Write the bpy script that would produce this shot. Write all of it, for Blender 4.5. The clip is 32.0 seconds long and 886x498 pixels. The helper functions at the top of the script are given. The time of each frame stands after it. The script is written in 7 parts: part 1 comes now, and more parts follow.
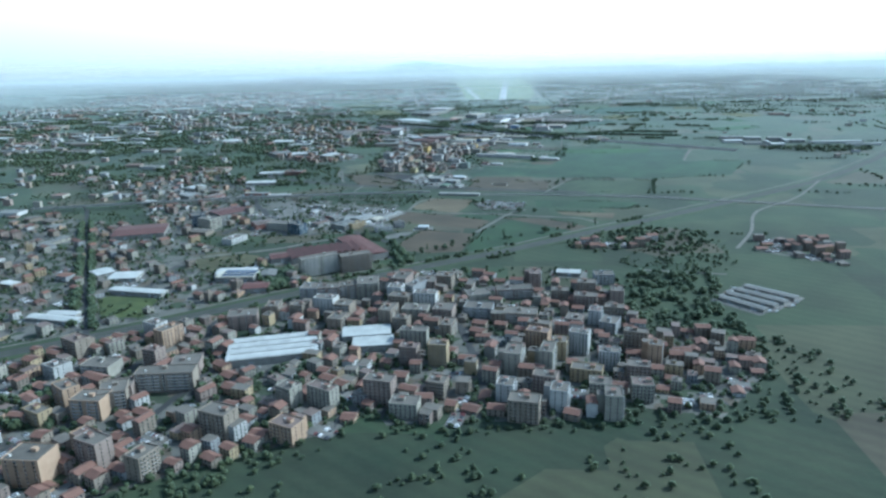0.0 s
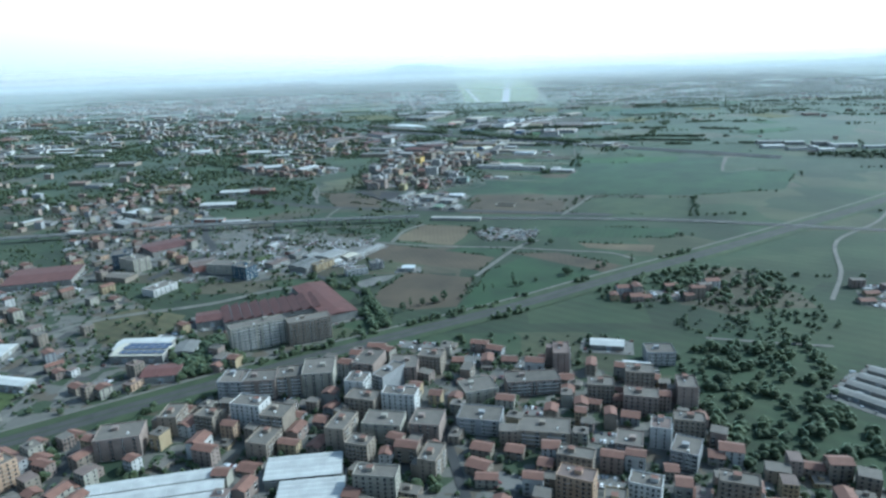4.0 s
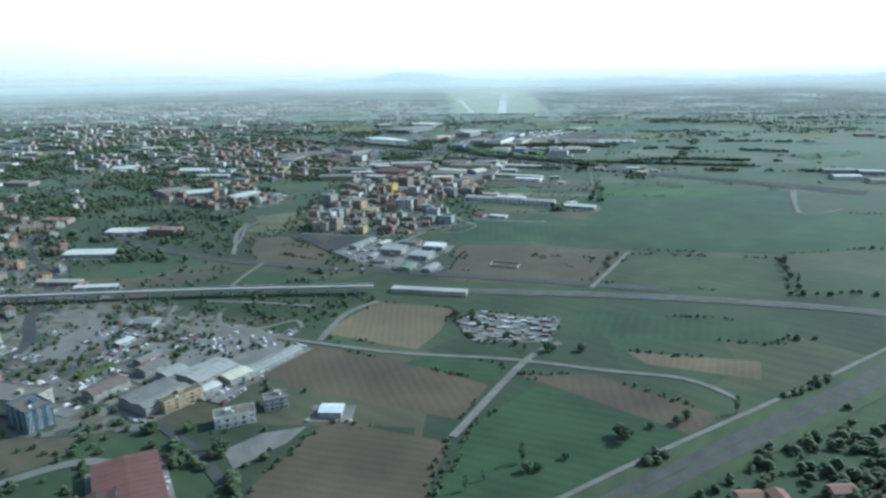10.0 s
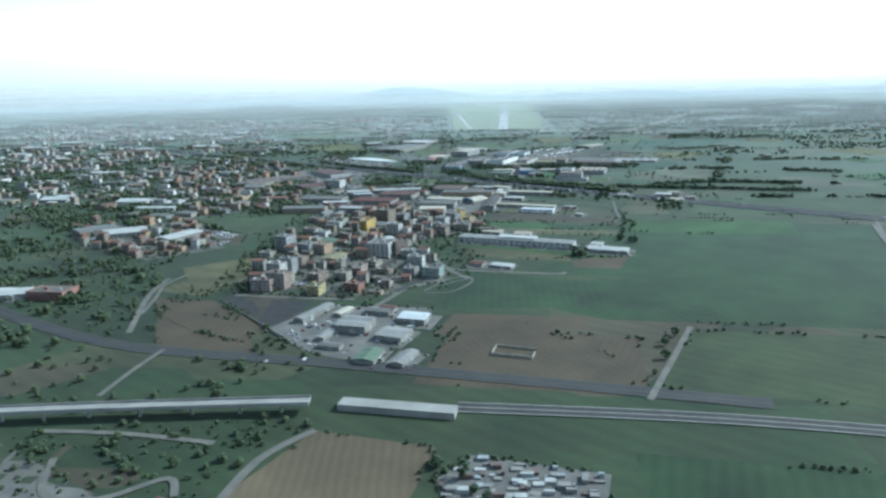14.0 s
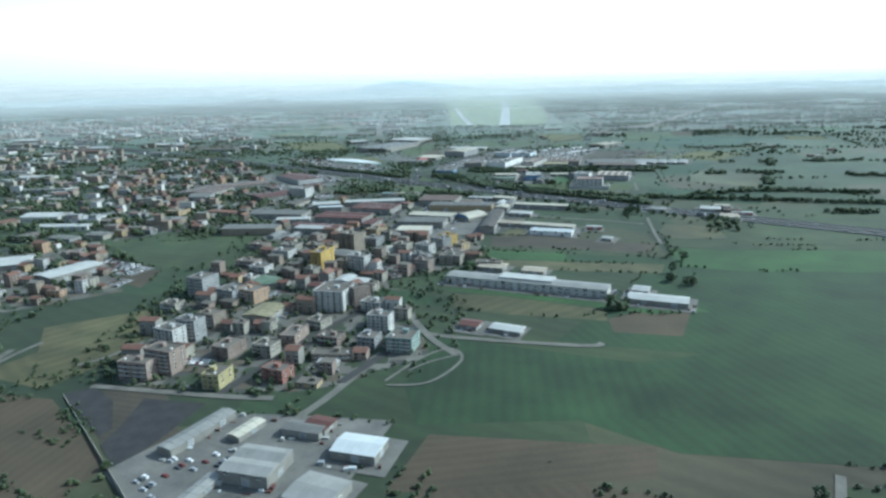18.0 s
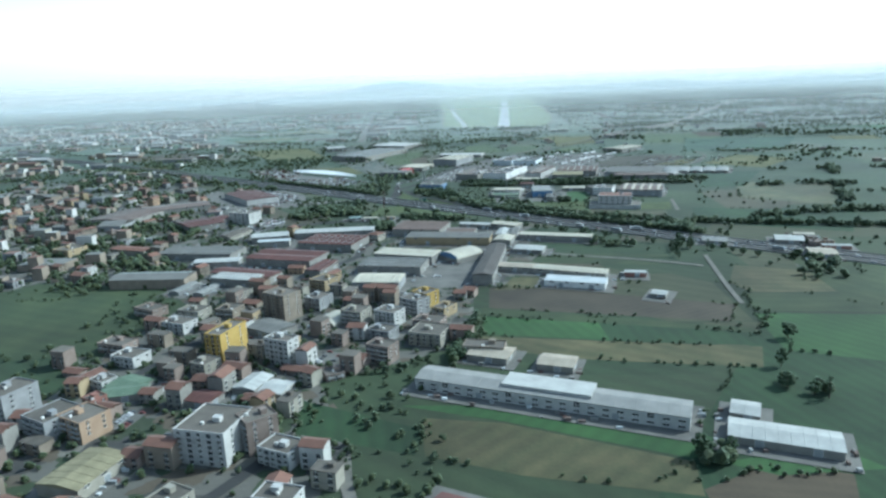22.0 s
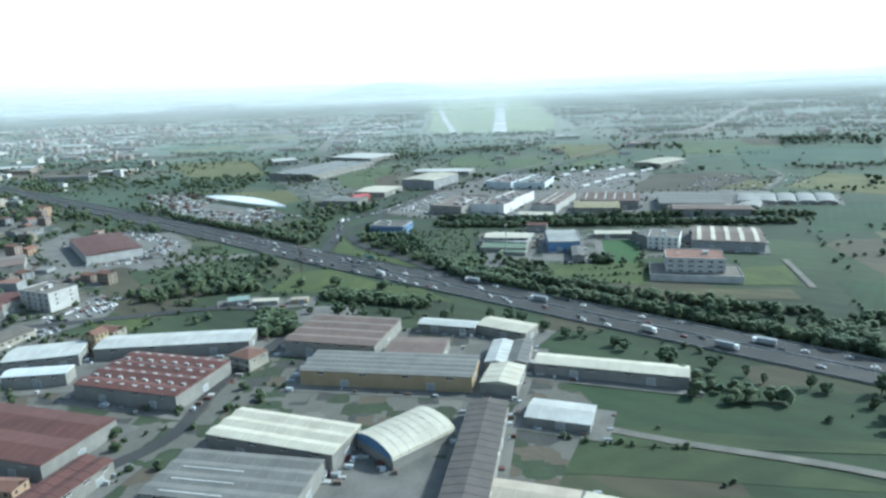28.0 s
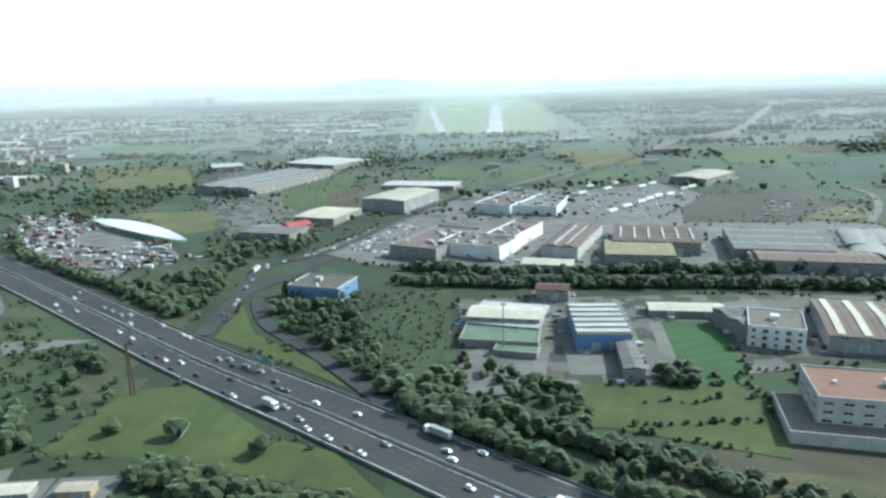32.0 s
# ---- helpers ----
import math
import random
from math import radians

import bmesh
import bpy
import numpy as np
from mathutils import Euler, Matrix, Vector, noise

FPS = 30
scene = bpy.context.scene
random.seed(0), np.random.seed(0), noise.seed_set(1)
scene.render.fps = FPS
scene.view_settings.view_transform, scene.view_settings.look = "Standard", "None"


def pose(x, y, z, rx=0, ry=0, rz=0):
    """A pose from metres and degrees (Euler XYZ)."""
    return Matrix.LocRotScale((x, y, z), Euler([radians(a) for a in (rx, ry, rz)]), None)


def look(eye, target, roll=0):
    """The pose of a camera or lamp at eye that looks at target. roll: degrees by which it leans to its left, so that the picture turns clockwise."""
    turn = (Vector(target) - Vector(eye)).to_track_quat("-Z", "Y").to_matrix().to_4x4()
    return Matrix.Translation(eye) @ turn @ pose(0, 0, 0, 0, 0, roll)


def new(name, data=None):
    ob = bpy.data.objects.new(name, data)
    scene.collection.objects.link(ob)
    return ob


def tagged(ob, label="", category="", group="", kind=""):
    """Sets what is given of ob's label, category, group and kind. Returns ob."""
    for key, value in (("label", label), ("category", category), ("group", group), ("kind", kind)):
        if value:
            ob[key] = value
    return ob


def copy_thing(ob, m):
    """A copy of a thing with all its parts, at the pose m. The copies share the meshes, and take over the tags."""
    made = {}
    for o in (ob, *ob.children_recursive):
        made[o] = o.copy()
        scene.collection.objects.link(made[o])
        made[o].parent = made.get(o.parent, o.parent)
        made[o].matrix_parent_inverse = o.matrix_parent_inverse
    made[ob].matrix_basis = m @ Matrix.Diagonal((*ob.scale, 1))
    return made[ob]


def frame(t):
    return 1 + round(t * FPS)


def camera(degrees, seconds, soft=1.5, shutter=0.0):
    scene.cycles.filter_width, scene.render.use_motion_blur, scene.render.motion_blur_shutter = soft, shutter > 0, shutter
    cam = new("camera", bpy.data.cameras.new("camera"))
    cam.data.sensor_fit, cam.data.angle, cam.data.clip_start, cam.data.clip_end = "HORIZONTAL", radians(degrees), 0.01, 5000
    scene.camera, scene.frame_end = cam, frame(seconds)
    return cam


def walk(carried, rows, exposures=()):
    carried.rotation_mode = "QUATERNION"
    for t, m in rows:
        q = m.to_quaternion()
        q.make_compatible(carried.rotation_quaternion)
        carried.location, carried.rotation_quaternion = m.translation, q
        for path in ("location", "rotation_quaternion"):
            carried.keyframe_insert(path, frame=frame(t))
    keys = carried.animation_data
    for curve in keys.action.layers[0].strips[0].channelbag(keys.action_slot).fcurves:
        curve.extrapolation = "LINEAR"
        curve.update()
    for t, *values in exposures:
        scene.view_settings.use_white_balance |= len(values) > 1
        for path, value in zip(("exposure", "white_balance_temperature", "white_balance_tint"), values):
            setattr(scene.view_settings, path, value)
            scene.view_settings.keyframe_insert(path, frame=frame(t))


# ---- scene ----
cam = camera(66.33, 32.0, soft=2.7)
# seconds, eye (metres), turn (degrees)
ROWS = [
    (0, 0, 0, 175.2, 74.13, 1.39, 4.45),
    (0.5, -0.42, 19.8, 173.94, 74.03, 0.87, 4.53),
    (1, -0.78, 39.54, 172.68, 74.09, 0.66, 4.49),
    (1.5, -1.14, 59.34, 171.36, 74.22, 0.74, 4.4),
    (2, -1.5, 79.14, 170.1, 74.32, 1.27, 4.41),
    (2.5, -1.86, 98.88, 168.9, 74.37, 1.61, 4.41),
    (3, -2.16, 118.68, 167.64, 74.45, 1.96, 4.36),
    (3.5, -2.46, 138.48, 166.38, 74.39, 2.22, 4.55),
    (5.5, -3.6, 217.56, 161.52, 74.44, 1.28, 4.44),
    (6, -3.9, 237.36, 160.26, 74.66, 1.6, 4.44),
    (6.5, -4.14, 257.1, 159.06, 74.97, 1.82, 4.35),
    (7, -4.38, 276.9, 157.86, 75.12, 2.39, 4.28),
    (7.5, -4.56, 296.7, 156.72, 75.05, 2.15, 4.34),
    (8, -4.8, 316.44, 155.52, 74.96, 1.8, 4.42),
    (8.5, -4.98, 336.24, 154.32, 74.76, 1.63, 4.31),
    (9, -5.16, 355.98, 153.18, 74.93, 1.32, 4.29),
    (9.5, -5.34, 375.78, 151.98, 75.03, 1.1, 4.23),
    (10, -5.46, 395.58, 150.84, 75.19, 0.96, 4.2),
    (10.5, -5.64, 415.32, 149.7, 75.22, 0.69, 4.28),
    (11, -5.76, 435.12, 148.56, 75.21, 0.39, 4.24),
    (11.5, -5.88, 454.86, 147.42, 75.42, 0.14, 4.19),
    (12, -5.94, 474.66, 146.28, 75.78, 0.41, 4.16),
    (12.5, -6.06, 494.4, 145.14, 76.32, 0.67, 4.09),
    (13, -6.12, 514.2, 144, 76.6, 0.83, 4.09),
    (13.5, -6.18, 533.94, 142.92, 76.59, 1.16, 4.12),
    (14, -6.24, 553.74, 141.78, 76.51, 1.49, 4.19),
    (14.5, -6.3, 573.54, 140.7, 76.47, 2.01, 4.18),
    (16.5, -6.36, 652.62, 136.32, 76.28, 1.46, 4.15),
    (17, -6.3, 672.36, 135.3, 76.36, 1.53, 4.24),
    (17.5, -6.3, 692.16, 134.22, 76.31, 1.68, 4.32),
    (18, -6.24, 711.9, 133.14, 76.12, 1.53, 4.25),
    (18.5, -6.18, 731.7, 132.12, 76.01, 1.28, 4.16),
    (19, -6.12, 751.44, 131.04, 76.06, 1.36, 4.05),
    (19.5, -6.06, 771.24, 130.02, 76.21, 1.67, 4.13),
    (20, -5.94, 790.98, 129, 76.36, 1.87, 4.15),
    (20.5, -5.82, 810.72, 127.92, 76.44, 1.73, 4.2),
    (21, -5.7, 830.52, 126.9, 76.48, 1.72, 4.1),
    (21.5, -5.58, 850.26, 125.88, 76.35, 1.88, 4.11),
    (22, -5.46, 870.06, 124.92, 76.24, 2.29, 4.08),
    (22.5, -5.28, 889.8, 123.9, 76.15, 2.21, 4.11),
    (23, -5.1, 909.6, 122.88, 75.81, 2.2, 4),
    (23.5, -4.92, 929.34, 121.92, 75.77, 2.49, 3.92),
    (24, -4.74, 949.14, 120.9, 75.83, 2.64, 4.02),
    (24.5, -4.56, 968.88, 119.94, 75.69, 2.56, 4.06),
    (25, -4.32, 988.62, 118.98, 75.65, 2.32, 4.02),
    (25.5, -4.08, 1008.42, 118.02, 75.86, 1.86, 3.98),
    (27.5, -3.06, 1087.44, 114.18, 76.67, 2.14, 3.63),
    (28, -2.76, 1107.24, 113.28, 76.47, 2.34, 3.7),
    (28.5, -2.46, 1126.98, 112.32, 76.14, 2.59, 3.72),
    (29, -2.16, 1146.72, 111.42, 75.93, 2.67, 3.67),
    (29.5, -1.8, 1166.52, 110.46, 75.84, 2.93, 3.58),
    (30, -1.5, 1186.26, 109.56, 75.96, 2.86, 3.51),
    (30.5, -1.14, 1206, 108.66, 76.1, 2.63, 3.43),
    (31, -0.78, 1225.8, 107.76, 76.31, 2.09, 3.44),
    (31.5, -0.36, 1245.54, 106.86, 76.36, 1.53, 3.35),
    (32, 0, 1265.28, 105.96, 76.25, 1.73, 3.36),
]
EXPOSURES = [(0.0, 0.35, 4750, -5), (7.0, 0.35, 5000, -6), (13.0, 0.3, 5100, -5), (19.0, 0.28, 5200, -6), (25.0, 0.45, 5030, -7), (32.0, 0.65, 5560, -5)]
walk(cam, [(r[0], pose(*r[1:])) for r in ROWS], EXPOSURES)

# ---- light ----
SUN_TURN, SUN_HEIGHT = radians(67), radians(38)     # to the right of the flight, ahead
world = bpy.data.worlds.new("sky")
scene.world = world
world.use_nodes = True
wn, wl = world.node_tree.nodes, world.node_tree.links
wn.clear()
w_out = wn.new("ShaderNodeOutputWorld")
w_sky = wn.new("ShaderNodeTexSky")
w_sky.sky_type, w_sky.sun_disc = "NISHITA", False
w_sky.sun_elevation, w_sky.sun_rotation = SUN_HEIGHT, SUN_TURN
w_sky.dust_density, w_sky.air_density = 5.0, 1.2
w_co = wn.new("ShaderNodeTexCoord")
w_sep = wn.new("ShaderNodeSeparateXYZ")
w_ramp = wn.new("ShaderNodeValToRGB")
# haze lies thick at the skyline and thins upwards into a white summer sky
w_ramp.color_ramp.elements[0].position, w_ramp.color_ramp.elements[0].color = 0.0, (0.80, 0.785, 0.76, 1)
w_ramp.color_ramp.elements[1].position, w_ramp.color_ramp.elements[1].color = 1.0, (0.19, 0.26, 0.35, 1)
for at, tone in ((0.09, (1.08, 1.05, 1.015, 1)), (0.17, (1.47, 1.45, 1.42, 1)), (0.36, (0.52, 0.555, 0.59, 1))):
    e = w_ramp.color_ramp.elements.new(at); e.color = tone
w_map = wn.new("ShaderNodeMapRange")
w_map.inputs["From Min"].default_value, w_map.inputs["From Max"].default_value = -0.05, 0.65
w_mix = wn.new("ShaderNodeMix"); w_mix.data_type = "RGBA"; w_mix.inputs[0].default_value = 0.75
w_gain = wn.new("ShaderNodeMix"); w_gain.data_type, w_gain.blend_type = "RGBA", "MULTIPLY"
w_gain.inputs[0].default_value, w_gain.inputs[7].default_value = 1.0, (0.12, 0.12, 0.12, 1)
# the hazy sky is brightest round the sun and dull blue opposite it
w_dot = wn.new("ShaderNodeVectorMath"); w_dot.operation = "DOT_PRODUCT"
w_dot.inputs[1].default_value = (math.sin(SUN_TURN) * 0.9, math.cos(SUN_TURN) * 0.9, 0.44)
w_glow = wn.new("ShaderNodeMapRange")
w_glow.inputs["From Min"].default_value, w_glow.inputs["From Max"].default_value = -0.9, 0.85
w_glow.inputs["To Min"].default_value, w_glow.inputs["To Max"].default_value = 0.32, 1.95
w_bg = wn.new("ShaderNodeBackground")
wl.new(w_co.outputs["Generated"], w_sep.inputs[0]); wl.new(w_sep.outputs[2], w_map.inputs[0])
wl.new(w_co.outputs["Generated"], w_dot.inputs[0]); wl.new(w_dot.outputs["Value"], w_glow.inputs[0])
wl.new(w_map.outputs[0], w_ramp.inputs[0]); wl.new(w_sky.outputs[0], w_gain.inputs[6])
wl.new(w_gain.outputs[2], w_mix.inputs[6]); wl.new(w_ramp.outputs[0], w_mix.inputs[7])
wl.new(w_mix.outputs[2], w_bg.inputs[0]); wl.new(w_glow.outputs[0], w_bg.inputs[1]); wl.new(w_bg.outputs[0], w_out.inputs[0])
sun = new("sun", bpy.data.lights.new("sun", "SUN"))
sun.data.energy, sun.data.angle, sun.data.color = 4.3, radians(3), (1.0, 0.93, 0.83)
sun.matrix_world = look((0, 0, 900), (-math.sin(SUN_TURN) * 500, -math.cos(SUN_TURN) * 500, 900 - 500 * math.tan(SUN_HEIGHT)))


# ---- materials ----
def surface(name, dark, light, size=4.0, rough=0.85, fine=0.6, bump=0.15, sheen=0.0, metal=0.0, own=0.0):
    """Two tones mixed at two scales; own: how much each object differs from the next."""
    m = bpy.data.materials.new(name)
    m.use_nodes = True
    nt, n, l = m.node_tree, m.node_tree.nodes, m.node_tree.links
    b = n["Principled BSDF"]
    co = n.new("ShaderNodeTexCoord")
    big = n.new("ShaderNodeTexNoise"); big.inputs["Scale"].default_value = 1.0 / size; big.inputs["Detail"].default_value = 5
    small = n.new("ShaderNodeTexNoise"); small.inputs["Scale"].default_value = 1.0 / fine; small.inputs["Detail"].default_value = 3
    l.new(co.outputs["Object"], big.inputs["Vector"]); l.new(co.outputs["Object"], small.inputs["Vector"])
    add = n.new("ShaderNodeMath"); add.operation = "MULTIPLY_ADD"; add.inputs[1].default_value = 0.35
    l.new(small.outputs[0], add.inputs[0]); l.new(big.outputs[0], add.inputs[2])
    fac = add
    if own:
        info = n.new("ShaderNodeObjectInfo")
        more = n.new("ShaderNodeMath"); more.operation = "MULTIPLY_ADD"; more.inputs[1].default_value = own
        l.new(info.outputs["Random"], more.inputs[0]); l.new(add.outputs[0], more.inputs[2])
        fac = more
    ramp = n.new("ShaderNodeMapRange"); ramp.inputs["From Min"].default_value = 0.38; ramp.inputs["From Max"].default_value = 0.98 + own
    l.new(fac.outputs[0], ramp.inputs[0])
    mix = n.new("ShaderNodeMix"); mix.data_type = "RGBA"
    mix.inputs[6].default_value, mix.inputs[7].default_value = (*dark, 1), (*light, 1)
    l.new(ramp.outputs[0], mix.inputs[0]); l.new(mix.outputs[2], b.inputs["Base Color"])
    bp = n.new("ShaderNodeBump"); bp.inputs["Strength"].default_value = bump; bp.inputs["Distance"].default_value = fine * 0.2
    l.new(small.outputs[0], bp.inputs["Height"]); l.new(bp.outputs[0], b.inputs["Normal"])
    b.inputs["Roughness"].default_value, b.inputs["Metallic"].default_value = rough, metal
    # bluish sheen, strongest at grazing angles, imitates haze over far ground and roofs
    b.inputs["Sheen Weight"].default_value, b.inputs["Sheen Roughness"].default_value = sheen, 0.17
    b.inputs["Sheen Tint"].default_value = (0.62, 0.88, 0.97, 1)
    return m


S = 0.65      # sheen weight: paleness at a low angle, standing in for distance haze
GROUND = surface("rough_grass", (0.011, 0.024, 0.010), (0.054, 0.060, 0.029), 60, 0.95, 5, 0.12, 0.5)
GROUND.node_tree.nodes["Principled BSDF"].inputs["Sheen Tint"].default_value = (0.76, 0.95, 0.93, 1)


def parcelled(m, across, share, tones):
    """Lays a patchwork of plots over a ground material."""
    n, l = m.node_tree.nodes, m.node_tree.links
    co, cell, sep = n.new("ShaderNodeTexCoord"), n.new("ShaderNodeTexVoronoi"), n.new("ShaderNodeSeparateColor")
    cell.distance = "CHEBYCHEV"
    cell.inputs["Scale"].default_value, cell.inputs["Randomness"].default_value = 1.0 / across, 0.9
    ramp = n.new("ShaderNodeValToRGB"); ramp.color_ramp.interpolation = "CONSTANT"
    e = ramp.color_ramp.elements
    e[0].color = (*tones[0][1], 1)
    e[1].position, e[1].color = tones[-1][0], (*tones[-1][1], 1)
    for at, tone in tones[1:-1]:
        k = e.new(at); k.color = (*tone, 1)
    mix = n.new("ShaderNodeMix"); mix.data_type = "RGBA"; mix.inputs[0].default_value = share
    old = [k for k in l if k.to_socket.name == "Base Color"][0].from_socket
    l.new(co.outputs["Object"], cell.inputs["Vector"]); l.new(cell.outputs["Color"], sep.inputs[0])
    l.new(sep.outputs[0], ramp.inputs[0]); l.new(old, mix.inputs[6]); l.new(ramp.outputs[0], mix.inputs[7])
    l.new(mix.outputs[2], n["Principled BSDF"].inputs["Base Color"])


def tilled(m, period, strength, broad=90.0):
    """Rows left by the plough or mower, turned differently on each plot, and broad damp and dry patches."""
    n, l = m.node_tree.nodes, m.node_tree.links
    co, info, turn, wave = n.new("ShaderNodeTexCoord"), n.new("ShaderNodeObjectInfo"), n.new("ShaderNodeVectorRotate"), n.new("ShaderNodeTexWave")
    turn.rotation_type = "Z_AXIS"
    ang = n.new("ShaderNodeMath"); ang.operation = "MULTIPLY"; ang.inputs[1].default_value = 3.1
    wave.inputs["Scale"].default_value, wave.inputs["Distortion"].default_value = 0.314 / period, 1.5
    wave.inputs["Detail"].default_value, wave.inputs["Detail Scale"].default_value = 3.0, 0.6
    patch = n.new("ShaderNodeTexNoise"); patch.inputs["Scale"].default_value, patch.inputs["Detail"].default_value = 1.0 / broad, 4
    both = n.new("ShaderNodeMath"); both.operation = "MULTIPLY_ADD"; both.inputs[1].default_value = 9.0
    tone = n.new("ShaderNodeMapRange")
    tone.inputs["From Min"].default_value, tone.inputs["From Max"].default_value = 3.2, 6.8
    tone.inputs["To Min"].default_value, tone.inputs["To Max"].default_value = 1.0 - strength, 1.0 + strength
    mul = n.new("ShaderNodeMix"); mul.data_type, mul.blend_type = "RGBA", "MULTIPLY"; mul.inputs[0].default_value = 1.0
    old = [k for k in l if k.to_socket.name == "Base Color"][0].from_socket
    l.new(info.outputs["Random"], ang.inputs[0]); l.new(ang.outputs[0], turn.inputs["Angle"])
    l.new(co.outputs["Object"], turn.inputs["Vector"]); l.new(turn.outputs[0], wave.inputs["Vector"]); l.new(co.outputs["Object"], patch.inputs["Vector"])
    l.new(patch.outputs[0], both.inputs[0]); l.new(wave.outputs["Fac"], both.inputs[2]); l.new(both.outputs[0], tone.inputs[0])
    l.new(old, mul.inputs[6]); l.new(tone.outputs[0], mul.inputs[7]); l.new(mul.outputs[2], n["Principled BSDF"].inputs["Base Color"])


# the plain is parcelled into plots of grass, crop and soil
parcelled(GROUND, 130, 0.6, ((0, (0.010, 0.022, 0.010)), (0.25, (0.015, 0.035, 0.013)), (0.5, (0.022, 0.040, 0.016)), (0.72, (0.045, 0.048, 0.024)), (0.88, (0.062, 0.048, 0.033))))
CROP = surface("green_crop", (0.010, 0.027, 0.010), (0.022, 0.048, 0.016), 45, 0.95, 2, 0.12, S * 0.6)
SPRING = surface("young_green_crop", (0.018, 0.048, 0.014), (0.036, 0.082, 0.022), 40, 0.95, 2, 0.12, S * 0.4)
LAWN = surface("lawn", (0.026, 0.042, 0.010), (0.065, 0.081, 0.022), 16, 0.95, 1.5, 0.2, S * 0.5)
MOWN = surface("mown_dry_grass", (0.10, 0.125, 0.045), (0.16, 0.18, 0.075), 40, 0.95, 3, 0.2, 0.3)
MEADOW = surface("meadow", (0.018, 0.032, 0.013), (0.042, 0.057, 0.022), 30, 0.95, 2.5, 0.12, S * 0.6)
PASTURE = surface("sunlit_pasture", (0.055, 0.063, 0.020), (0.115, 0.108, 0.044), 30, 0.95, 2, 0.12, S * 0.2)
OLIVE = surface("dry_grass", (0.036, 0.044, 0.018), (0.096, 0.084, 0.040), 22, 0.95, 2, 0.12, S)
SOIL = surface("bare_soil", (0.038, 0.031, 0.020), (0.071, 0.054, 0.033), 40, 0.95, 2, 0.12, S * 0.3)
STUBBLE = surface("stubble", (0.068, 0.054, 0.033), (0.112, 0.088, 0.052), 35, 0.95, 2, 0.12, S * 0.3)
PLOUGHED = surface("ploughed_soil", (0.031, 0.027, 0.020), (0.058, 0.048, 0.033), 30, 0.95, 2, 0.12, S * 0.3)
for m, period, strength in ((CROP, 9, 0.3), (SPRING, 9, 0.28), (MEADOW, 14, 0.28), (OLIVE, 12, 0.35), (SOIL, 7, 0.22), (STUBBLE, 6, 0.25), (PLOUGHED, 6, 0.28), (LAWN, 10, 0.16), (MOWN, 30, 0.15), (GROUND, 16, 0.3)):
    tilled(m, period, strength)
NETTING = surface("black_shade_netting", (0.013, 0.013, 0.014), (0.032, 0.032, 0.034), 8, 0.9, 1.5, 0.2)
TOWN = surface("town_ground", (0.011, 0.019, 0.011), (0.090, 0.085, 0.075), 9, 0.95, 3, 0.3, S * 0.6)
parcelled(TOWN, 11, 0.75, ((0, (0.024, 0.042, 0.015)), (0.14, (0.022, 0.036, 0.015)), (0.24, (0.11, 0.105, 0.093)), (0.66, (0.15, 0.143, 0.126)), (0.72, (0.04, 0.04, 0.04)), (0.86, (0.085, 0.068, 0.048))))
YARD = surface("worn_paving", (0.067, 0.067, 0.063), (0.160, 0.153, 0.139), 16, 0.9, 1.5, 0.1, 0.1)
ASPHALT = surface("asphalt", (0.020, 0.021, 0.022), (0.041, 0.041, 0.040), 25, 0.85, 2, 0.1, 0.05)
TARMAC = surface("worn_asphalt", (0.026, 0.027, 0.026), (0.056, 0.055, 0.051), 14, 0.9, 2, 0.1, 0.1)
LANE = surface("pale_lane", (0.072, 0.070, 0.064), (0.152, 0.144, 0.124), 12, 0.9, 2, 0.1, 0.1)
PAINT = surface("road_paint", (0.55, 0.55, 0.53), (0.8, 0.8, 0.78), 6, 0.7)
RUNWAY = surface("runway_asphalt", (0.26, 0.265, 0.27), (0.40, 0.405, 0.41), 60, 0.85, 4, 0.1, 0.2)
RED_ROOF = surface("red_sheet_roof", (0.054, 0.023, 0.020), (0.117, 0.049, 0.041), 9, 0.8, 1, 0.2, 0.35, 0, 0.2)
TILE_ROOF = surface("clay_tile_roof", (0.083, 0.044, 0.033), (0.184, 0.097, 0.070), 4, 0.85, 0.6, 0.4, 0.35, 0, 0.5)
BROWN_ROOF = surface("brown_felt_roof", (0.083, 0.062, 0.054), (0.162, 0.123, 0.106), 10, 0.9, 1.2, 0.2, 0.35, 0, 0.2)
GREY_ROOF = surface("grey_cement_roof", (0.077, 0.077, 0.074), (0.171, 0.169, 0.157), 9, 0.85, 1, 0.2, 0.35, 0, 0.3)
WHITE_ROOF = surface("white_sheet_roof", (0.238, 0.243, 0.232), (0.450, 0.453, 0.436), 10, 0.9, 1, 0.1, 0, 0, 0.2)
CREAM_ROOF = surface("cream_sheet_roof", (0.292, 0.271, 0.219), (0.486, 0.462, 0.381), 10, 0.9, 1, 0.1, 0, 0, 0.2)
DARK_ROOF = surface("dark_felt_roof", (0.058, 0.052, 0.048), (0.112, 0.100, 0.092), 9, 0.9, 1, 0.2, 0.3, 0, 0.2)
PALE_ROOF = surface("pale_grey_sheet_roof", (0.140, 0.143, 0.138), (0.268, 0.265, 0.252), 9, 0.85, 1, 0.15, 0.2, 0, 0.25)
OCHRE_ROOF = surface("ochre_sheet_roof", (0.240, 0.207, 0.161), (0.372, 0.331, 0.265), 8, 0.8, 1, 0.2, 0.1)
OLIVE_ROOF = surface("mossy_roof", (0.14, 0.125, 0.075), (0.26, 0.235, 0.145), 6, 0.9, 1, 0.2, 0.1)
GREEN_ROOF = surface("green_sheet_roof", (0.067, 0.106, 0.070), (0.129, 0.172, 0.122), 6, 0.8, 1, 0.2, 0.1)
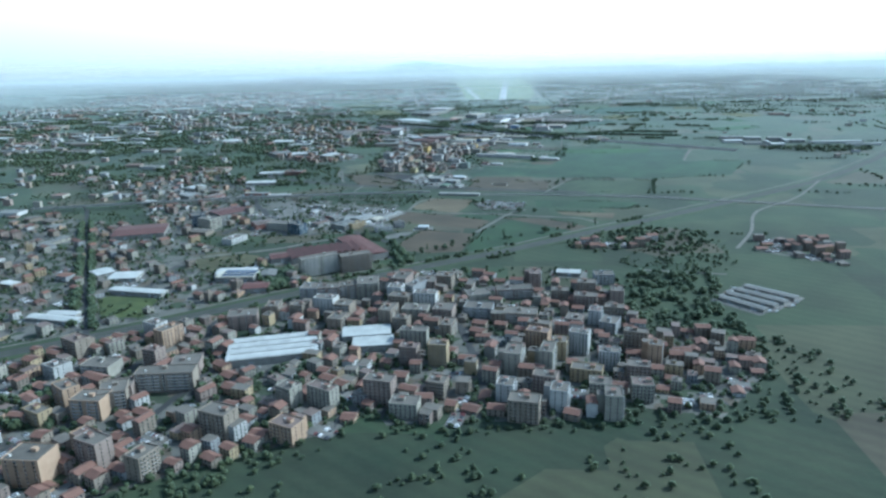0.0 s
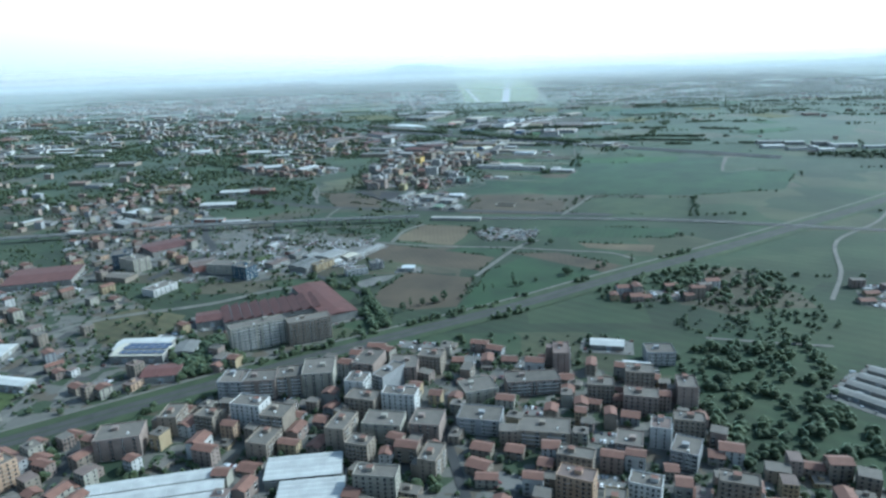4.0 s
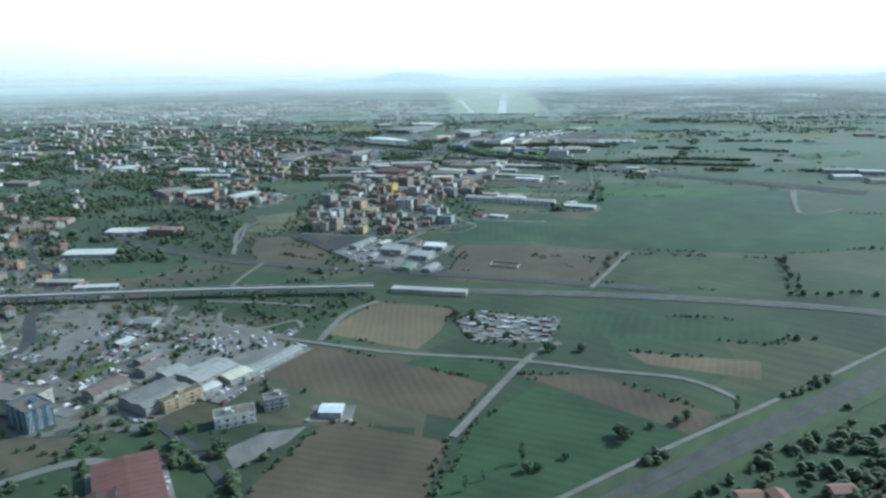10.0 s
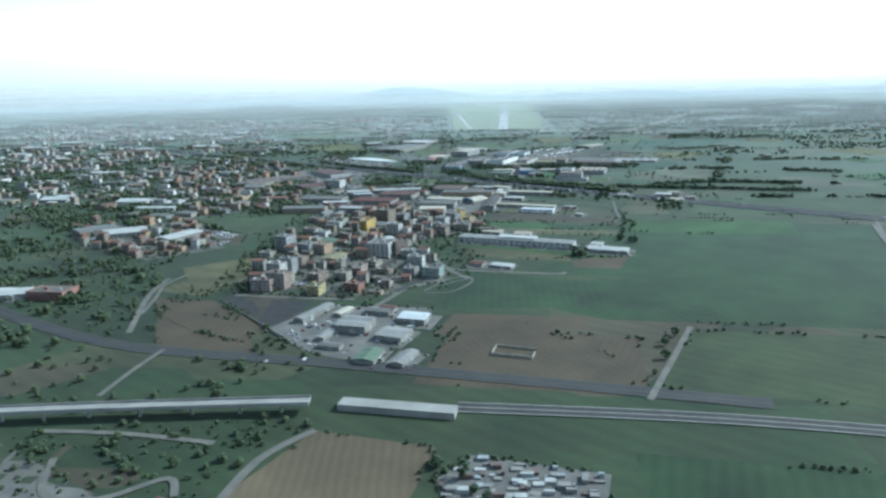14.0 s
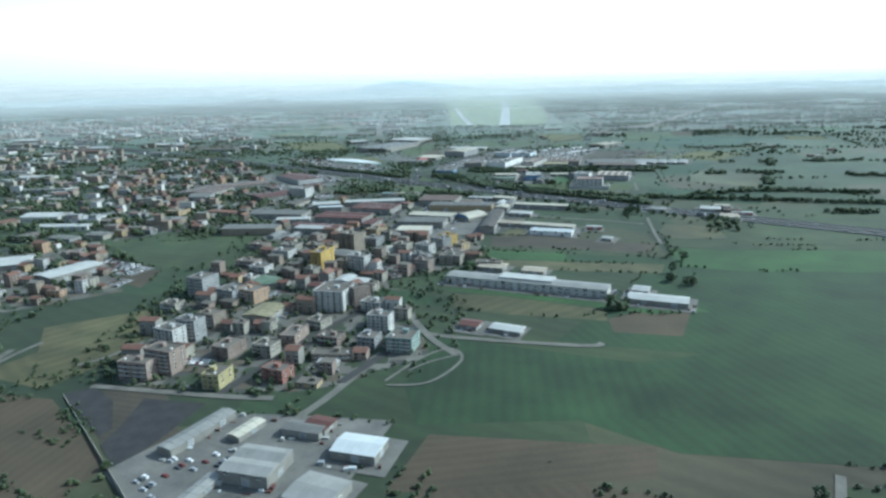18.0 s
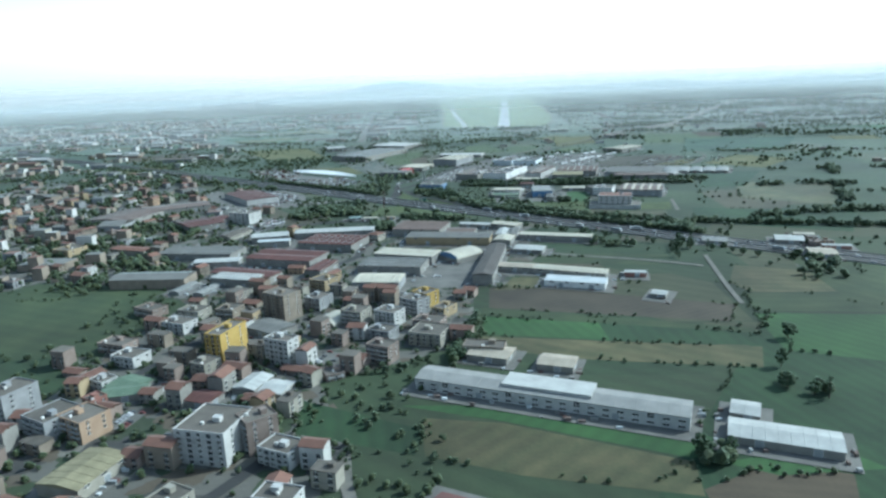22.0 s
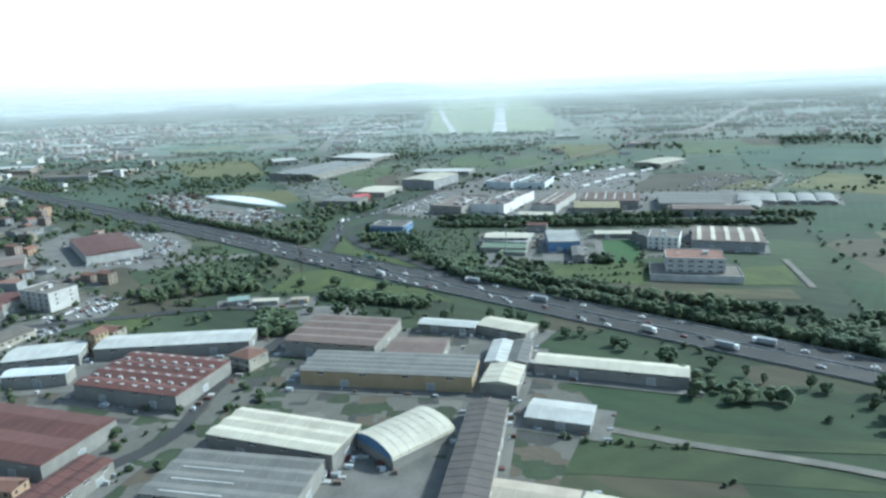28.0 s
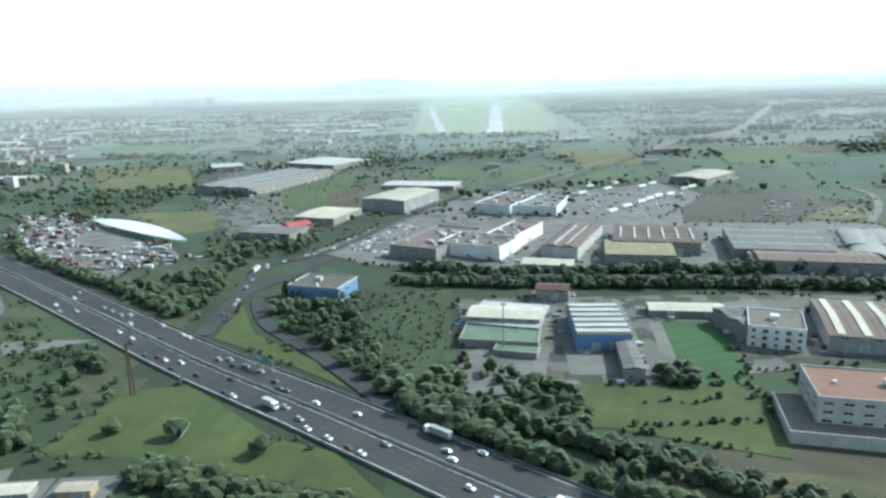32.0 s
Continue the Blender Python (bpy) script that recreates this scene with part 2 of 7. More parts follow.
BLUE_ROOF = surface("blue_grey_sheet_roof", (0.363, 0.391, 0.405), (0.488, 0.509, 0.513), 8, 0.9, 1, 0.1)
FLAT_ROOF = surface("flat_felt_roof", (0.057, 0.052, 0.044), (0.148, 0.131, 0.112), 5, 0.9, 0.8, 0.2, 0.35, 0, 0.5)
PLASTER = surface("stained_plaster", (0.141, 0.138, 0.125), (0.269, 0.262, 0.243), 5, 0.9, 0.7, 0.1, 0, 0, 0.3)
CONCRETE = surface("raw_concrete", (0.137, 0.137, 0.131), (0.250, 0.243, 0.225), 6, 0.9, 0.6, 0.15, 0, 0, 0.2)
DECK = surface("pale_new_concrete", (0.180, 0.176, 0.163), (0.300, 0.294, 0.274), 14, 0.85, 1, 0.1)
WHITE_PANEL = surface("white_panel", (0.50, 0.50, 0.49), (0.74, 0.74, 0.72), 5, 0.6, 1, 0.05)
WHITE = surface("white_render", (0.292, 0.292, 0.282), (0.483, 0.483, 0.471), 6, 0.85, 0.6, 0.1)
CREAM = surface("cream_render", (0.196, 0.186, 0.155), (0.323, 0.308, 0.264), 6, 0.85, 0.6, 0.1)
TAN = surface("tan_render", (0.146, 0.124, 0.098), (0.251, 0.215, 0.173), 6, 0.85, 0.6, 0.1)
PINK = surface("pink_render", (0.162, 0.127, 0.107), (0.266, 0.215, 0.186), 6, 0.85, 0.6, 0.1)
PEACH = surface("peach_render", (0.272, 0.187, 0.124), (0.370, 0.271, 0.190), 6, 0.85, 0.6, 0.1)
LEMON = surface("pale_yellow_render", (0.242, 0.212, 0.105), (0.351, 0.316, 0.173), 6, 0.85, 0.6, 0.1)
BRIGHT_ROOF = surface("bright_white_roof", (0.6, 0.61, 0.6), (0.82, 0.83, 0.82), 10, 0.5)
YELLOW = surface("yellow_render", (0.304, 0.207, 0.051), (0.402, 0.292, 0.091), 7, 0.85, 0.6, 0.1)
OCHRE = surface("ochre_render", (0.245, 0.189, 0.110), (0.339, 0.274, 0.173), 6, 0.85, 0.6, 0.1)
GREY = surface("grey_render", (0.180, 0.185, 0.191), (0.275, 0.281, 0.286), 6, 0.85, 0.6, 0.1)
BROWN = surface("brown_render", (0.139, 0.110, 0.093), (0.228, 0.185, 0.161), 6, 0.85, 0.6, 0.1)
BRICK = surface("red_brick_render", (0.183, 0.087, 0.068), (0.268, 0.141, 0.116), 6, 0.85, 0.6, 0.1)
TEAL = surface("teal_render", (0.131, 0.182, 0.171), (0.212, 0.269, 0.255), 6, 0.85, 0.6, 0.1)
PALE_BLUE = surface("pale_blue_panel_wall", (0.40, 0.45, 0.48), (0.58, 0.62, 0.65), 5, 0.5, 1, 0.05)
BLUE_WALL = surface("blue_panel_wall", (0.07, 0.14, 0.27), (0.13, 0.22, 0.36), 5, 0.5, 1, 0.05)
RED_PANEL = surface("red_panel", (0.308, 0.056, 0.056), (0.409, 0.096, 0.090), 5, 0.5, 1, 0.05)
GLASS_WALL = surface("dark_glass_wall", (0.03, 0.05, 0.08), (0.08, 0.12, 0.16), 3, 0.15, 1, 0.0)
PANE = surface("dark_window_glass", (0.015, 0.018, 0.02), (0.06, 0.068, 0.075), 1.5, 0.24, 0.5, 0.0, 0, 0, 0.6)
FRAME = surface("window_frame_paint", (0.55, 0.54, 0.5), (0.72, 0.71, 0.68), 2, 0.6)
SHUTTER = surface("door_paint", (0.16, 0.18, 0.19), (0.34, 0.36, 0.37), 3, 0.6, 0.5, 0.1, 0, 0, 0.4)
SOLAR = surface("solar_cells", (0.02, 0.03, 0.07), (0.05, 0.07, 0.12), 2, 0.2)
STEEL = surface("galvanised_steel", (0.20, 0.21, 0.22), (0.34, 0.35, 0.36), 2, 0.5, 0.4, 0.05, 0, 0.6)
RUBBER = surface("tyre_rubber", (0.02, 0.02, 0.02), (0.04, 0.04, 0.04), 1)
BARK = surface("bark", (0.05, 0.04, 0.03), (0.12, 0.10, 0.075), 0.6, 0.95, 0.1, 0.5)
LEAF = surface("dark_leaves", (0.011, 0.024, 0.009), (0.034, 0.056, 0.019), 2.5, 0.9, 0.5, 0.6, S * 0.6, 0, 0.35)
WOOD_LEAF = surface("mixed_leaves", (0.011, 0.021, 0.008), (0.043, 0.056, 0.018), 30, 0.9, 1.0, 0.6, S * 0.8)
# stronger sheen on the leaves pales the trees as haze would
for m in (LEAF, WOOD_LEAF):
    m.node_tree.nodes["Principled BSDF"].inputs["Sheen Weight"].default_value = 0.42
    m.node_tree.nodes["Principled BSDF"].inputs["Sheen Tint"].default_value = (0.66, 0.95, 0.66, 1)
    m.node_tree.nodes["Principled BSDF"].inputs["Sheen Roughness"].default_value = 0.35
CAR_WHITE = surface("white_car_paint", (0.72, 0.72, 0.72), (0.76, 0.76, 0.76), 3, 0.6)
CAR_GREY = surface("silver_car_paint", (0.34, 0.36, 0.38), (0.45, 0.47, 0.49), 3, 0.55, 0.5, 0, 0, 0.3)
CAR_DARK = surface("dark_car_paint", (0.03, 0.035, 0.045), (0.06, 0.065, 0.075), 3, 0.3)
CAR_RED = surface("red_car_paint", (0.106, 0.022, 0.019), (0.149, 0.036, 0.031), 3, 0.3)


# ---- mesh helpers ----
def g(x, y):
    """Height of the ground: it climbs towards the airfield."""
    return 0.0161 * min(y, 3400.0) + 0.004 * max(y - 3400.0, 0.0)


class Shape:
    """Collects faces with a material slot each."""

    def __init__(self):
        self.v, self.f, self.m = [], [], []

    def face(self, pts, slot=0):
        k = len(self.v)
        self.v.extend(pts)
        self.f.append(tuple(range(k, k + len(pts))))
        self.m.append(slot)

    def box(self, x0, x1, y0, y1, z0, z1, slot=0, top=None):
        k = len(self.v)
        self.v += [(x, y, z) for z in (z0, z1) for x, y in ((x0, y0), (x1, y0), (x1, y1), (x0, y1))]
        self.f += [(k, k + 3, k + 2, k + 1), (k + 4, k + 5, k + 6, k + 7)] + [(k + i, k + (i + 1) % 4, k + 4 + (i + 1) % 4, k + 4 + i) for i in range(4)]
        self.m += [slot, slot if top is None else top] + [slot] * 4
        return self

    def gable(self, x0, x1, y0, y1, z0, rise, thick, slot=0):
        """A pitched roof slab whose ridge runs along x."""
        ym = (y0 + y1) / 2
        sec = [(y0, z0), (ym, z0 + rise), (y1, z0), (y1, z0 + thick), (ym, z0 + rise + thick), (y0, z0 + thick)]
        k = len(self.v)
        self.v += [(x, y, z) for x in (x0, x1) for y, z in sec]
        n = len(sec)
        self.f += [(k, k + 1, k + 4, k + 5), (k + 1, k + 2, k + 3, k + 4)]
        self.f += [(k + n + 5, k + n + 4, k + n + 1, k + n), (k + n + 4, k + n + 3, k + n + 2, k + n + 1)]
        self.f += [(k + (i + 1) % n, k + i, k + n + i, k + n + (i + 1) % n) for i in range(n)]
        self.m += [slot] * (4 + n)
        return self

    def ribbed(self, x0, x1, y0, y1, z0, rise, thick, step, slot=0):
        """A pitched sheet roof with raised ribs down the slope, in one piece."""
        xs = [(x0, 0.0)]
        n = max(2, int((x1 - x0) / step))
        for k in range(1, n):
            u = x0 + (x1 - x0) * k / n
            xs += [(u - 0.22, 0.0), (u - 0.14, 0.14), (u + 0.14, 0.14), (u + 0.22, 0.0)]
        xs.append((x1, 0.0))
        ym = (y0 + y1) / 2
        k = len(self.v)
        for u, e in xs:
            self.v += [(u, y0, z0), (u, y0, z0 + thick + e), (u, ym, z0 + rise + thick + e), (u, y1, z0 + thick + e), (u, y1, z0)]
        for i in range(len(xs) - 1):
            a, c = k + 5 * i, k + 5 * (i + 1)
            self.f += [(a + j, c + j, c + j + 1, a + j + 1) for j in range(4)]
            self.f.append((a + 4, c + 4, c, a))
            self.m += [slot] * 5
        a = k + 5 * (len(xs) - 1)
        self.f += [(k + 4, k + 3, k + 2, k + 1, k), (a, a + 1, a + 2, a + 3, a + 4)]
        self.m += [slot] * 2
        return self

    def mesh(self, name, mats):
        me = bpy.data.meshes.new(name)
        me.from_pydata(self.v, [], self.f)
        for m in mats:
            me.materials.append(m)
        me.polygons.foreach_set("material_index", self.m)
        me.update()
        return me


def mats_of(m):
    return list(m) if isinstance(m, (list, tuple)) else [m]


def part(name, shape, material, parent, label="", at=None):
    me = shape if isinstance(shape, bpy.types.Mesh) else shape.mesh(name, mats_of(material))
    ob = new(name, me)
    ob.parent = parent
    if at is not None:
        ob.matrix_basis = at
    if label:
        ob["label"] = label
    return ob


TAKEN = []      # footprints: x, y, reach
LINES = []      # road centre lines: x0, y0, x1, y1, half width
AREAS = []      # fields and yards, kept free of houses


def base(name, x, y, yaw, label, category, group="", reach=10.0):
    ob = new(name)
    ob.matrix_basis = pose(x, y, g(x, y), 0, 0, yaw)
    TAKEN.append((x, y, reach))
    return tagged(ob, label, category, group)


def inside(p, poly):
    x, y = p
    hit = False
    for i in range(len(poly)):
        (x0, y0), (x1, y1) = poly[i], poly[i - 1]
        if (y0 > y) != (y1 > y) and x < (x1 - x0) * (y - y0) / (y1 - y0) + x0:
            hit = not hit
    return hit


CACHE = {}


def rows_of(kind, source):
    """The list as an array, made anew when it has grown."""
    held = CACHE.get(kind)
    if held is None or len(held) != len(source):
        held = CACHE[kind] = np.array(source, dtype=float)
    return held


def near_line(x, y, more):
    if not LINES:
        return False
    q = rows_of("lines", LINES)
    dx, dy = q[:, 2] - q[:, 0], q[:, 3] - q[:, 1]
    u = np.clip(((x - q[:, 0]) * dx + (y - q[:, 1]) * dy) / (dx * dx + dy * dy + 1e-9), 0, 1)
    return bool((np.hypot(x - q[:, 0] - u * dx, y - q[:, 1] - u * dy) < q[:, 4] + more).any())


def clear(x, y, reach, areas=True):
    if near_line(x, y, reach * 0.7):
        return False
    q = rows_of("taken", TAKEN)
    if len(q) and (np.hypot(q[:, 0] - x, q[:, 1] - y) < q[:, 2] + reach).any():
        return False
    return not (areas and any(inside((x, y), a) for a in AREAS))


def spot(poly, rng):
    xs, ys = [p[0] for p in poly], [p[1] for p in poly]
    for _ in range(60):
        p = (rng.uniform(min(xs), max(xs)), rng.uniform(min(ys), max(ys)))
        if inside(p, poly):
            return p
    return poly[0]


# ---- ground ----
def sheet(name, x0, x1, ys, material, label):
    s = Shape()
    for a, b in zip(ys, ys[1:]):
        s.face([(x0, a, g(0, a)), (x1, a, g(0, a)), (x1, b, g(0, b)), (x0, b, g(0, b))])
    ob = new(name, s.mesh(name, [material]))
    return tagged(ob, label, name, "", "structure")


sheet("ground", -9000, 9000, [-3000, 0, 1700, 3400, 9500], GROUND, "wide green and brown plain of rough grass and scrub")


LEVEL = [0.05]
EDGES = []      # field borders, where weeds and hedges grow


def field(poly, material, label=""):
    LEVEL[0] += 0.0015
    s = Shape()
    pts = [(x, y, g(x, y) + LEVEL[0]) for x, y in poly]
    area = sum(a[0] * b[1] - b[0] * a[1] for a, b in zip(pts, pts[1:] + pts[:1]))
    s.face(pts if area > 0 else pts[::-1])
    ob = new("field", s.mesh("field", [material]))
    AREAS.append(poly)
    EDGES.extend(zip(poly, poly[1:] + poly[:1]))
    return tagged(ob, label or material.name.replace("_", " ") + " field on the open plain", "field", "fields", "structure")


LOW = [0.012]


def town_ground(poly, low=False):
    held = LEVEL[0]
    if low:
        LOW[0] += 0.0015
        LEVEL[0] = LOW[0]
    ob = field(poly, TOWN, "mixed paving, gardens and bare earth between houses")
    if low:
        LEVEL[0] = held
    AREAS.pop()
    ob.name = "town_ground"
    return ob


def yard(poly):
    ob = field(poly, YARD, "pale worn paved yard with stains")
    ob.name = "yard"
    return ob


def smooth(pts, steps=5):
    q = [pts[0]] + list(pts) + [pts[-1]]
    res = []
    for i in range(1, len(q) - 2):
        p0, p1, p2, p3 = q[i - 1], q[i], q[i + 1], q[i + 2]
        for k in range(steps):
            t = k / steps
            res.append(tuple(0.5 * (2 * b + (c - a) * t + (2 * a - 5 * b + 4 * c - d) * t * t + (3 * b - a - 3 * c + d) * t ** 3) for a, b, c, d in zip(p0, p1, p2, p3)))
    return res + [tuple(pts[-1])]


def offset(line, d):
    res = []
    for i, p in enumerate(line):
        a, b = line[max(i - 1, 0)], line[min(i + 1, len(line) - 1)]
        dx, dy = b[0] - a[0], b[1] - a[1]
        n = math.hypot(dx, dy) or 1
        res.append((p[0] - dy / n * d, p[1] + dx / n * d))
    return res


def strip(s, line, d0, d1, z, slot=0):
    a, b = offset(line, d0), offset(line, d1)
    for i in range(len(line) - 1):
        s.face([(x, y, g(x, y) + z) for x, y in (b[i], b[i + 1], a[i + 1], a[i])], slot)


def road(pts, width, material=None):
    line = smooth(pts)
    for a, b in zip(line, line[1:]):
        LINES.append((*a, *b, width / 2))
    LEVEL[0] += 0.0015
    s = Shape()
    wide = width >= 13 and material is None
    strip(s, line, -width / 2, width / 2, 0.16 + LEVEL[0])
    m = material or (ASPHALT if width >= 6.5 else LANE)
    ob = new("road", s.mesh("road", [m]))
    if wide:
        for d in (-width / 2 + 0.4, width / 2 - 0.4, 0.0):
            e = Shape()
            strip(e, line, d - 0.13, d + 0.13, 0.18 + LEVEL[0])
            part("road_line", e, LANE, ob)
    return tagged(ob, "grey asphalt road with worn edges" if m is ASPHALT else "pale dusty country lane", "road", "", "structure")


def highway(pts, width):
    pts = list(pts) + [(30, 2302), (150, 2216), (310, 2104), (640, 1880)]
    line = smooth(pts, 8)
    for a, b in zip(line, line[1:]):
        LINES.append((*a, *b, width / 2 + 2))
    s = Shape()
    strip(s, line, -width / 2, width / 2, 0.5)
    ob = new("motorway", s.mesh("motorway", [ASPHALT]))
    for d in (-width / 2 + 1, -1.6, 1.6, width / 2 - 1):
        e = Shape()
        strip(e, line, d - 0.11, d + 0.11, 0.53)
        part("edge_line", e, PAINT, ob)
    dash = Shape()
    for d in (-12.2, -8.7, -5.2, 5.2, 8.7, 12.2):
        ln = offset(line, d)
        for a, b in zip(ln, ln[1:]):
            n = max(1, int(math.hypot(b[0] - a[0], b[1] - a[1]) / 12))
            for k in range(n):
                u, w = k / n, (k + 0.35) / n
                strip(dash, [(a[0] + (b[0] - a[0]) * u, a[1] + (b[1] - a[1]) * u), (a[0] + (b[0] - a[0]) * w, a[1] + (b[1] - a[1]) * w)], -0.07, 0.07, 0.53)
    tagged(part("lane_dashes", dash, LANE, ob), kind="stuff")
    for d in (-0.5, 0.5, -width / 2 - 0.4, width / 2 + 0.4):
        e = Shape()
        a, b = offset(line, d - 0.12), offset(line, d + 0.12)
        for i in range(len(line) - 1):
            p, q, r, t = [(x, y, g(x, y)) for x, y in (a[i], a[i + 1], b[i + 1], b[i])]
            up = [(x, y, z + 1.35) for x, y, z in (p, q, r, t)]
            e.face(up[::-1]); e.face([p, q, up[1], up[0]]); e.face([r, t, up[3], up[2]])
        part("guard_rail", e, STEEL, ob)
    tagged(ob, "broad dark asphalt motorway with white lane lines and steel guard rails", "road", "", "structure")
    return line


# Fields
field([(-200, 1147), (-183, 1210), (-83, 1172), (-13, 1134), (-32, 1081), (-121, 1111), (-164, 1127)], SOIL)
field([(-83, 1169), (-61, 1188), (0, 1173), (-10, 1139)], CROP)
field([(-168, 1231), (-128, 1316), (-48, 1298), (-59, 1237), (-75, 1197)], STUBBLE)
field([(-145, 962), (-151, 1001), (-124, 1077), (-38, 1053), (-54, 957), (-99, 948)], SOIL)
field([(-22, 1077), (24, 1135), (125, 1065), (56, 1000), (-18, 938), (-53, 954)], CROP)
field([(8, 1154), (70, 1154), (148, 1094), (120, 1069), (27, 1140)], SOIL)
field([(71, 1295), (261, 1268), (238, 1218), (70, 1231)], CROP)
field([(103, 1199), (206, 1183), (195, 1150), (114, 1175)], STUBBLE)
field([(-73, 1385), (-46, 1506), (112, 1475), (95, 1369)], SOIL)
field([(107, 1380), (160, 1494), (334, 1477), (297, 1347)], MEADOW)
field([(-15, 1593), (195, 1949), (520, 1905), (463, 1734), (607, 1711), (514, 1533), (344, 1494), (87, 1522)], CROP)
field([(-385, 1613), (-342, 1701), (-284, 1666), (-319, 1590)], OLIVE)
field([(-352, 1556), (-244, 1515), (-215, 1443), (-307, 1457)], SOIL)
field([(-376, 1587), (-303, 1576), (-222, 1501), (-233, 1461), (-319, 1506)], SOIL)
field([(-298, 1581), (-238, 1600), (-192, 1528), (-217, 1503)], PLOUGHED)
field([(-395, 1704), (-322, 1749), (-284, 1656), (-314, 1625), (-336, 1602)], OLIVE)
field([(-61, 1425), (-31, 1522), (15, 1516), (97, 1420), (87, 1388)], SOIL)
field([(-66, 1804), (-7, 1804), (112, 1765), (83, 1750), (-7, 1786)], SPRING)
field([(-52, 1790), (-7, 1784), (83, 1747), (80, 1720), (1, 1735), (-47, 1752)], OLIVE)
field([(81, 1725), (121, 1748), (151, 1737), (132, 1687), (81, 1696)], SOIL)
field([(95, 1747), (154, 1760), (169, 1742), (118, 1736)], SPRING)
field([(-16, 1694), (58, 1670), (140, 1654), (66, 1630), (-19, 1659)], MEADOW)
field([(-126, 1811), (-49, 1777), (-52, 1752), (-119, 1773)], CROP)
field([(-56, 1686), (95, 1636), (102, 1561), (-59, 1549), (-73, 1603)], CROP)
field([(-50, 1538), (76, 1528), (71, 1499), (-67, 1481)], SOIL)
field([(-16, 2023), (31, 2015), (177, 1967), (159, 1931), (-16, 1967)], PLOUGHED)
field([(-23, 1968), (170, 1918), (172, 1908), (65, 1931), (-20, 1949)], MEADOW)
field([(-20, 1949), (65, 1931), (68, 1898), (-22, 1912)], SPRING)
field([(65, 1931), (172, 1908), (166, 1886), (68, 1898)], CROP)
field([(-24, 1908), (68, 1896), (165, 1884), (154, 1852), (34, 1868), (-22, 1891)], OLIVE)
field([(182, 1947), (420, 1930), (400, 1850), (230, 1860), (177, 1878)], SPRING)
field([(192, 1993), (295, 1987), (440, 1975), (425, 1935), (185, 1953)], MEADOW)
field([(210, 2074), (271, 2052), (298, 1994), (198, 1995), (189, 2023)], OLIVE)
field([(363, 2530), (489, 2491), (425, 2338), (327, 2400)], OLIVE)
field([(246, 2341), (432, 2301), (374, 2192), (228, 2254)], CROP)
field([(269, 2721), (309, 2735), (383, 2681), (289, 2677)], CROP)
field([(-181, 2341), (-173, 2395), (-144, 2404), (-89, 2355), (-60, 2344), (-34, 2312), (-90, 2328), (-132, 2339)], LAWN)
field([(-323, 2401), (-328, 2463), (-294, 2490), (-247, 2474), (-205, 2436), (-203, 2403), (-196, 2353), (-261, 2366), (-297, 2368)], MEADOW)
field([(-512, 1996), (-454, 2051), (-329, 2045), (-275, 1986), (-288, 1879), (-353, 1873), (-412, 1898)], MEADOW)
field([(-409, 1839), (-404, 1878), (-375, 1874), (-366, 1812)], SOIL)
yard([(-456, 1868), (-464, 1925), (-385, 1882), (-398, 1852)])
yard([(-362, 2427), (-404, 2484), (-424, 2583), (-375, 2557), (-325, 2511), (-320, 2488), (-339, 2431)])
yard([(-152, 2290), (-138, 2305), (-117, 2309), (-94, 2294), (-115, 2280), (-140, 2270)])
field([(-401, 2828), (-291, 2843), (-254, 2759), (-286, 2725)], PASTURE)
field([(-77, 3032), (-78, 3162), (-26, 3200), (16, 3019)], LAWN)
field([(16, 3019), (26, 3126), (86, 3135), (100, 3037), (58, 2980)], LAWN)
field([(-1026, 3682), (-985, 3946), (-772, 4132), (-529, 3792), (-462, 3337), (-516, 3178), (-687, 3213)], PASTURE)
field([(-900, 3620), (-850, 3760), (-640, 3640), (-600, 3450), (-720, 3420)], SPRING)
field([(96, 3302), (161, 3370), (202, 3291), (145, 3237)], PASTURE)
field([(125, 3042), (169, 3087), (203, 3044), (153, 2987)], LAWN)
field([(284, 2735), (327, 2791), (382, 2807), (356, 2746), (311, 2715)], PASTURE)
field([(150, 3320), (250, 3323), (240, 3150), (139, 3096)], PASTURE)
field([(384, 3321), (581, 3276), (521, 3090), (350, 3108)], LAWN)
field([(342, 3063), (543, 3074), (457, 2907), (295, 2908)], MEADOW)
field([(-684, 3230), (-517, 3258), (-397, 3017), (-504, 2964)], PASTURE)
field([(461, 3179), (706, 3137), (593, 2914), (391, 2925)], CROP)
field([(348, 2631), (439, 2631), (362, 2488), (300, 2495)], CROP)
field([(267, 2105), (630, 2115), (595, 1925), (264, 1964)], MEADOW)
field([(-6, 2051), (33, 2043), (86, 2019), (-12, 2012)], OLIVE)
field([(-1, 2130), (105, 2107), (152, 2080), (2, 2097)], MEADOW)
# the farther plain: small plots of stubble, pasture and soil
PLOTS = random.Random(33)
for k in range(85):
    x, y = (PLOTS.uniform(-1900, -420), PLOTS.uniform(2650, 5200)) if k % 5 < 3 else (PLOTS.uniform(300, 1900), PLOTS.uniform(2250, 5000))
    if -700 < x and y < 3300 and x < 0:
        continue
    w, d, a = PLOTS.uniform(30, 90), PLOTS.uniform(25, 80), PLOTS.choice((-0.2, 0.5)) + PLOTS.gauss(0, 0.12)
    pts = [(x + p * w * math.cos(a) - q * d * math.sin(a), y + p * w * math.sin(a) + q * d * math.cos(a)) for p, q in ((-1, -1), (1, -0.8), (0.9, 1), (-1.1, 0.9))]
    field(pts, PLOTS.choice((PASTURE, PASTURE, PASTURE, OLIVE, CROP, SPRING, SOIL, STUBBLE)))
    AREAS.pop()
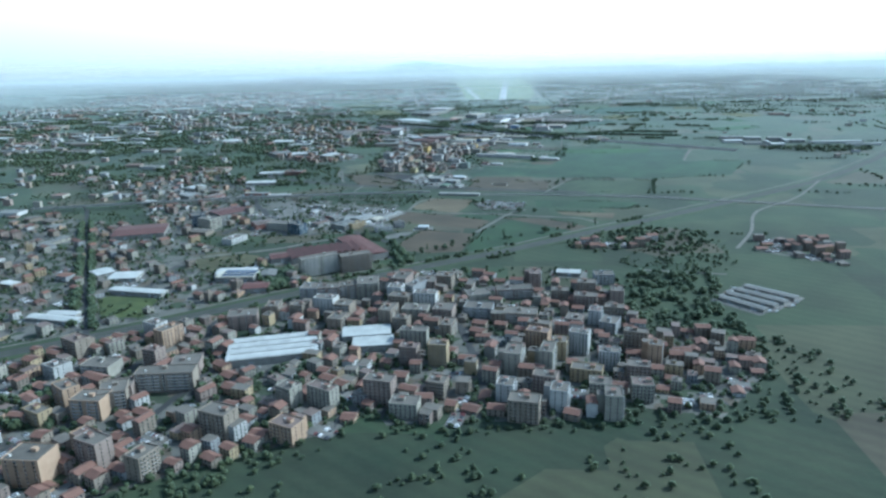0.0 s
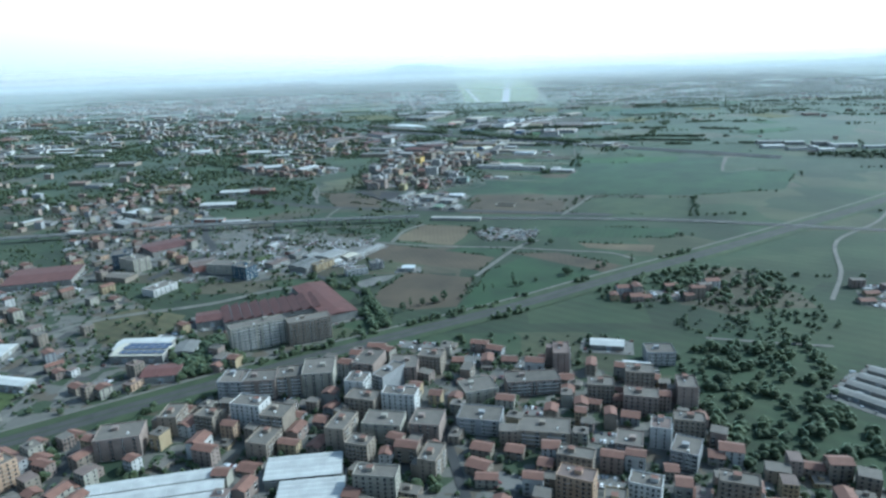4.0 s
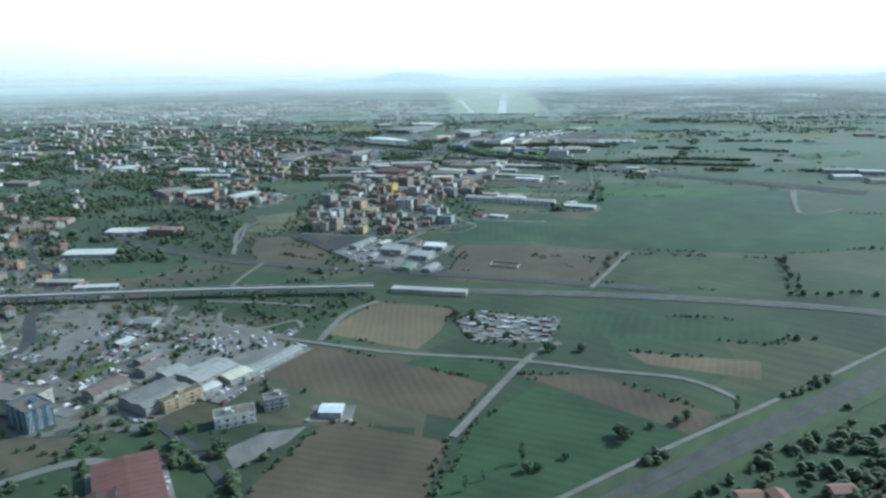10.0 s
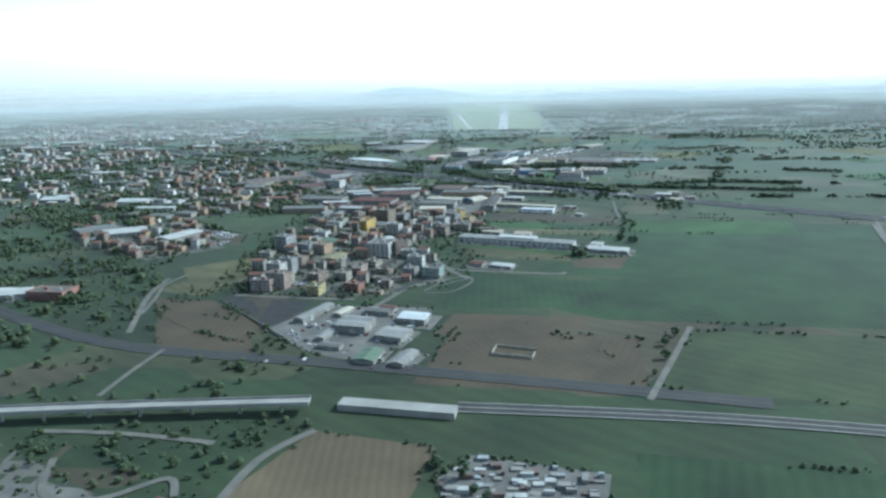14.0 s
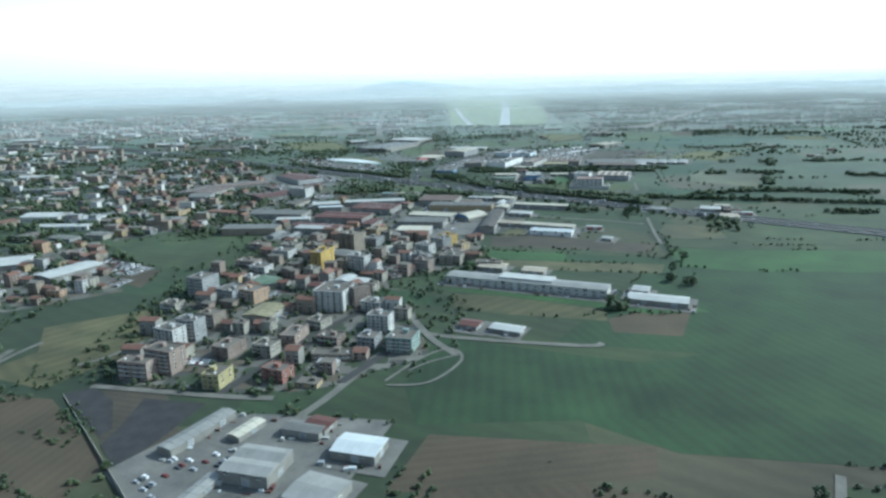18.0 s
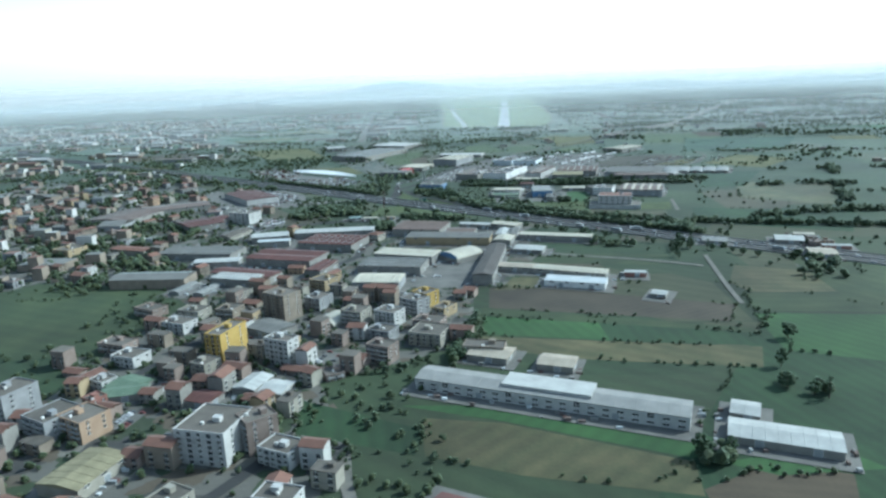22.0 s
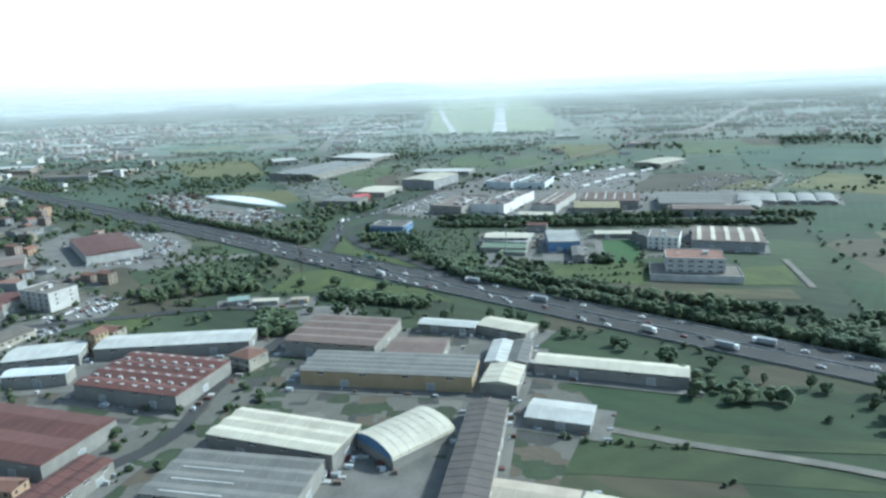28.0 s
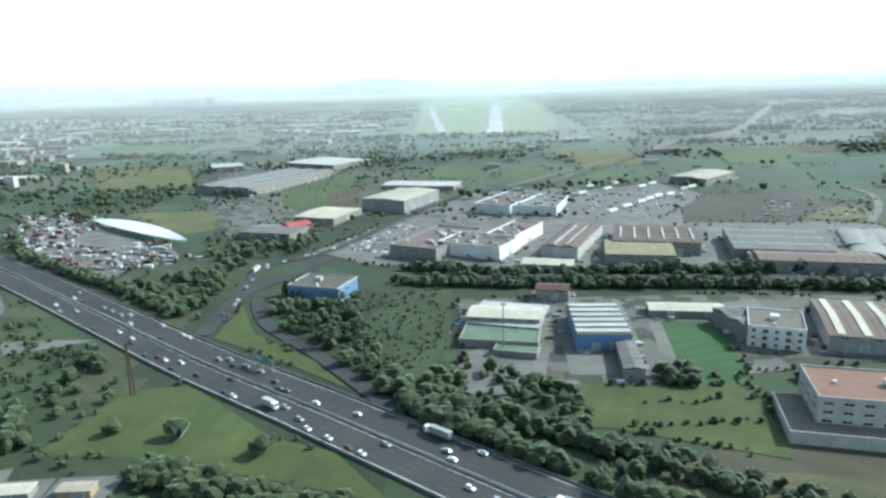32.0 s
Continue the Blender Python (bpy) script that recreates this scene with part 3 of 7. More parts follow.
# Built-up ground
town_ground([(-411, 2183), (-351, 2248), (-166, 2258), (5, 2250), (44, 2152), (-6, 2018), (-129, 2011), (-161, 2055), (-284, 2011)])
yard([(-143, 2654), (-90, 2767), (-13, 2918), (104, 2944), (238, 2764), (349, 2712), (282, 2590), (57, 2587), (-92, 2609)])
AREAS.pop()
town_ground([(-19, 2526), (156, 2530), (245, 2523), (192, 2427), (72, 2403), (-9, 2392)])
town_ground([(-564, 1276), (-366, 1316), (-180, 1213), (-214, 1142), (-249, 1058), (-303, 1047), (-393, 1044)])
town_ground([(-368, 2948), (-427, 3257), (-259, 3303), (-210, 3153), (-237, 2877), (-166, 2752), (-242, 2711)])
# Greens between the buildings
field([(-78, 2469), (-61, 2539), (-24, 2550), (-20, 2460), (-33, 2404), (-59, 2430)], MEADOW)
field([(-155, 2462), (-159, 2520), (-135, 2470), (-89, 2430), (-65, 2398), (-99, 2424)], LAWN)
field([(38, 2380), (123, 2390), (112, 2340), (35, 2368)], LAWN)
field([(189, 2380), (228, 2384), (219, 2333), (176, 2336)], LAWN)
field([(-273, 3001), (-181, 3089), (-155, 2868), (-227, 2843)], LAWN)
field([(-195, 2928), (-163, 2987), (-142, 2834), (-180, 2864)], SOIL)
field([(216, 2880), (353, 2882), (375, 2829), (276, 2729), (183, 2737)], PLOUGHED)
field([(99, 2504), (139, 2504), (118, 2400), (85, 2403)], SPRING)
field([(61, 2334), (208, 2325), (206, 2302), (62, 2311)], OLIVE)
field([(37, 2403), (122, 2402), (119, 2370), (36, 2362)], LAWN)
field([(-286, 2276), (-257, 2292), (-240, 2274), (-262, 2249)], LAWN)
field([(-502, 765), (-419, 764), (-408, 698), (-457, 698)], LAWN)
field([(-454, 922), (-419, 958), (-350, 935), (-346, 868), (-409, 862)], OLIVE)
field([(-334, 1529), (-353, 1570), (-303, 1576), (-225, 1489), (-235, 1466), (-303, 1502)], SOIL)
field([(-301, 1583), (-284, 1594), (-260, 1574), (-241, 1539), (-244, 1531)], NETTING)
field([(-238, 1521), (-216, 1497), (-206, 1527), (-197, 1572), (-241, 1578), (-237, 1539)], NETTING)
field([(4, 2142), (68, 2128), (160, 2116), (157, 2107), (57, 2114), (1, 2129)], MEADOW)
# Yards
yard([(-46, 1262), (-26, 1289), (54, 1271), (41, 1216), (-24, 1215)])
yard([(-221, 1495), (-183, 1560), (-128, 1558), (-72, 1553), (-93, 1462), (-107, 1420), (-150, 1435), (-176, 1451)])
yard([(-285, 1220), (-258, 1240), (-215, 1236), (-194, 1218), (-219, 1169), (-262, 1193)])
yard([(-348, 1178), (-357, 1230), (-336, 1231), (-320, 1210), (-334, 1166)])
yard([(-404, 1232), (-397, 1247), (-374, 1188), (-402, 1176)])
field([(-292, 1181), (-267, 1172), (-258, 1188), (-276, 1201)], LAWN)
field([(-342, 1137), (-328, 1129), (-318, 1154), (-333, 1165)], LAWN)
yard([(-272, 1155), (-283, 1224), (-184, 1205), (-214, 1142)])
yard([(-183, 1036), (-164, 1058), (-136, 1068), (-144, 1047), (-168, 1016)])
yard([(-242, 802), (-165, 859), (-136, 887), (-109, 887), (-195, 818)])
yard([(-398, 1166), (-419, 1277), (-384, 1259), (-362, 1167)])
yard([(-99, 2047), (-67, 2115), (-24, 2104), (-31, 2018), (-82, 2025)])
yard([(-335, 2252), (-318, 2347), (-288, 2318), (-283, 2293), (-317, 2228)])
yard([(-408, 2565), (-359, 2565), (-316, 2514), (-298, 2469), (-328, 2454)])
yard([(-143, 2654), (-91, 2772), (-40, 2781), (-72, 2624)])
yard([(94, 2913), (211, 2960), (247, 2877), (159, 2746), (103, 2756)])
yard([(-16, 2430), (33, 2494), (41, 2494), (24, 2392), (-9, 2392)])
yard([(93, 2492), (100, 2492), (92, 2412), (85, 2408)])
yard([(40, 2443), (72, 2443), (66, 2412), (39, 2413)])
yard([(-356, 2433), (-314, 2459), (-220, 2461), (-318, 2411)])
yard([(-295, 1253), (-245, 1248), (-216, 1228), (-255, 1208), (-292, 1232)])
yard([(-491, 2509), (-490, 2587), (-339, 2432), (-379, 2390)])
yard([(-358, 2606), (-527, 2839), (-278, 2672), (-279, 2580)])
# Roads
BANK = [(-700, 470), (-550, 570), (-402, 667), (-262, 770), (-148, 853), (6, 955), (104, 1028), (312, 1180), (651, 1444), (840, 1636), (1040, 1860), (1330, 2160)]
verge = road(BANK, 38, MEADOW)
tagged(verge, "broad rough green verge along the main road", "verge")
verge.name = "verge"
for d in (-4.8, 4.8):
    road(offset(BANK, d), 8, TARMAC)
road(offset(BANK, 21), 3.5, LANE)
road([(-594, 1593), (-459, 1513), (-325, 1453), (-147, 1422), (50, 1384), (176, 1358)], 16)
road([(-36, 1059), (18, 1180), (49, 1216)], 6)
road([(-238, 1230), (-104, 1192), (3, 1180), (77, 1162), (138, 1149), (167, 1118)], 5)
road([(-164, 1213), (-154, 1279), (-128, 1316)], 6)
road([(95, 1362), (161, 1503)], 5)
road([(546, 1946), (464, 1725), (537, 1749)], 5)
road([(-518, 1382), (-639, 1505), (-706, 1649)], 8)
road([(-540, 800), (-488, 867), (-440, 925), (-337, 969), (-272, 1018), (-228, 1012)], 8, LANE)
road([(-440, 640), (-465, 680), (-568, 850), (-735, 1127), (-808, 1248)], 7)
road([(-425 + 15 * math.cos(k * 0.5236), 1267 + 15 * math.sin(k * 0.5236)) for k in range(13)], 7, LANE)
road([(-412, 1258), (-392, 1225), (-385, 1190), (-398, 1160)], 9, LANE)
road([(-133, 1552), (-117, 1589), (-96, 1653)], 6)
road([(-318, 1628), (-303, 1644), (-290, 1674)], 4)
road([(-360, 1537), (-370, 1585), (-382, 1631), (-374, 1671)], 4)
road([(-86, 1606), (-65, 1645), (-45, 1662), (-36, 1641), (-56, 1605), (-84, 1600)], 2.4)
road([(-72, 1623), (-58, 1638), (-38, 1651)], 2)
road([(-454, 1055), (-446, 1092), (-427, 1140), (-428, 1197), (-468, 1262), (-518, 1382)], 11)
road([(-240, 1067), (-199, 1033), (-167, 999)], 8)
road([(-57, 734), (-30, 635), (-11, 541)], 7)
road([(-268, 523), (-308, 643), (-318, 688)], 7)
road([(-383, 432), (-354, 465), (-354, 531), (-352, 588)], 7)
road([(-293, 467), (-280, 533), (-266, 590)], 7)
road([(343, 969), (394, 1060), (448, 1189), (558, 1297), (668, 1456)], 5)
road([(-193, 1585), (-158, 1683), (-133, 1734), (-118, 1770)], 7)
road([(-116, 1603), (-95, 1649), (-78, 1684)], 7)
road([(-287, 1595), (-191, 1582), (-155, 1580)], 6)
road([(-85, 1735), (-63, 1684), (-41, 1651)], 6)
road([(-255, 1824), (-239, 1869), (-224, 1916), (-200, 1986)], 7)
road([(-173, 2098), (-156, 2126), (-155, 2173), (-145, 2218), (-139, 2245)], 8)
road([(-346, 1486), (-382, 1595), (-389, 1656)], 6)
road([(-99, 1711), (-51, 1686), (51, 1668), (69, 1673)], 6)
road([(195, 2111), (185, 2021), (181, 1969)], 4)
road([(235, 2401), (224, 2326)], 5)
road([(520, 1897), (488, 1810), (460, 1722)], 5)
road([(186, 872), (237, 862), (292, 853)], 4, LANE)
road([(43, 2130), (78, 2116), (135, 2097), (182, 2074)], 5, LANE)
road([(-346, 2268), (-275, 2287), (-200, 2307), (-145, 2292)], 9)
road([(-164, 2466), (-166, 2536), (-148, 2575), (-125, 2634)], 10)
road([(-160, 2489), (-171, 2556), (-169, 2613), (-125, 2663), (-81, 2785), (-36, 2824)], 9)
road([(-153, 2531), (-132, 2484), (-90, 2438), (-41, 2377)], 8)
road([(-17, 2576), (132, 2570), (266, 2561)], 9)
road([(-91, 2772), (-13, 2926), (114, 3020), (277, 3276)], 8)
road([(273, 2729), (323, 2789), (364, 2830), (391, 2812), (361, 2746), (305, 2738)], 8)
road([(28, 2960), (160, 3142), (276, 3307)], 9, LANE)
road([(411, 2924), (414, 2859), (385, 2789), (344, 2727)], 7, LANE)
road([(6, 3075), (34, 3152), (92, 3140), (122, 3062), (76, 2978)], 7, LANE)
road([(-385, 3363), (-486, 4052), (-626, 5019), (-720, 6034)], 18, LANE)


def flyover(pts, width, rise):
    """A raised concrete carriageway on a closed bank with low parapets."""
    line = smooth(pts)
    for a, b in zip(line, line[1:]):
        LINES.append((*a, *b, width / 2))
    n = len(line) - 1
    top = [rise * min(1, i * 3 / n) for i in range(n + 1)]
    ob = new("flyover")
    tagged(ob, "long pale concrete flyover crossing the hazy plain", "road", "", "structure")
    for name, d0, d1, lift, m in (("deck", -width / 2, width / 2, 0.0, LANE), ("parapet", -width / 2 - 0.5, -width / 2, 1.1, CONCRETE), ("parapet", width / 2, width / 2 + 0.5, 1.1, CONCRETE)):
        s = Shape()
        a, b = offset(line, d0), offset(line, d1)
        for i in range(n):
            p, q, r, t = [(x, y, g(x, y) + 0.3 + top[k]) for (x, y), k in ((a[i], i), (a[i + 1], i + 1), (b[i + 1], i + 1), (b[i], i))]
            up = [(x, y, z + lift) for x, y, z in (p, q, r, t)]
            lo = [(x, y, g(x, y) - 1) for x, y, z in (p, q, r, t)]
            s.face(up[::-1])
            s.face([lo[0], lo[1], up[1], up[0]])
            s.face([lo[2], lo[3], up[3], up[2]])
        part(name, s, m, ob)


flyover([(276, 3307), (378, 3423), (535, 3597), (768, 4094), (1208, 5044)], 17, 7)
MOTORWAY = highway([(-1403, 3347), (-779, 2896), (-389, 2611), (-243, 2501), (-152, 2431), (-76, 2378)], 34)

# ---- buildings ----
def window_mesh(w, h, name="window"):
    """A window with dark panes, a mullion and a sill: its face lies on y = 0, seen from -y."""
    s = Shape()
    s.box(-w / 2, w / 2, -0.05, 0.06, 0, h, 1)
    s.box(-0.05, 0.05, -0.08, -0.04, 0, h, 0)
    s.box(-w / 2 - 0.12, w / 2 + 0.12, -0.25, 0.05, -0.12, 0.0, 0)
    s.box(-w / 2 - 0.12, w / 2 + 0.12, -0.12, 0.05, h, h + 0.1, 0)
    return s.mesh(name, [FRAME, PANE])


WINDOW = window_mesh(1.7, 1.7)
TALL_WINDOW = window_mesh(2.3, 2.4, "french_window")
WIDE_WINDOW = window_mesh(3.4, 1.3, "strip_window")


def door_mesh(w, h):
    s = Shape()
    s.box(-w / 2, w / 2, -0.08, 0.05, 0, h, 0)
    s.box(-w / 2 + 0.15, w / 2 - 0.15, -0.12, -0.07, 0.0, h - 0.15, 1)
    return s.mesh("loading_door", [FRAME, SHUTTER])


DOOR = door_mesh(4.2, 4.2)


def side(k, L, D):
    """Pose of side k of a block L by D, counted from the front, for things set on its face."""
    return [(0, -D / 2, 0, L), (L / 2, 0, 90, D), (0, D / 2, 180, L), (-L / 2, 0, -90, D)][k]


def on_side(k, L, D, u, z):
    x, y, a, _ = side(k, L, D)
    return pose(x + u * math.cos(radians(a)), y + u * math.sin(radians(a)), z, 0, 0, a)


def roof_words(m):
    return m.name.replace("_", " ")


def hall(x, y, L, D, yaw, h, roof, wall, bays=1):
    if D > L * 1.3:
        L, D, yaw = D, L, yaw + 90
    ob = base("industrial_hall", x, y, yaw, f"low hall with {roof_words(roof)} and {wall.name.replace('_', ' ')} walls", "warehouse", "industrial halls", max(L, D) * 0.45)
    foot = -0.4 - 0.0085 * max(L, D)
    s = Shape().box(-L / 2, L / 2, -D / 2, D / 2, foot, h - 0.4)
    part("body", s, wall, ob)
    w = D / bays
    rise = min(0.11 * w, 1.6)
    for k in range(bays):
        s = Shape()
        y0 = -D / 2 + k * w
        s.ribbed(-L / 2 - 0.4, L / 2 + 0.4, y0 - (0.3 if k == 0 else 0), y0 + w + (0.3 if k == bays - 1 else 0), h - 0.5, rise, 0.3, 5.5)
        part("roof", s, roof, ob)
    n = max(1, min(2, int(L / 18)))
    for j in range(n):
        part("loading_door", DOOR, None, ob, "", on_side(0, L, D, (j + 0.5) * L / n - L / 2 + 1.5, min(0.2, h - 4.7)))
    if h >= 6:
        n = max(2, min(4, int(L / 9)))
        for j in range(n):
            part("strip_window", WIDE_WINDOW, None, ob, "", on_side(0, L, D, (j + 0.5) * L / n - L / 2, h - 2.1))
    if D > 14:
        part("loading_door", DOOR, None, ob, "", on_side(1, L, D, 0, min(0.2, h - 4.7)))
    return ob, L, D


def block(name, x, y, L, D, yaw, h, wall, label, category, group):
    ob = base(name, x, y, yaw, label, category, group, max(L, D) * 0.5)
    part("body", Shape().box(-L / 2, L / 2, -D / 2, D / 2, -0.5 - 0.009 * max(L, D), h - 0.2), wall, ob)
    return ob


def flat_roof(ob, L, D, h, wall, hut=True, seed=0, roof=None):
    s = Shape().box(-L / 2 + 0.25, L / 2 - 0.25, -D / 2 + 0.25, D / 2 - 0.25, h - 0.3, h + 0.02)
    part("roof", s, roof or FLAT_ROOF, ob)
    e = Shape()
    for a, b, c, d in ((-L / 2 - 0.1, L / 2 + 0.1, -D / 2 - 0.1, -D / 2 + 0.25), (-L / 2 - 0.1, L / 2 + 0.1, D / 2 - 0.25, D / 2 + 0.1), (-L / 2 - 0.1, -L / 2 + 0.25, -D / 2 + 0.25, D / 2 - 0.25), (L / 2 - 0.25, L / 2 + 0.1, -D / 2 + 0.25, D / 2 - 0.25)):
        e.box(a, b, c, d, h - 0.35, h + 0.75)
    part("parapet", e, wall, ob)
    if hut and min(L, D) > 6:
        rng = random.Random(seed)
        u, v = rng.uniform(-0.2, 0.2) * L, rng.uniform(-0.1, 0.2) * D
        part("stair_head", Shape().box(u - 2, u + 2, v - 1.6, v + 1.6, h, h + 2.5).box(u - 2.2, u + 2.2, v - 1.8, v + 1.8, h + 2.5, h + 2.7), wall, ob)
        t = Shape()
        p, q = rng.uniform(-0.4, 0.4) * L, rng.uniform(-0.4, 0.0) * D
        t.box(p - 0.7, p + 0.7, q - 0.6, q + 0.6, h, h + 1.3)
        part("water_tank", t, FRAME, ob)


def apartments(x, y, L, D, yaw, h, floors, wall, style=""):
    """A block of flats: windows floor by floor, balconies on the face towards the street."""
    L, D = max(L, 8), max(min(D, 30), 8)
    ob = block("apartment_house", x, y, L, D, yaw, h, wall, f"{floors}-storey {wall.name.replace('_', ' ')} apartment house with balconies", "apartment building", "apartment houses")
    if style == "hip":
        r = Shape()
        a, b, c = L / 2 + 0.5, D / 2 + 0.5, 2.2
        k = max(a - b, 0.3)
        top = [(-k, 0, h + c), (k, 0, h + c)]
        r.face([(-a, -b, h - 0.2), (a, -b, h - 0.2), top[1], top[0]]); r.face([(a, b, h - 0.2), (-a, b, h - 0.2), top[0], top[1]])
        r.face([(a, -b, h - 0.2), (a, b, h - 0.2), top[1]]); r.face([(-a, b, h - 0.2), (-a, -b, h - 0.2), top[0]])
        r.face([(-a, b, h - 0.2), (a, b, h - 0.2), (a, -b, h - 0.2), (-a, -b, h - 0.2)])
        part("roof", r, TILE_ROOF, ob)
    else:
        flat_roof(ob, L, D, h, wall, True, int(x * 7 + y))
    step = h / floors
    faces = (0,) if y < 800 else (0, 1) if x < -60 else ((0, 3) if x > 160 else (0, 1))
    big = floors >= 4
    for k in faces:
        wide = side(k, L, D)[3]
        n = max(2, min((11 if wide > 40 else 4 if y < 800 else 5) if k == 0 else 2, int(wide / 3.4)))
        for f in range(floors):
            if f == 0 and k == 1:
                continue
            for j in range(n):
                u = (j + 0.5) * wide / n - wide / 2
                tall = k == 0 and j % 2 == 1
                part("french_window" if tall else "window", TALL_WINDOW if tall else WINDOW, None, ob, "", on_side(k, L, D, u, f * step + (0.25 if tall else 0.9)))
    # balconies across the front
    wide = L
    for f in range(1, floors):
        s = Shape()
        n = 2 if wide > 12 else 1
        for j in range(n):
            u, w = (j + 0.5) * wide / n - wide / 2, wide / n * 0.36
            y0 = -D / 2
            s.box(u - w, u + w, y0 - 1.3, y0 - 0.02, f * step - 0.02, f * step + 0.14)
            s.box(u - w, u + w, y0 - 1.32, y0 - 1.22, f * step + 0.14, f * step + 1.05)
        part("balcony", s, wall if floors % 2 else WHITE, ob)
    return ob


def office(x, y, L, D, yaw, h, floors, wall, roof=None):
    ob = block("office_building", x, y, L, D, yaw, h, wall, f"{floors}-storey office building with {wall.name.replace('_', ' ')} and flat roof", "office", "offices")
    flat_roof(ob, L, D, h, WHITE if wall is BLUE_WALL else wall, True, int(x), roof)
    step = h / floors
    for k in (0, 1, 3):
        wide = side(k, L, D)[3]
        n = max(2, min(6 if k == 0 else 3, int(wide / 4.6)))
        for f in range(floors):
            for j in range(n):
                part("strip_window", WIDE_WINDOW, None, ob, "", on_side(k, L, D, (j + 0.5) * wide / n - wide / 2, f * step + 1.1))
    return ob


def mall(x, y, L, D, yaw, h, roof, wall):
    ob = block("retail_store", x, y, L, D, yaw, h, wall, f"flat-roofed retail store, {wall.name.replace('_', ' ')}, with roof plant", "store", "retail stores")
    part("roof", Shape().box(-L / 2 + 0.4, L / 2 - 0.4, -D / 2 + 0.4, D / 2 - 0.4, h - 0.4, h + 0.03), roof, ob)
    e = Shape()
    for a, b, c, d in ((-L / 2 - 0.1, L / 2 + 0.1, -D / 2 - 0.1, -D / 2 + 0.4), (-L / 2 - 0.1, L / 2 + 0.1, D / 2 - 0.4, D / 2 + 0.1), (-L / 2 - 0.1, -L / 2 + 0.4, -D / 2 + 0.4, D / 2 - 0.4), (L / 2 - 0.4, L / 2 + 0.1, -D / 2 + 0.4, D / 2 - 0.4)):
        e.box(a, b, c, d, h - 0.4, h + 1.1)
    part("parapet", e, wall, ob)
    rng = random.Random(int(x * 3 + y))
    for k in range(max(5, int(L * D / 160))):
        u, v = rng.uniform(-0.42, 0.42) * L, rng.uniform(-0.42, 0.42) * D
        w, d, t = rng.uniform(1, 3), rng.uniform(0.8, 2), rng.uniform(0.9, 2.2)
        part("roof_unit", Shape().box(u - w, u + w, v - d, v + d, h, h + t).box(u - w * 0.6, u + w * 0.6, v - d * 0.6, v + d * 0.6, h + t, h + t + 0.3), WHITE if k % 3 else GREY_ROOF, ob)
    n = max(2, int(L / 14))
    for j in range(n):
        part("shop_window", WIDE_WINDOW, None, ob, "", on_side(0, L, D, (j + 0.5) * L / n - L / 2, 1.0))
    part("loading_door", DOOR, None, ob, "", on_side(1, L, D, 0, 0.1))
    return ob


def white_shed(x, y, L, D, yaw, h, kind):
    ob, L, D = hall(x, y, L, D, yaw, h, WHITE_ROOF, PLASTER, 4 if kind == "stripes" else 5)
    tagged(ob, "bright white sheet-roofed factory in parallel bays" if kind == "stripes" else "pale grey factory with a ribbed corrugated roof")
    n = 4
    for k in range(n if kind == "stripes" else 0):
        v = -D / 2 + k * D / n
        part("skylight", Shape().box(-L / 2 + 3, L / 2 - 3, v + 0.2, v + 1.0, h - 0.35, h + 0.25), GREY_ROOF, ob)


def saw_hall(x, y, L, D, yaw, h, roof):
    ob = base("sawtooth_factory", x, y, yaw, "long brick factory with a red sawtooth roof in many bays", "factory", "", L * 0.45)
    part("body", Shape().box(-L / 2, L / 2, -D / 2, D / 2, -1.8, h - 0.3), PLASTER, ob)
    n = 10
    for k in range(n):
        a, b = -L / 2 + k * L / n, -L / 2 + (k + 1) * L / n
        m = a + (b - a) * 0.82
        s = Shape()
        sec = [(a, h - 0.3), (b, h - 0.3), (m, h + 2.6)]
        lo, hi = [(u, -D / 2 - 0.3, z) for u, z in sec], [(u, D / 2 + 0.3, z) for u, z in sec]
        s.face(lo); s.face(hi[::-1])
        s.face([lo[0], lo[2], hi[2], hi[0]][::-1]); s.face([lo[2], lo[1], hi[1], hi[2]][::-1], 1); s.face([lo[1], lo[0], hi[0], hi[1]][::-1])
        part("sawtooth_bay", s, [roof, PANE], ob)
    for j in range(8):
        part("strip_window", WIDE_WINDOW, None, ob, "", on_side(0, L, D, (j + 0.5) * L / 8 - L / 2, h - 3))


def rib_hall(x, y, L, D, yaw, h):
    pale = x < 0
    ob, L, D = hall(x, y, L, D, yaw, h, CREAM_ROOF if pale else BROWN_ROOF, GREY, 1)
    tagged(ob, "grey-walled hall with a white roof of many narrow ribs" if pale else "brown-roofed hall with pale strips of roof lights")
    n, w = (9, 0.22) if pale else (5, 0.16)
    rise = min(0.11 * D, 1.6)
    for k in range(n):
        u = -L / 2 + (k + 0.5) * L / n
        part("roof_light", Shape().gable(u - L / n * w, u + L / n * w, -D / 2 + 1.5, D / 2 - 1.5, h - 0.3 + rise * 3 / D, rise * (1 - 3 / D), 0.5 if pale else 0.62), CREAM_ROOF, ob)


def stripe_hall(x, y, L, D, yaw, h):
    ob = block("blue_depot", x, y, L, D, yaw, h, BLUE_WALL, "blue-walled depot with raised white roof lights in rows", "warehouse", "")
    part("roof", Shape().box(-L / 2, L / 2, -D / 2, D / 2, h - 0.3, h + 0.1), GREY_ROOF, ob)
    n = 6
    for k in range(n):
        v = -D / 2 + (k + 0.5) * D / n
        s = Shape().box(-L / 2 + 0.5, L / 2 - 0.5, v - D / n * 0.3, v + D / n * 0.3, h + 0.1, h + 1.0)
        part("roof_light", s, WHITE_ROOF, ob)
    part("loading_door", DOOR, None, ob, "", on_side(0, L, D, -4, 0.2))
    part("loading_door", DOOR, None, ob, "", on_side(0, L, D, 5, 0.2))


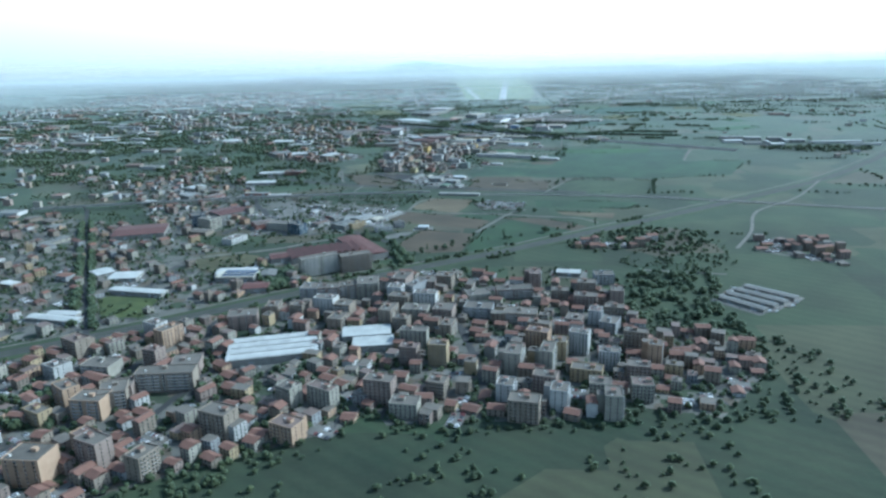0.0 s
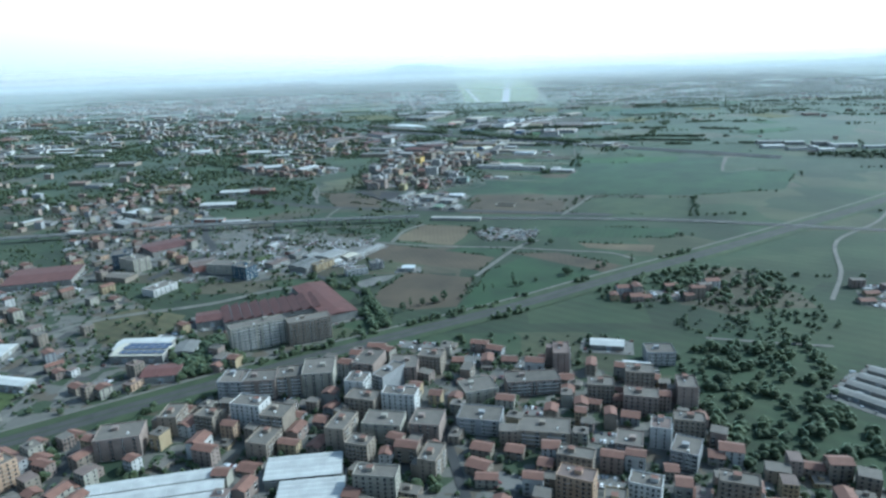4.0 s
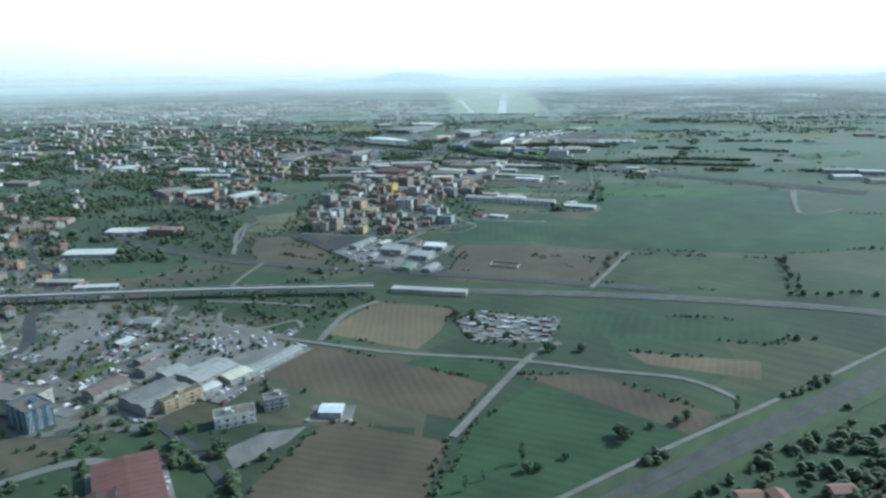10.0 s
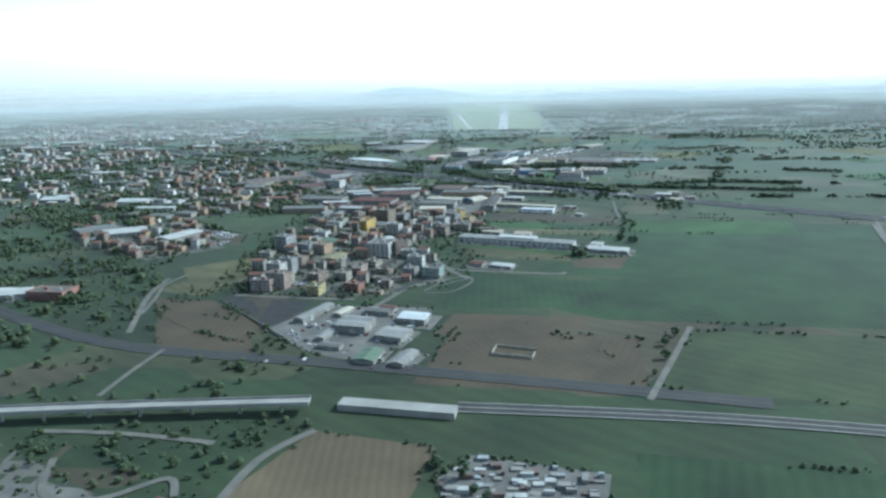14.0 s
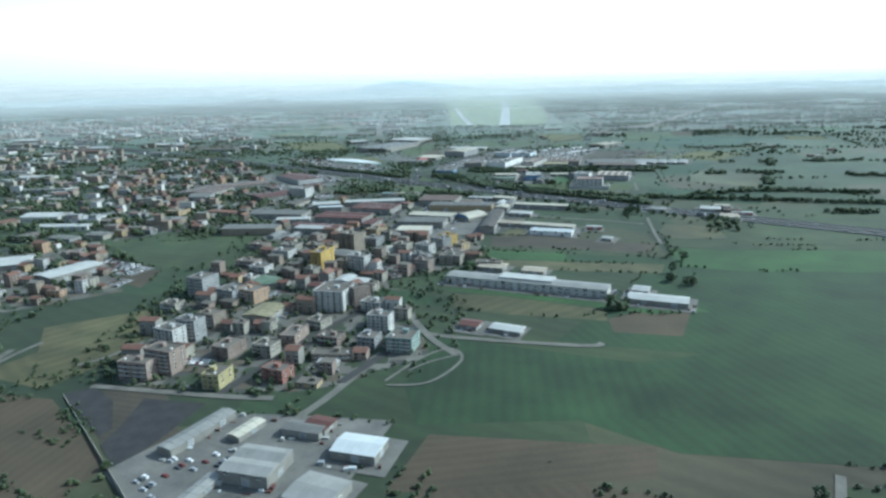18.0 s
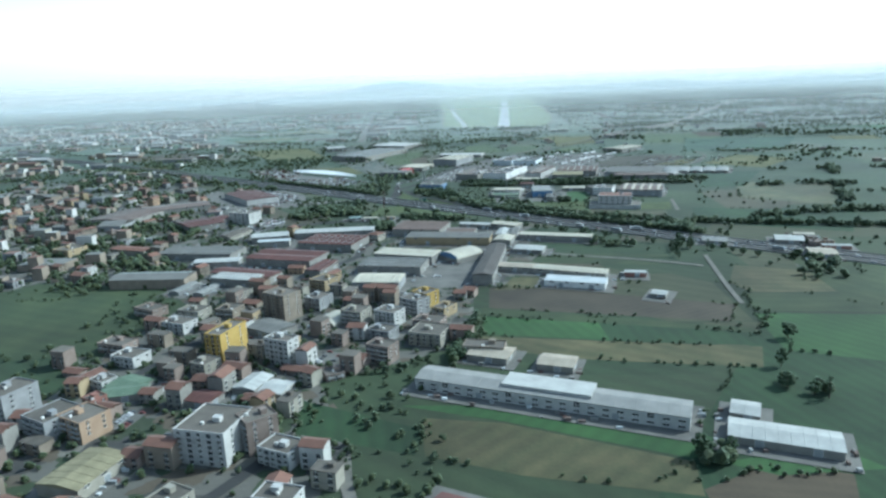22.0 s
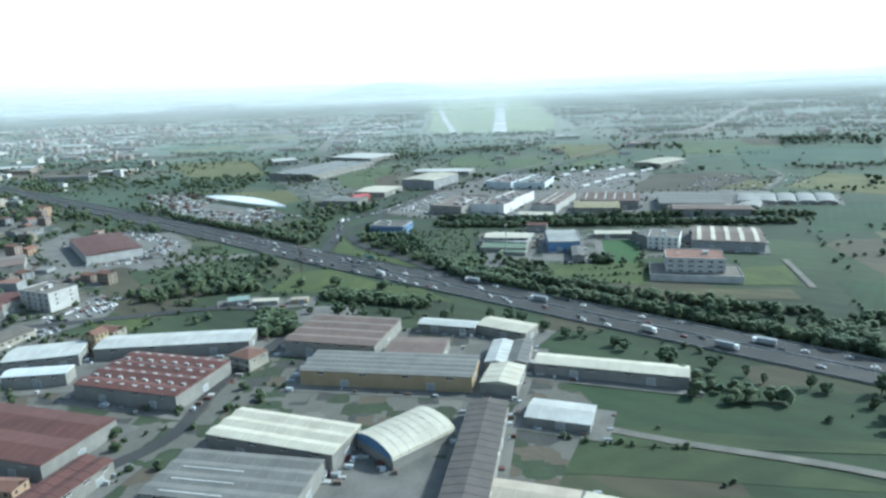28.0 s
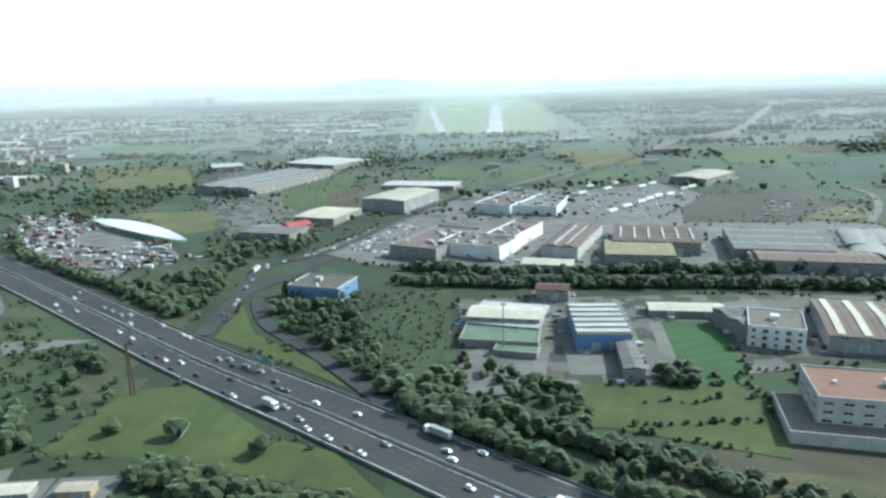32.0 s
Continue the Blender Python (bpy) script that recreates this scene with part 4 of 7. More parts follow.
def skylight_hall(x, y, L, D, yaw, h):
    ob, L, D = hall(x, y, L, D, yaw, h, RED_ROOF if x < -50 else BROWN_ROOF, CONCRETE, 4)
    tagged(ob, "wide factory roof dotted with rows of white skylights")
    if x < -50:
        for i in range(6):
            for j in range(8):
                u, v = (j + 0.5) * L / 8 - L / 2, (i + 0.5) * D / 6 - D / 2
                part("skylight", Shape().box(u - 1.3, u + 1.3, v - 0.6, v + 0.6, h - 0.3, h + 1.05), WHITE_ROOF, ob)
    else:
        for j in range(6):
            u = (j + 0.5) * L / 6 - L / 2
            part("skylight", Shape().box(u - 0.7, u + 0.7, -D * 0.42, D * 0.25, h - 0.3, h + 1.5), WHITE_ROOF, ob)


def solar_shed(x, y, L, D, yaw, h):
    ob, L, D = hall(x, y, L, D, yaw, h, CREAM_ROOF, CONCRETE, 1)
    tagged(ob, "cream-roofed hall with dark solar panels on its roof")
    for i in range(3):
        for j in range(6):
            u, v = (j + 0.5) * L / 7 - L / 2 + L / 7, (i + 0.5) * D / 3.4 - D / 2 + D * 0.06
            z = h + 0.05 + min(0.11 * D, 1.6) * (1 - abs(v) / (D / 2))
            part("solar_panel", Shape().box(u - L / 15.5, u + L / 15.5, v - D / 8, v + D / 8, z, z + 0.25), SOLAR, ob)


def arch_hall(x, y, L, D, yaw, h):
    """A barrel-vaulted hall whose axis runs in depth."""
    ob = base("vaulted_hall", x, y, yaw, "hall with a pale barrel-vaulted sheet roof", "warehouse", "vaulted halls", max(L, D) * 0.45)
    lo = h * 0.45
    part("body", Shape().box(-L / 2, L / 2, -D / 2, D / 2, -1.2, lo), PLASTER, ob)
    n = 12
    s = Shape()
    rim = [(-L / 2 * math.cos(math.pi * k / n) * 1.02, lo - 0.1 + (h - lo) * math.sin(math.pi * k / n)) for k in range(n + 1)]
    for (a, za), (b, zb) in zip(rim, rim[1:]):
        s.face([(a, -D / 2 - 0.3, za), (b, -D / 2 - 0.3, zb), (b, D / 2 + 0.3, zb), (a, D / 2 + 0.3, za)])
    part("vault", s, PALE_ROOF if y > 2600 else CREAM_ROOF, ob)
    for e in (-1, 1):
        f = Shape()
        f.face([(u, e * D / 2, z) for u, z in rim][::-e])
        part("gable_wall", f, BLUE_WALL if x > -80 and y < 2300 else PLASTER, ob)
    for j in range(1, 8):
        r = Shape()
        v = -D / 2 + j * D / 8
        for (a, za), (b, zb) in zip(rim, rim[1:]):
            r.face([(a, v - 0.15, za + 0.12), (b, v - 0.15, zb + 0.12), (b, v + 0.15, zb + 0.12), (a, v + 0.15, za + 0.12)])
        part("roof_rib", r, STEEL, ob)


def long_hall(x, y, L, D, yaw, h):
    ob, L, D = hall(x, y, L, D, yaw, h, PALE_ROOF, WHITE, 1)
    tagged(ob, "very long pale workshop hall with bands of windows")
    part("raised_roof", Shape().box(-L * 0.16, L * 0.17, -D * 0.3, D * 0.55, h - 0.4, h + 2.2), WHITE_ROOF, ob)
    n = 20
    for f in range(2):
        for j in range(n):
            part("strip_window", WIDE_WINDOW, None, ob, "", on_side(0, L, D, (j + 0.5) * L / n - L / 2, 1.2 + f * 3.2))


def terrace(x, y, L, D, yaw, h):
    ob = block("sports_terrace", x, y, L, D, yaw, h, CONCRETE, "low sports building with a green court on its roof", "sports court", "")
    part("court", Shape().box(-L / 2 + 0.6, L / 2 - 0.6, -D / 2 + 0.6, D / 2 - 0.6, h - 0.3, h + 0.05), GREEN_ROOF, ob)
    e = Shape()
    for a, b, c, d in ((-L / 2, L / 2, -D / 2, -D / 2 + 0.5), (-L / 2, L / 2, D / 2 - 0.5, D / 2), (-L / 2, -L / 2 + 0.5, -D / 2 + 0.5, D / 2 - 0.5), (L / 2 - 0.5, L / 2, -D / 2 + 0.5, D / 2 - 0.5)):
        e.box(a, b, c, d, h - 0.3, h + 0.7)
    part("parapet", e, CREAM, ob)


def swoosh():
    """A long white canopy, broad in the middle and pointed at both ends, tilted towards the motorway."""
    x, y = -338, 2730
    ob = base("market_canopy", x, y, -36, "long bright white canopy roof tapering to its ends", "canopy", "", 50)
    n, half = 16, 92
    s = Shape()
    rim = []
    for k in range(n + 1):
        u = -half + 2 * half * k / n
        w = 11 * (1 - (u / half) ** 2) + 0.6
        rim.append((u, -w * 0.6, 4.0 + 1.2 * (1 - (u / half) ** 2), w * 0.9, 6.0 + 3.0 * (1 - (u / half) ** 2)))
    for (u, a, za, b, zb), (v, c, zc, d, zd) in zip(rim, rim[1:]):
        s.face([(u, a, za), (v, c, zc), (v, d, zd), (u, b, zb)])
        s.face([(u, b, zb - 0.4), (v, d, zd - 0.4), (v, c, zc - 0.4), (u, a, za - 0.4)])
        s.face([(u, a, za - 0.4), (v, c, zc - 0.4), (v, c, zc), (u, a, za)])
        s.face([(v, d, zd - 0.4), (u, b, zb - 0.4), (u, b, zb), (v, d, zd)])
    part("canopy_roof", s, BRIGHT_ROOF, ob)
    for u, a, za, b, zb in rim[2:-1:2]:
        part("post", Shape().box(u - 0.2, u + 0.2, a + 0.6, a + 1.0, -2.5, za - 0.2), STEEL, ob)
        part("post", Shape().box(u - 0.2, u + 0.2, b - 1.4, b - 1.0, -2.5, zb - 0.4), STEEL, ob)


# Town near the start
white_shed(-225, 611.7, 87.1, 54.6, 16.4, 8, "stripes")
white_shed(-137.5, 651.1, 49.8, 26.2, 11, 8, "ribs")
white_shed(-125.8, 625.1, 41.3, 24.2, 10.4, 8, "ribs")
apartments(-239.8, 855.9, 53.5, 14.3, 34.5, 25, 8, CREAM, "slab")
apartments(-194, 871.9, 41.9, 15.9, 28.2, 23, 7, TAN, "slab")
saw_hall(-254.4, 936.8, 101.5, 50, 26.5, 9, RED_ROOF)
hall(-203.9, 964.7, 37.2, 115.6, 32.8, 9, RED_ROOF, PLASTER)
hall(-313.4, 914.8, 27.9, 30.7, 23.3, 8, RED_ROOF, PLASTER)
solar_shed(-344.5, 832.2, 50.8, 29.1, 1.6, 8)
hall(-305.7, 840.5, 20.5, 26.8, 8.4, 7, GREY_ROOF, CONCRETE)
hall(-305.4, 791.3, 31.9, 25, 11.5, 7, RED_ROOF, PLASTER)
office(-520.1, 1114.5, 23.1, 29.2, 25, 20, 5, GLASS_WALL)
apartments(-493.1, 1097, 25.6, 30.5, 63.8, 18, 5, CREAM)
office(-329.8, 1063.1, 18.3, 26, 60.5, 16, 5, GLASS_WALL)
office(-360.2, 1086.5, 50.1, 23.5, -10.6, 12, 4, CREAM)
hall(-499.8, 1193.6, 59.3, 58.6, 49.2, 8, RED_ROOF, PLASTER)
hall(-401.9, 1102.7, 32.7, 33.6, 34.2, 9, BROWN_ROOF, BRICK)
apartments(-417, 1011.2, 35.4, 20, 67.3, 8, 3, WHITE)
hall(-258.4, 1099.8, 39.4, 33, 62, 7, GREY_ROOF, PLASTER, 2)
hall(-234.4, 1137.4, 38, 28, 60.5, 8, PALE_ROOF, PLASTER)
hall(-193.2, 1163.7, 65.3, 14, 62, 4, PALE_ROOF, CONCRETE)
apartments(-236.9, 1094.9, 31, 9.3, 56, 9, 3, OCHRE)
hall(-212, 1136, 21, 17, 58, 6, CREAM_ROOF, PLASTER)
hall(-285, 1148, 24, 14, 62, 6, GREY_ROOF, CONCRETE)
hall(-264, 1139, 20, 16, 60, 6, PALE_ROOF, PLASTER)
hall(-224, 1115, 15, 10, 58, 5, WHITE_ROOF, PLASTER)
hall(-340, 1246, 20, 17, -4, 5, GREY_ROOF, PLASTER)
hall(-338, 1200, 16, 9, 66, 4, WHITE_ROOF, PLASTER)
hall(-298, 1165, 20, 11, 62, 5, GREY_ROOF, BRICK)
hall(-304, 1112, 30, 16, 62, 6, BROWN_ROOF, PLASTER)
hall(-665, 1424, 40, 30, 70, 7, WHITE_ROOF, PLASTER)
hall(-640, 1344, 30, 44, 52, 7, PALE_ROOF, PLASTER, 2)
hall(-583, 1333, 36, 26, 60, 7, BROWN_ROOF, BRICK)
hall(-502, 1362, 51, 12, 0, 5, PALE_ROOF, BRICK)
hall(-449, 1345, 45, 12, 9, 5, WHITE_ROOF, CONCRETE)
apartments(-188.3, 1072.5, 27.3, 13.4, 26.6, 8, 2, WHITE)
apartments(-166.1, 1094.2, 17, 10.1, 26.9, 9, 3, GREY)
hall(-123.1, 1085.6, 15.8, 13.2, 1.5, 5, BLUE_ROOF, PLASTER)
hall(91.5, 853.3, 30.3, 16.1, -8.5, 5, WHITE_ROOF, PLASTER)
hall(109.5, 807.5, 22.5, 14.6, -10.1, 5, WHITE_ROOF, PLASTER)
apartments(131.8, 823.9, 24.2, 19.7, 0.2, 12, 4, GREY)
hall(-540.8, 845.6, 24.5, 30.8, 50.7, 7, WHITE_ROOF, PLASTER)
hall(-500, 833, 36.8, 30.5, 7.3, 6, WHITE_ROOF, PLASTER)
hall(-452.3, 775.1, 76.8, 14.3, -10.1, 6, WHITE_ROOF, PLASTER)
hall(-353.1, 850.3, 51.2, 27.2, 5.4, 6, WHITE_ROOF, PLASTER)
hall(-506.1, 686.8, 66.5, 14.4, -10.5, 5, WHITE_ROOF, PLASTER)
hall(-503.9, 701.3, 37.6, 13, -4.3, 5, WHITE_ROOF, PLASTER)
hall(-597.6, 1060.3, 81.5, 72.9, 18.7, 8, RED_ROOF, PLASTER)
hall(275.5, 747.3, 57.3, 10.6, -48.9, 4, GREY_ROOF, PLASTER)
hall(290.1, 759.1, 57.9, 11, -47.4, 4, GREY_ROOF, PLASTER)
hall(305, 771.3, 58.6, 11.4, -45.8, 4, GREY_ROOF, PLASTER)
hall(320.2, 783.8, 59.3, 11.8, -44.2, 4, GREY_ROOF, PLASTER)
apartments(-279.2, 676.8, 31.3, 23, 15.6, 16, 5, PINK)
apartments(-225.5, 758.1, 20.5, 23.9, 0.4, 18, 6, GREY)
apartments(-204.8, 758.5, 29.3, 20.5, 8, 18, 6, BROWN)
apartments(-181.2, 766.4, 21.5, 20.7, 11, 18, 6, TAN)
apartments(-157.4, 770.8, 25.4, 37.8, 9.3, 21, 7, CREAM)
apartments(-118.4, 788.3, 19.5, 40.9, -11.7, 21, 7, PINK)
apartments(-99.1, 771, 11.8, 30.3, -29.7, 18, 6, GREY)
apartments(-89, 791.9, 24.2, 25.2, 0.3, 15, 5, BROWN)
apartments(-171.9, 703.9, 18.8, 19.7, -9.7, 18, 6, TAN)
apartments(-91.1, 699.3, 28.5, 19.8, -5.8, 15, 5, CREAM)
apartments(-59.6, 701.3, 22.1, 23.1, -7.7, 15, 5, PINK)
apartments(-21.6, 712.9, 31.6, 21.9, -8.3, 12, 4, GREY)
apartments(18.9, 771.2, 43.8, 19.4, 8, 12, 4, BROWN)
apartments(24.1, 696.9, 36.4, 21.1, -6.7, 12, 4, TAN)
apartments(-24.9, 760.1, 27.9, 22.4, 20.1, 10, 3, CREAM)
apartments(80.8, 681.5, 17.6, 20.2, -14, 12, 4, PINK)
apartments(116.6, 673.5, 17.6, 22.3, -23.8, 12, 4, GREY)
apartments(-298.7, 536.2, 51.8, 17.6, 7.5, 18, 6, TAN)
apartments(-340.7, 488, 27.5, 20.2, -2, 18, 6, PEACH)
apartments(-329.7, 503.5, 21.8, 23.8, 22.5, 18, 6, TAN)
apartments(-332.7, 399.9, 28.1, 22.3, -1.8, 22, 7, PEACH)
apartments(-375.9, 562.1, 30.2, 22, -7.3, 12, 4, CREAM)
apartments(-294.8, 568.9, 26.2, 26, 14.3, 12, 4, PINK)
apartments(-333, 517.6, 23.8, 18.6, 16.4, 14, 5, PINK)
# The village in the middle
apartments(-195.7, 1876.8, 12.7, 29.2, -14.6, 21, 7, YELLOW)
apartments(-154.4, 1868.1, 20.4, 11.4, -24.1, 17, 5, WHITE)
apartments(-180.3, 1954.1, 24.1, 19, -29, 21, 7, TAN)
apartments(-155, 1756.6, 28.2, 28.6, -10.1, 18, 6, WHITE)
apartments(-134.2, 1761, 14.1, 16.8, -48.5, 18, 6, BROWN)
apartments(-117.7, 1747.5, 19.2, 14.5, -21.6, 9, 3, WHITE)
apartments(-104.4, 1700.2, 18.5, 12.4, -12.1, 14, 5, WHITE)
apartments(-81.1, 1663.9, 20.1, 21.3, -11.1, 11, 4, TEAL)
apartments(-107.5, 1667.7, 14.3, 15, -13.1, 9, 3, GREY)
apartments(-262.4, 1662.7, 19.7, 13.8, -20.8, 17, 6, WHITE)
apartments(-254.9, 1682.5, 18.9, 13.1, -17.6, 17, 6, GREY)
apartments(-247.3, 1623.4, 23.2, 15.7, -17.9, 17, 6, PINK)
apartments(-261.5, 1611, 23, 13.1, -9.3, 13, 4, PINK)
apartments(-200.1, 1601, 13, 18.3, -10.1, 10, 3, LEMON)
apartments(-211.7, 1651.1, 15.2, 21.5, -17.6, 9, 3, BROWN)
apartments(-182.7, 1651.2, 16, 13.6, -16.9, 9, 3, CREAM)
apartments(-161, 1609.4, 17.8, 12.9, -20.9, 9, 3, BRICK)
apartments(-169.5, 1679.2, 12.3, 26.7, -7.4, 8, 3, PINK)
apartments(-291, 1791.3, 18.7, 22.6, -18.5, 19, 6, GREY)
apartments(-255.9, 1776.2, 21.7, 22.8, -25.8, 12, 4, GREY)
apartments(-248.8, 1709.4, 17.1, 14.4, -21.6, 12, 4, TAN)
apartments(-302.6, 1749.7, 16.4, 14, -12.6, 7, 2, CREAM)
apartments(-130, 1644.3, 30.9, 12, -0.3, 5, 2, TAN)
apartments(-139, 1674.8, 18.2, 13.2, -19.1, 6, 2, BROWN)
apartments(-157, 1707.9, 14.7, 15.1, -24, 7, 2, CREAM)
apartments(-236.7, 1774.1, 21.3, 18.2, -26.2, 12, 4, PEACH)
hall(-210.3, 1729.5, 24.3, 32.6, -12.4, 7, OLIVE_ROOF, CREAM)
hall(-130.8, 1630.5, 14.2, 8.9, -16.8, 4, WHITE_ROOF, PLASTER)
hall(-467.6, 1854.2, 61.2, 31.8, 66.9, 8, WHITE_ROOF, PLASTER)
hall(-237, 1815.5, 26.5, 14.7, 16.5, 5, GREEN_ROOF, PLASTER)
hall(-137, 1497, 28, 27, -12, 8, PALE_ROOF, PLASTER, 2)
hall(-113.4, 1431, 25, 18, 78, 4, GREEN_ROOF, CONCRETE)
hall(-83.6, 1427.4, 29, 11, 70, 4, PALE_ROOF, PLASTER)
hall(-99, 1475.6, 25, 24, -20, 6, PALE_ROOF, PLASTER)
hall(-160, 1478, 24, 8, 74, 4, PALE_ROOF, PLASTER)
hall(-150, 1452, 20, 9, -12, 4, GREY_ROOF, PLASTER)
hall(-122, 1537, 24, 12, -14, 5, GREY_ROOF, PLASTER)
hall(-157, 1537, 22, 9, 66, 4, CREAM_ROOF, PLASTER)
hall(-86, 1517, 26, 20, -13, 6, BLUE_ROOF, PLASTER)
hall(-184.7, 1533.5, 11, 49.5, -23, 5, PALE_ROOF, PLASTER)
hall(-114.4, 1541.9, 14.9, 14.8, -18, 5, RED_ROOF, PLASTER)
long_hall(17.5, 1809, 155.8, 20.1, -18.9, 8)
hall(130.8, 1764.7, 50.8, 20.1, -18.9, 5, WHITE_ROOF, PLASTER)
hall(-13.9, 1870.5, 27.4, 20.3, -18.9, 5, OCHRE_ROOF, PLASTER)
hall(28.2, 1854.9, 22.6, 18.2, -17.3, 5, OCHRE_ROOF, PLASTER)
hall(121.6, 1791.6, 14.2, 16.5, -21.8, 5, WHITE_ROOF, PLASTER)
hall(-31.2, 1706.7, 15.4, 15.5, -21.9, 4, RED_ROOF, PLASTER)
hall(-1.9, 1696.4, 26, 14.3, -22.7, 4, WHITE_ROOF, PLASTER)
apartments(-117.4, 1937, 17.8, 15.8, -20.6, 12, 4, CREAM)
apartments(-91.4, 1937.1, 18.5, 14.9, -26.3, 11, 4, WHITE)
apartments(-75, 1961.1, 19.1, 15.1, -36.2, 12, 4, GREY)
apartments(-68.1, 1977.5, 16.5, 15.2, -35.9, 12, 4, YELLOW)
apartments(-86.3, 1868.7, 17.5, 13.3, -24.5, 12, 4, BROWN)
apartments(-57.3, 1901, 23.9, 22, -16.4, 9, 3, CREAM)
apartments(-92.1, 1906.4, 18.6, 14.4, -22, 8, 3, GREY)
apartments(-59.6, 1924.6, 21.4, 15.6, -15.8, 8, 3, PINK)
apartments(-50.8, 1955.4, 12.1, 17.4, -32, 7, 2, OCHRE)
apartments(-18.4, 1877.2, 27.7, 13.2, -9.5, 7, 2, TAN)
apartments(-199.7, 1849.7, 12.8, 14.3, -24.1, 9, 3, CREAM)
apartments(-226.1, 1959.9, 16.4, 17.4, -12.7, 7, 2, TAN)
apartments(-156.7, 1976.2, 15.6, 18.4, -23.2, 10, 3, GREY)
apartments(-164.3, 2029.1, 18.6, 20.7, -28.7, 9, 3, OCHRE)
apartments(-254.1, 1928, 23.3, 16, -19.9, 8, 3, WHITE)
apartments(-232, 2001.9, 16.8, 11.8, -28.9, 8, 3, CREAM)
apartments(-294.3, 1963, 22.3, 15.4, -24.4, 7, 2, BROWN)
apartments(-253.3, 1954.4, 21.1, 15.5, -18.8, 8, 3, CREAM)
apartments(-487.9, 2159.4, 25, 25.2, -18.4, 10, 3, OCHRE)
apartments(-281.8, 1889.2, 23.5, 14.8, -16.2, 7, 2, PINK)
apartments(-260.6, 1867.5, 20, 16.4, -16.8, 7, 2, WHITE)
apartments(-259.1, 1830.4, 13.4, 11.1, -26, 6, 2, WHITE)
apartments(-248.7, 1803.5, 10.3, 10, -29.4, 7, 2, BRICK)
apartments(-114.3, 1843.3, 12.2, 12.5, 29.5, 4, 2, BROWN)
hall(-240.9, 1828.4, 21.2, 20.4, -23.2, 4, GREEN_ROOF, PLASTER)
hall(-160.6, 1827.4, 15.5, 21.9, -14.2, 5, WHITE_ROOF, PLASTER)
hall(-144.1, 1822.1, 15.9, 18.5, -13.4, 4, WHITE_ROOF, PLASTER)
hall(-183.6, 1807.9, 16.2, 15.9, -17.6, 5, RED_ROOF, PLASTER)
arch_hall(-136.6, 1937.9, 18.6, 22.9, -22.1, 7)
hall(-179.4, 1920.3, 31.5, 23.5, -31.1, 6, GREY_ROOF, PLASTER)
# The works beside the motorway
rib_hall(-114.2, 2027.5, 41.7, 28.8, -4.7, 9)
hall(-99.3, 2115.3, 63.1, 26.4, -16.4, 9, CREAM_ROOF, CONCRETE, 3)
grey_works = hall(-108.5, 2079, 62, 33.5, -8.7, 9, GREY_ROOF, CONCRETE, 4)[0]
for v in (-12.6, -4.2, 4.2):
    part("skylight", Shape().box(-24, 3, v - 2.2, v - 1.3, 9.0, 9.5), WHITE_ROOF, grey_works)
arch_hall(-45.4, 2118, 27.7, 35, -44.4, 10)
hall(-14.8, 2085, 18, 116, -7, 9, DARK_ROOF, CONCRETE)
hall(-97.2, 2237.9, 57.5, 47.9, -11.6, 9, BROWN_ROOF, PLASTER, 4)
hall(-61.1, 2185.9, 93.3, 28.8, -7, 9, GREY_ROOF, OCHRE, 5)
hall(-48.8, 2212.7, 32.8, 23.4, -7.5, 8, BROWN_ROOF, PLASTER)
hall(3.9, 2246.1, 33.3, 17.8, -29.5, 7, CREAM_ROOF, PLASTER)
hall(-33.3, 2253.9, 37.5, 11.8, -14.8, 6, WHITE_ROOF, PLASTER)
hall(-1.9, 2204.9, 11.4, 32.4, -9.2, 7, WHITE_ROOF, PLASTER)
hall(10, 2204.5, 10.4, 32.4, -9.9, 7, GREY_ROOF, PLASTER)
hall(-0.3, 2174.8, 18.9, 25, -13.1, 7, CREAM_ROOF, PLASTER)
hall(56.3, 2184.9, 78.7, 14.6, -15.3, 7, CREAM_ROOF, CONCRETE)
hall(59.2, 2022.6, 52, 18.1, -16, 6, BLUE_ROOF, WHITE_PANEL, 2)
hall(57.8, 2054.4, 67.4, 15.9, -20.6, 6, CREAM_ROOF, PLASTER)
hall(7.8, 2070.8, 34.6, 15.7, -14.7, 6, OCHRE_ROOF, PLASTER)
hall(114.4, 2045.4, 18.4, 7.8, -9.6, 5, WHITE_ROOF, BRICK)
hall(122.8, 1988.9, 11.6, 11.8, -25.1, 4, WHITE_ROOF, PLASTER)
hall(25.6, 2137.9, 29.8, 19.7, -16.6, 5, WHITE_ROOF, CONCRETE)
hall(-200.3, 2228.8, 92.8, 22.2, 6, 8, WHITE_ROOF, CONCRETE)
hall(-194, 2317, 15, 11, 20, 4, TEAL, PLASTER)
hall(-172, 2313, 18, 7, 8, 4, CREAM_ROOF, PLASTER)
hall(-147, 2315, 12, 6, 5, 4, OCHRE_ROOF, OCHRE)
skylight_hall(-189.9, 2177.9, 64.4, 46.6, -13.8, 9)
apartments(-146.9, 2204.9, 15.6, 15.1, -25.9, 8, 2, CREAM, "hip")
hall(-273.8, 2212, 42, 24.9, 15, 8, WHITE_ROOF, CONCRETE)
hall(-259.9, 2182.8, 34.6, 11.8, 8.1, 8, BLUE_ROOF, PLASTER)
hall(-394, 2487, 50, 100, 40, 9, RED_ROOF, WHITE)
apartments(-343.1, 2320.4, 34.2, 23.8, -22, 14, 4, WHITE)
hall(-380.1, 2314.9, 26.5, 28.8, 81.6, 8, RED_ROOF, PLASTER)
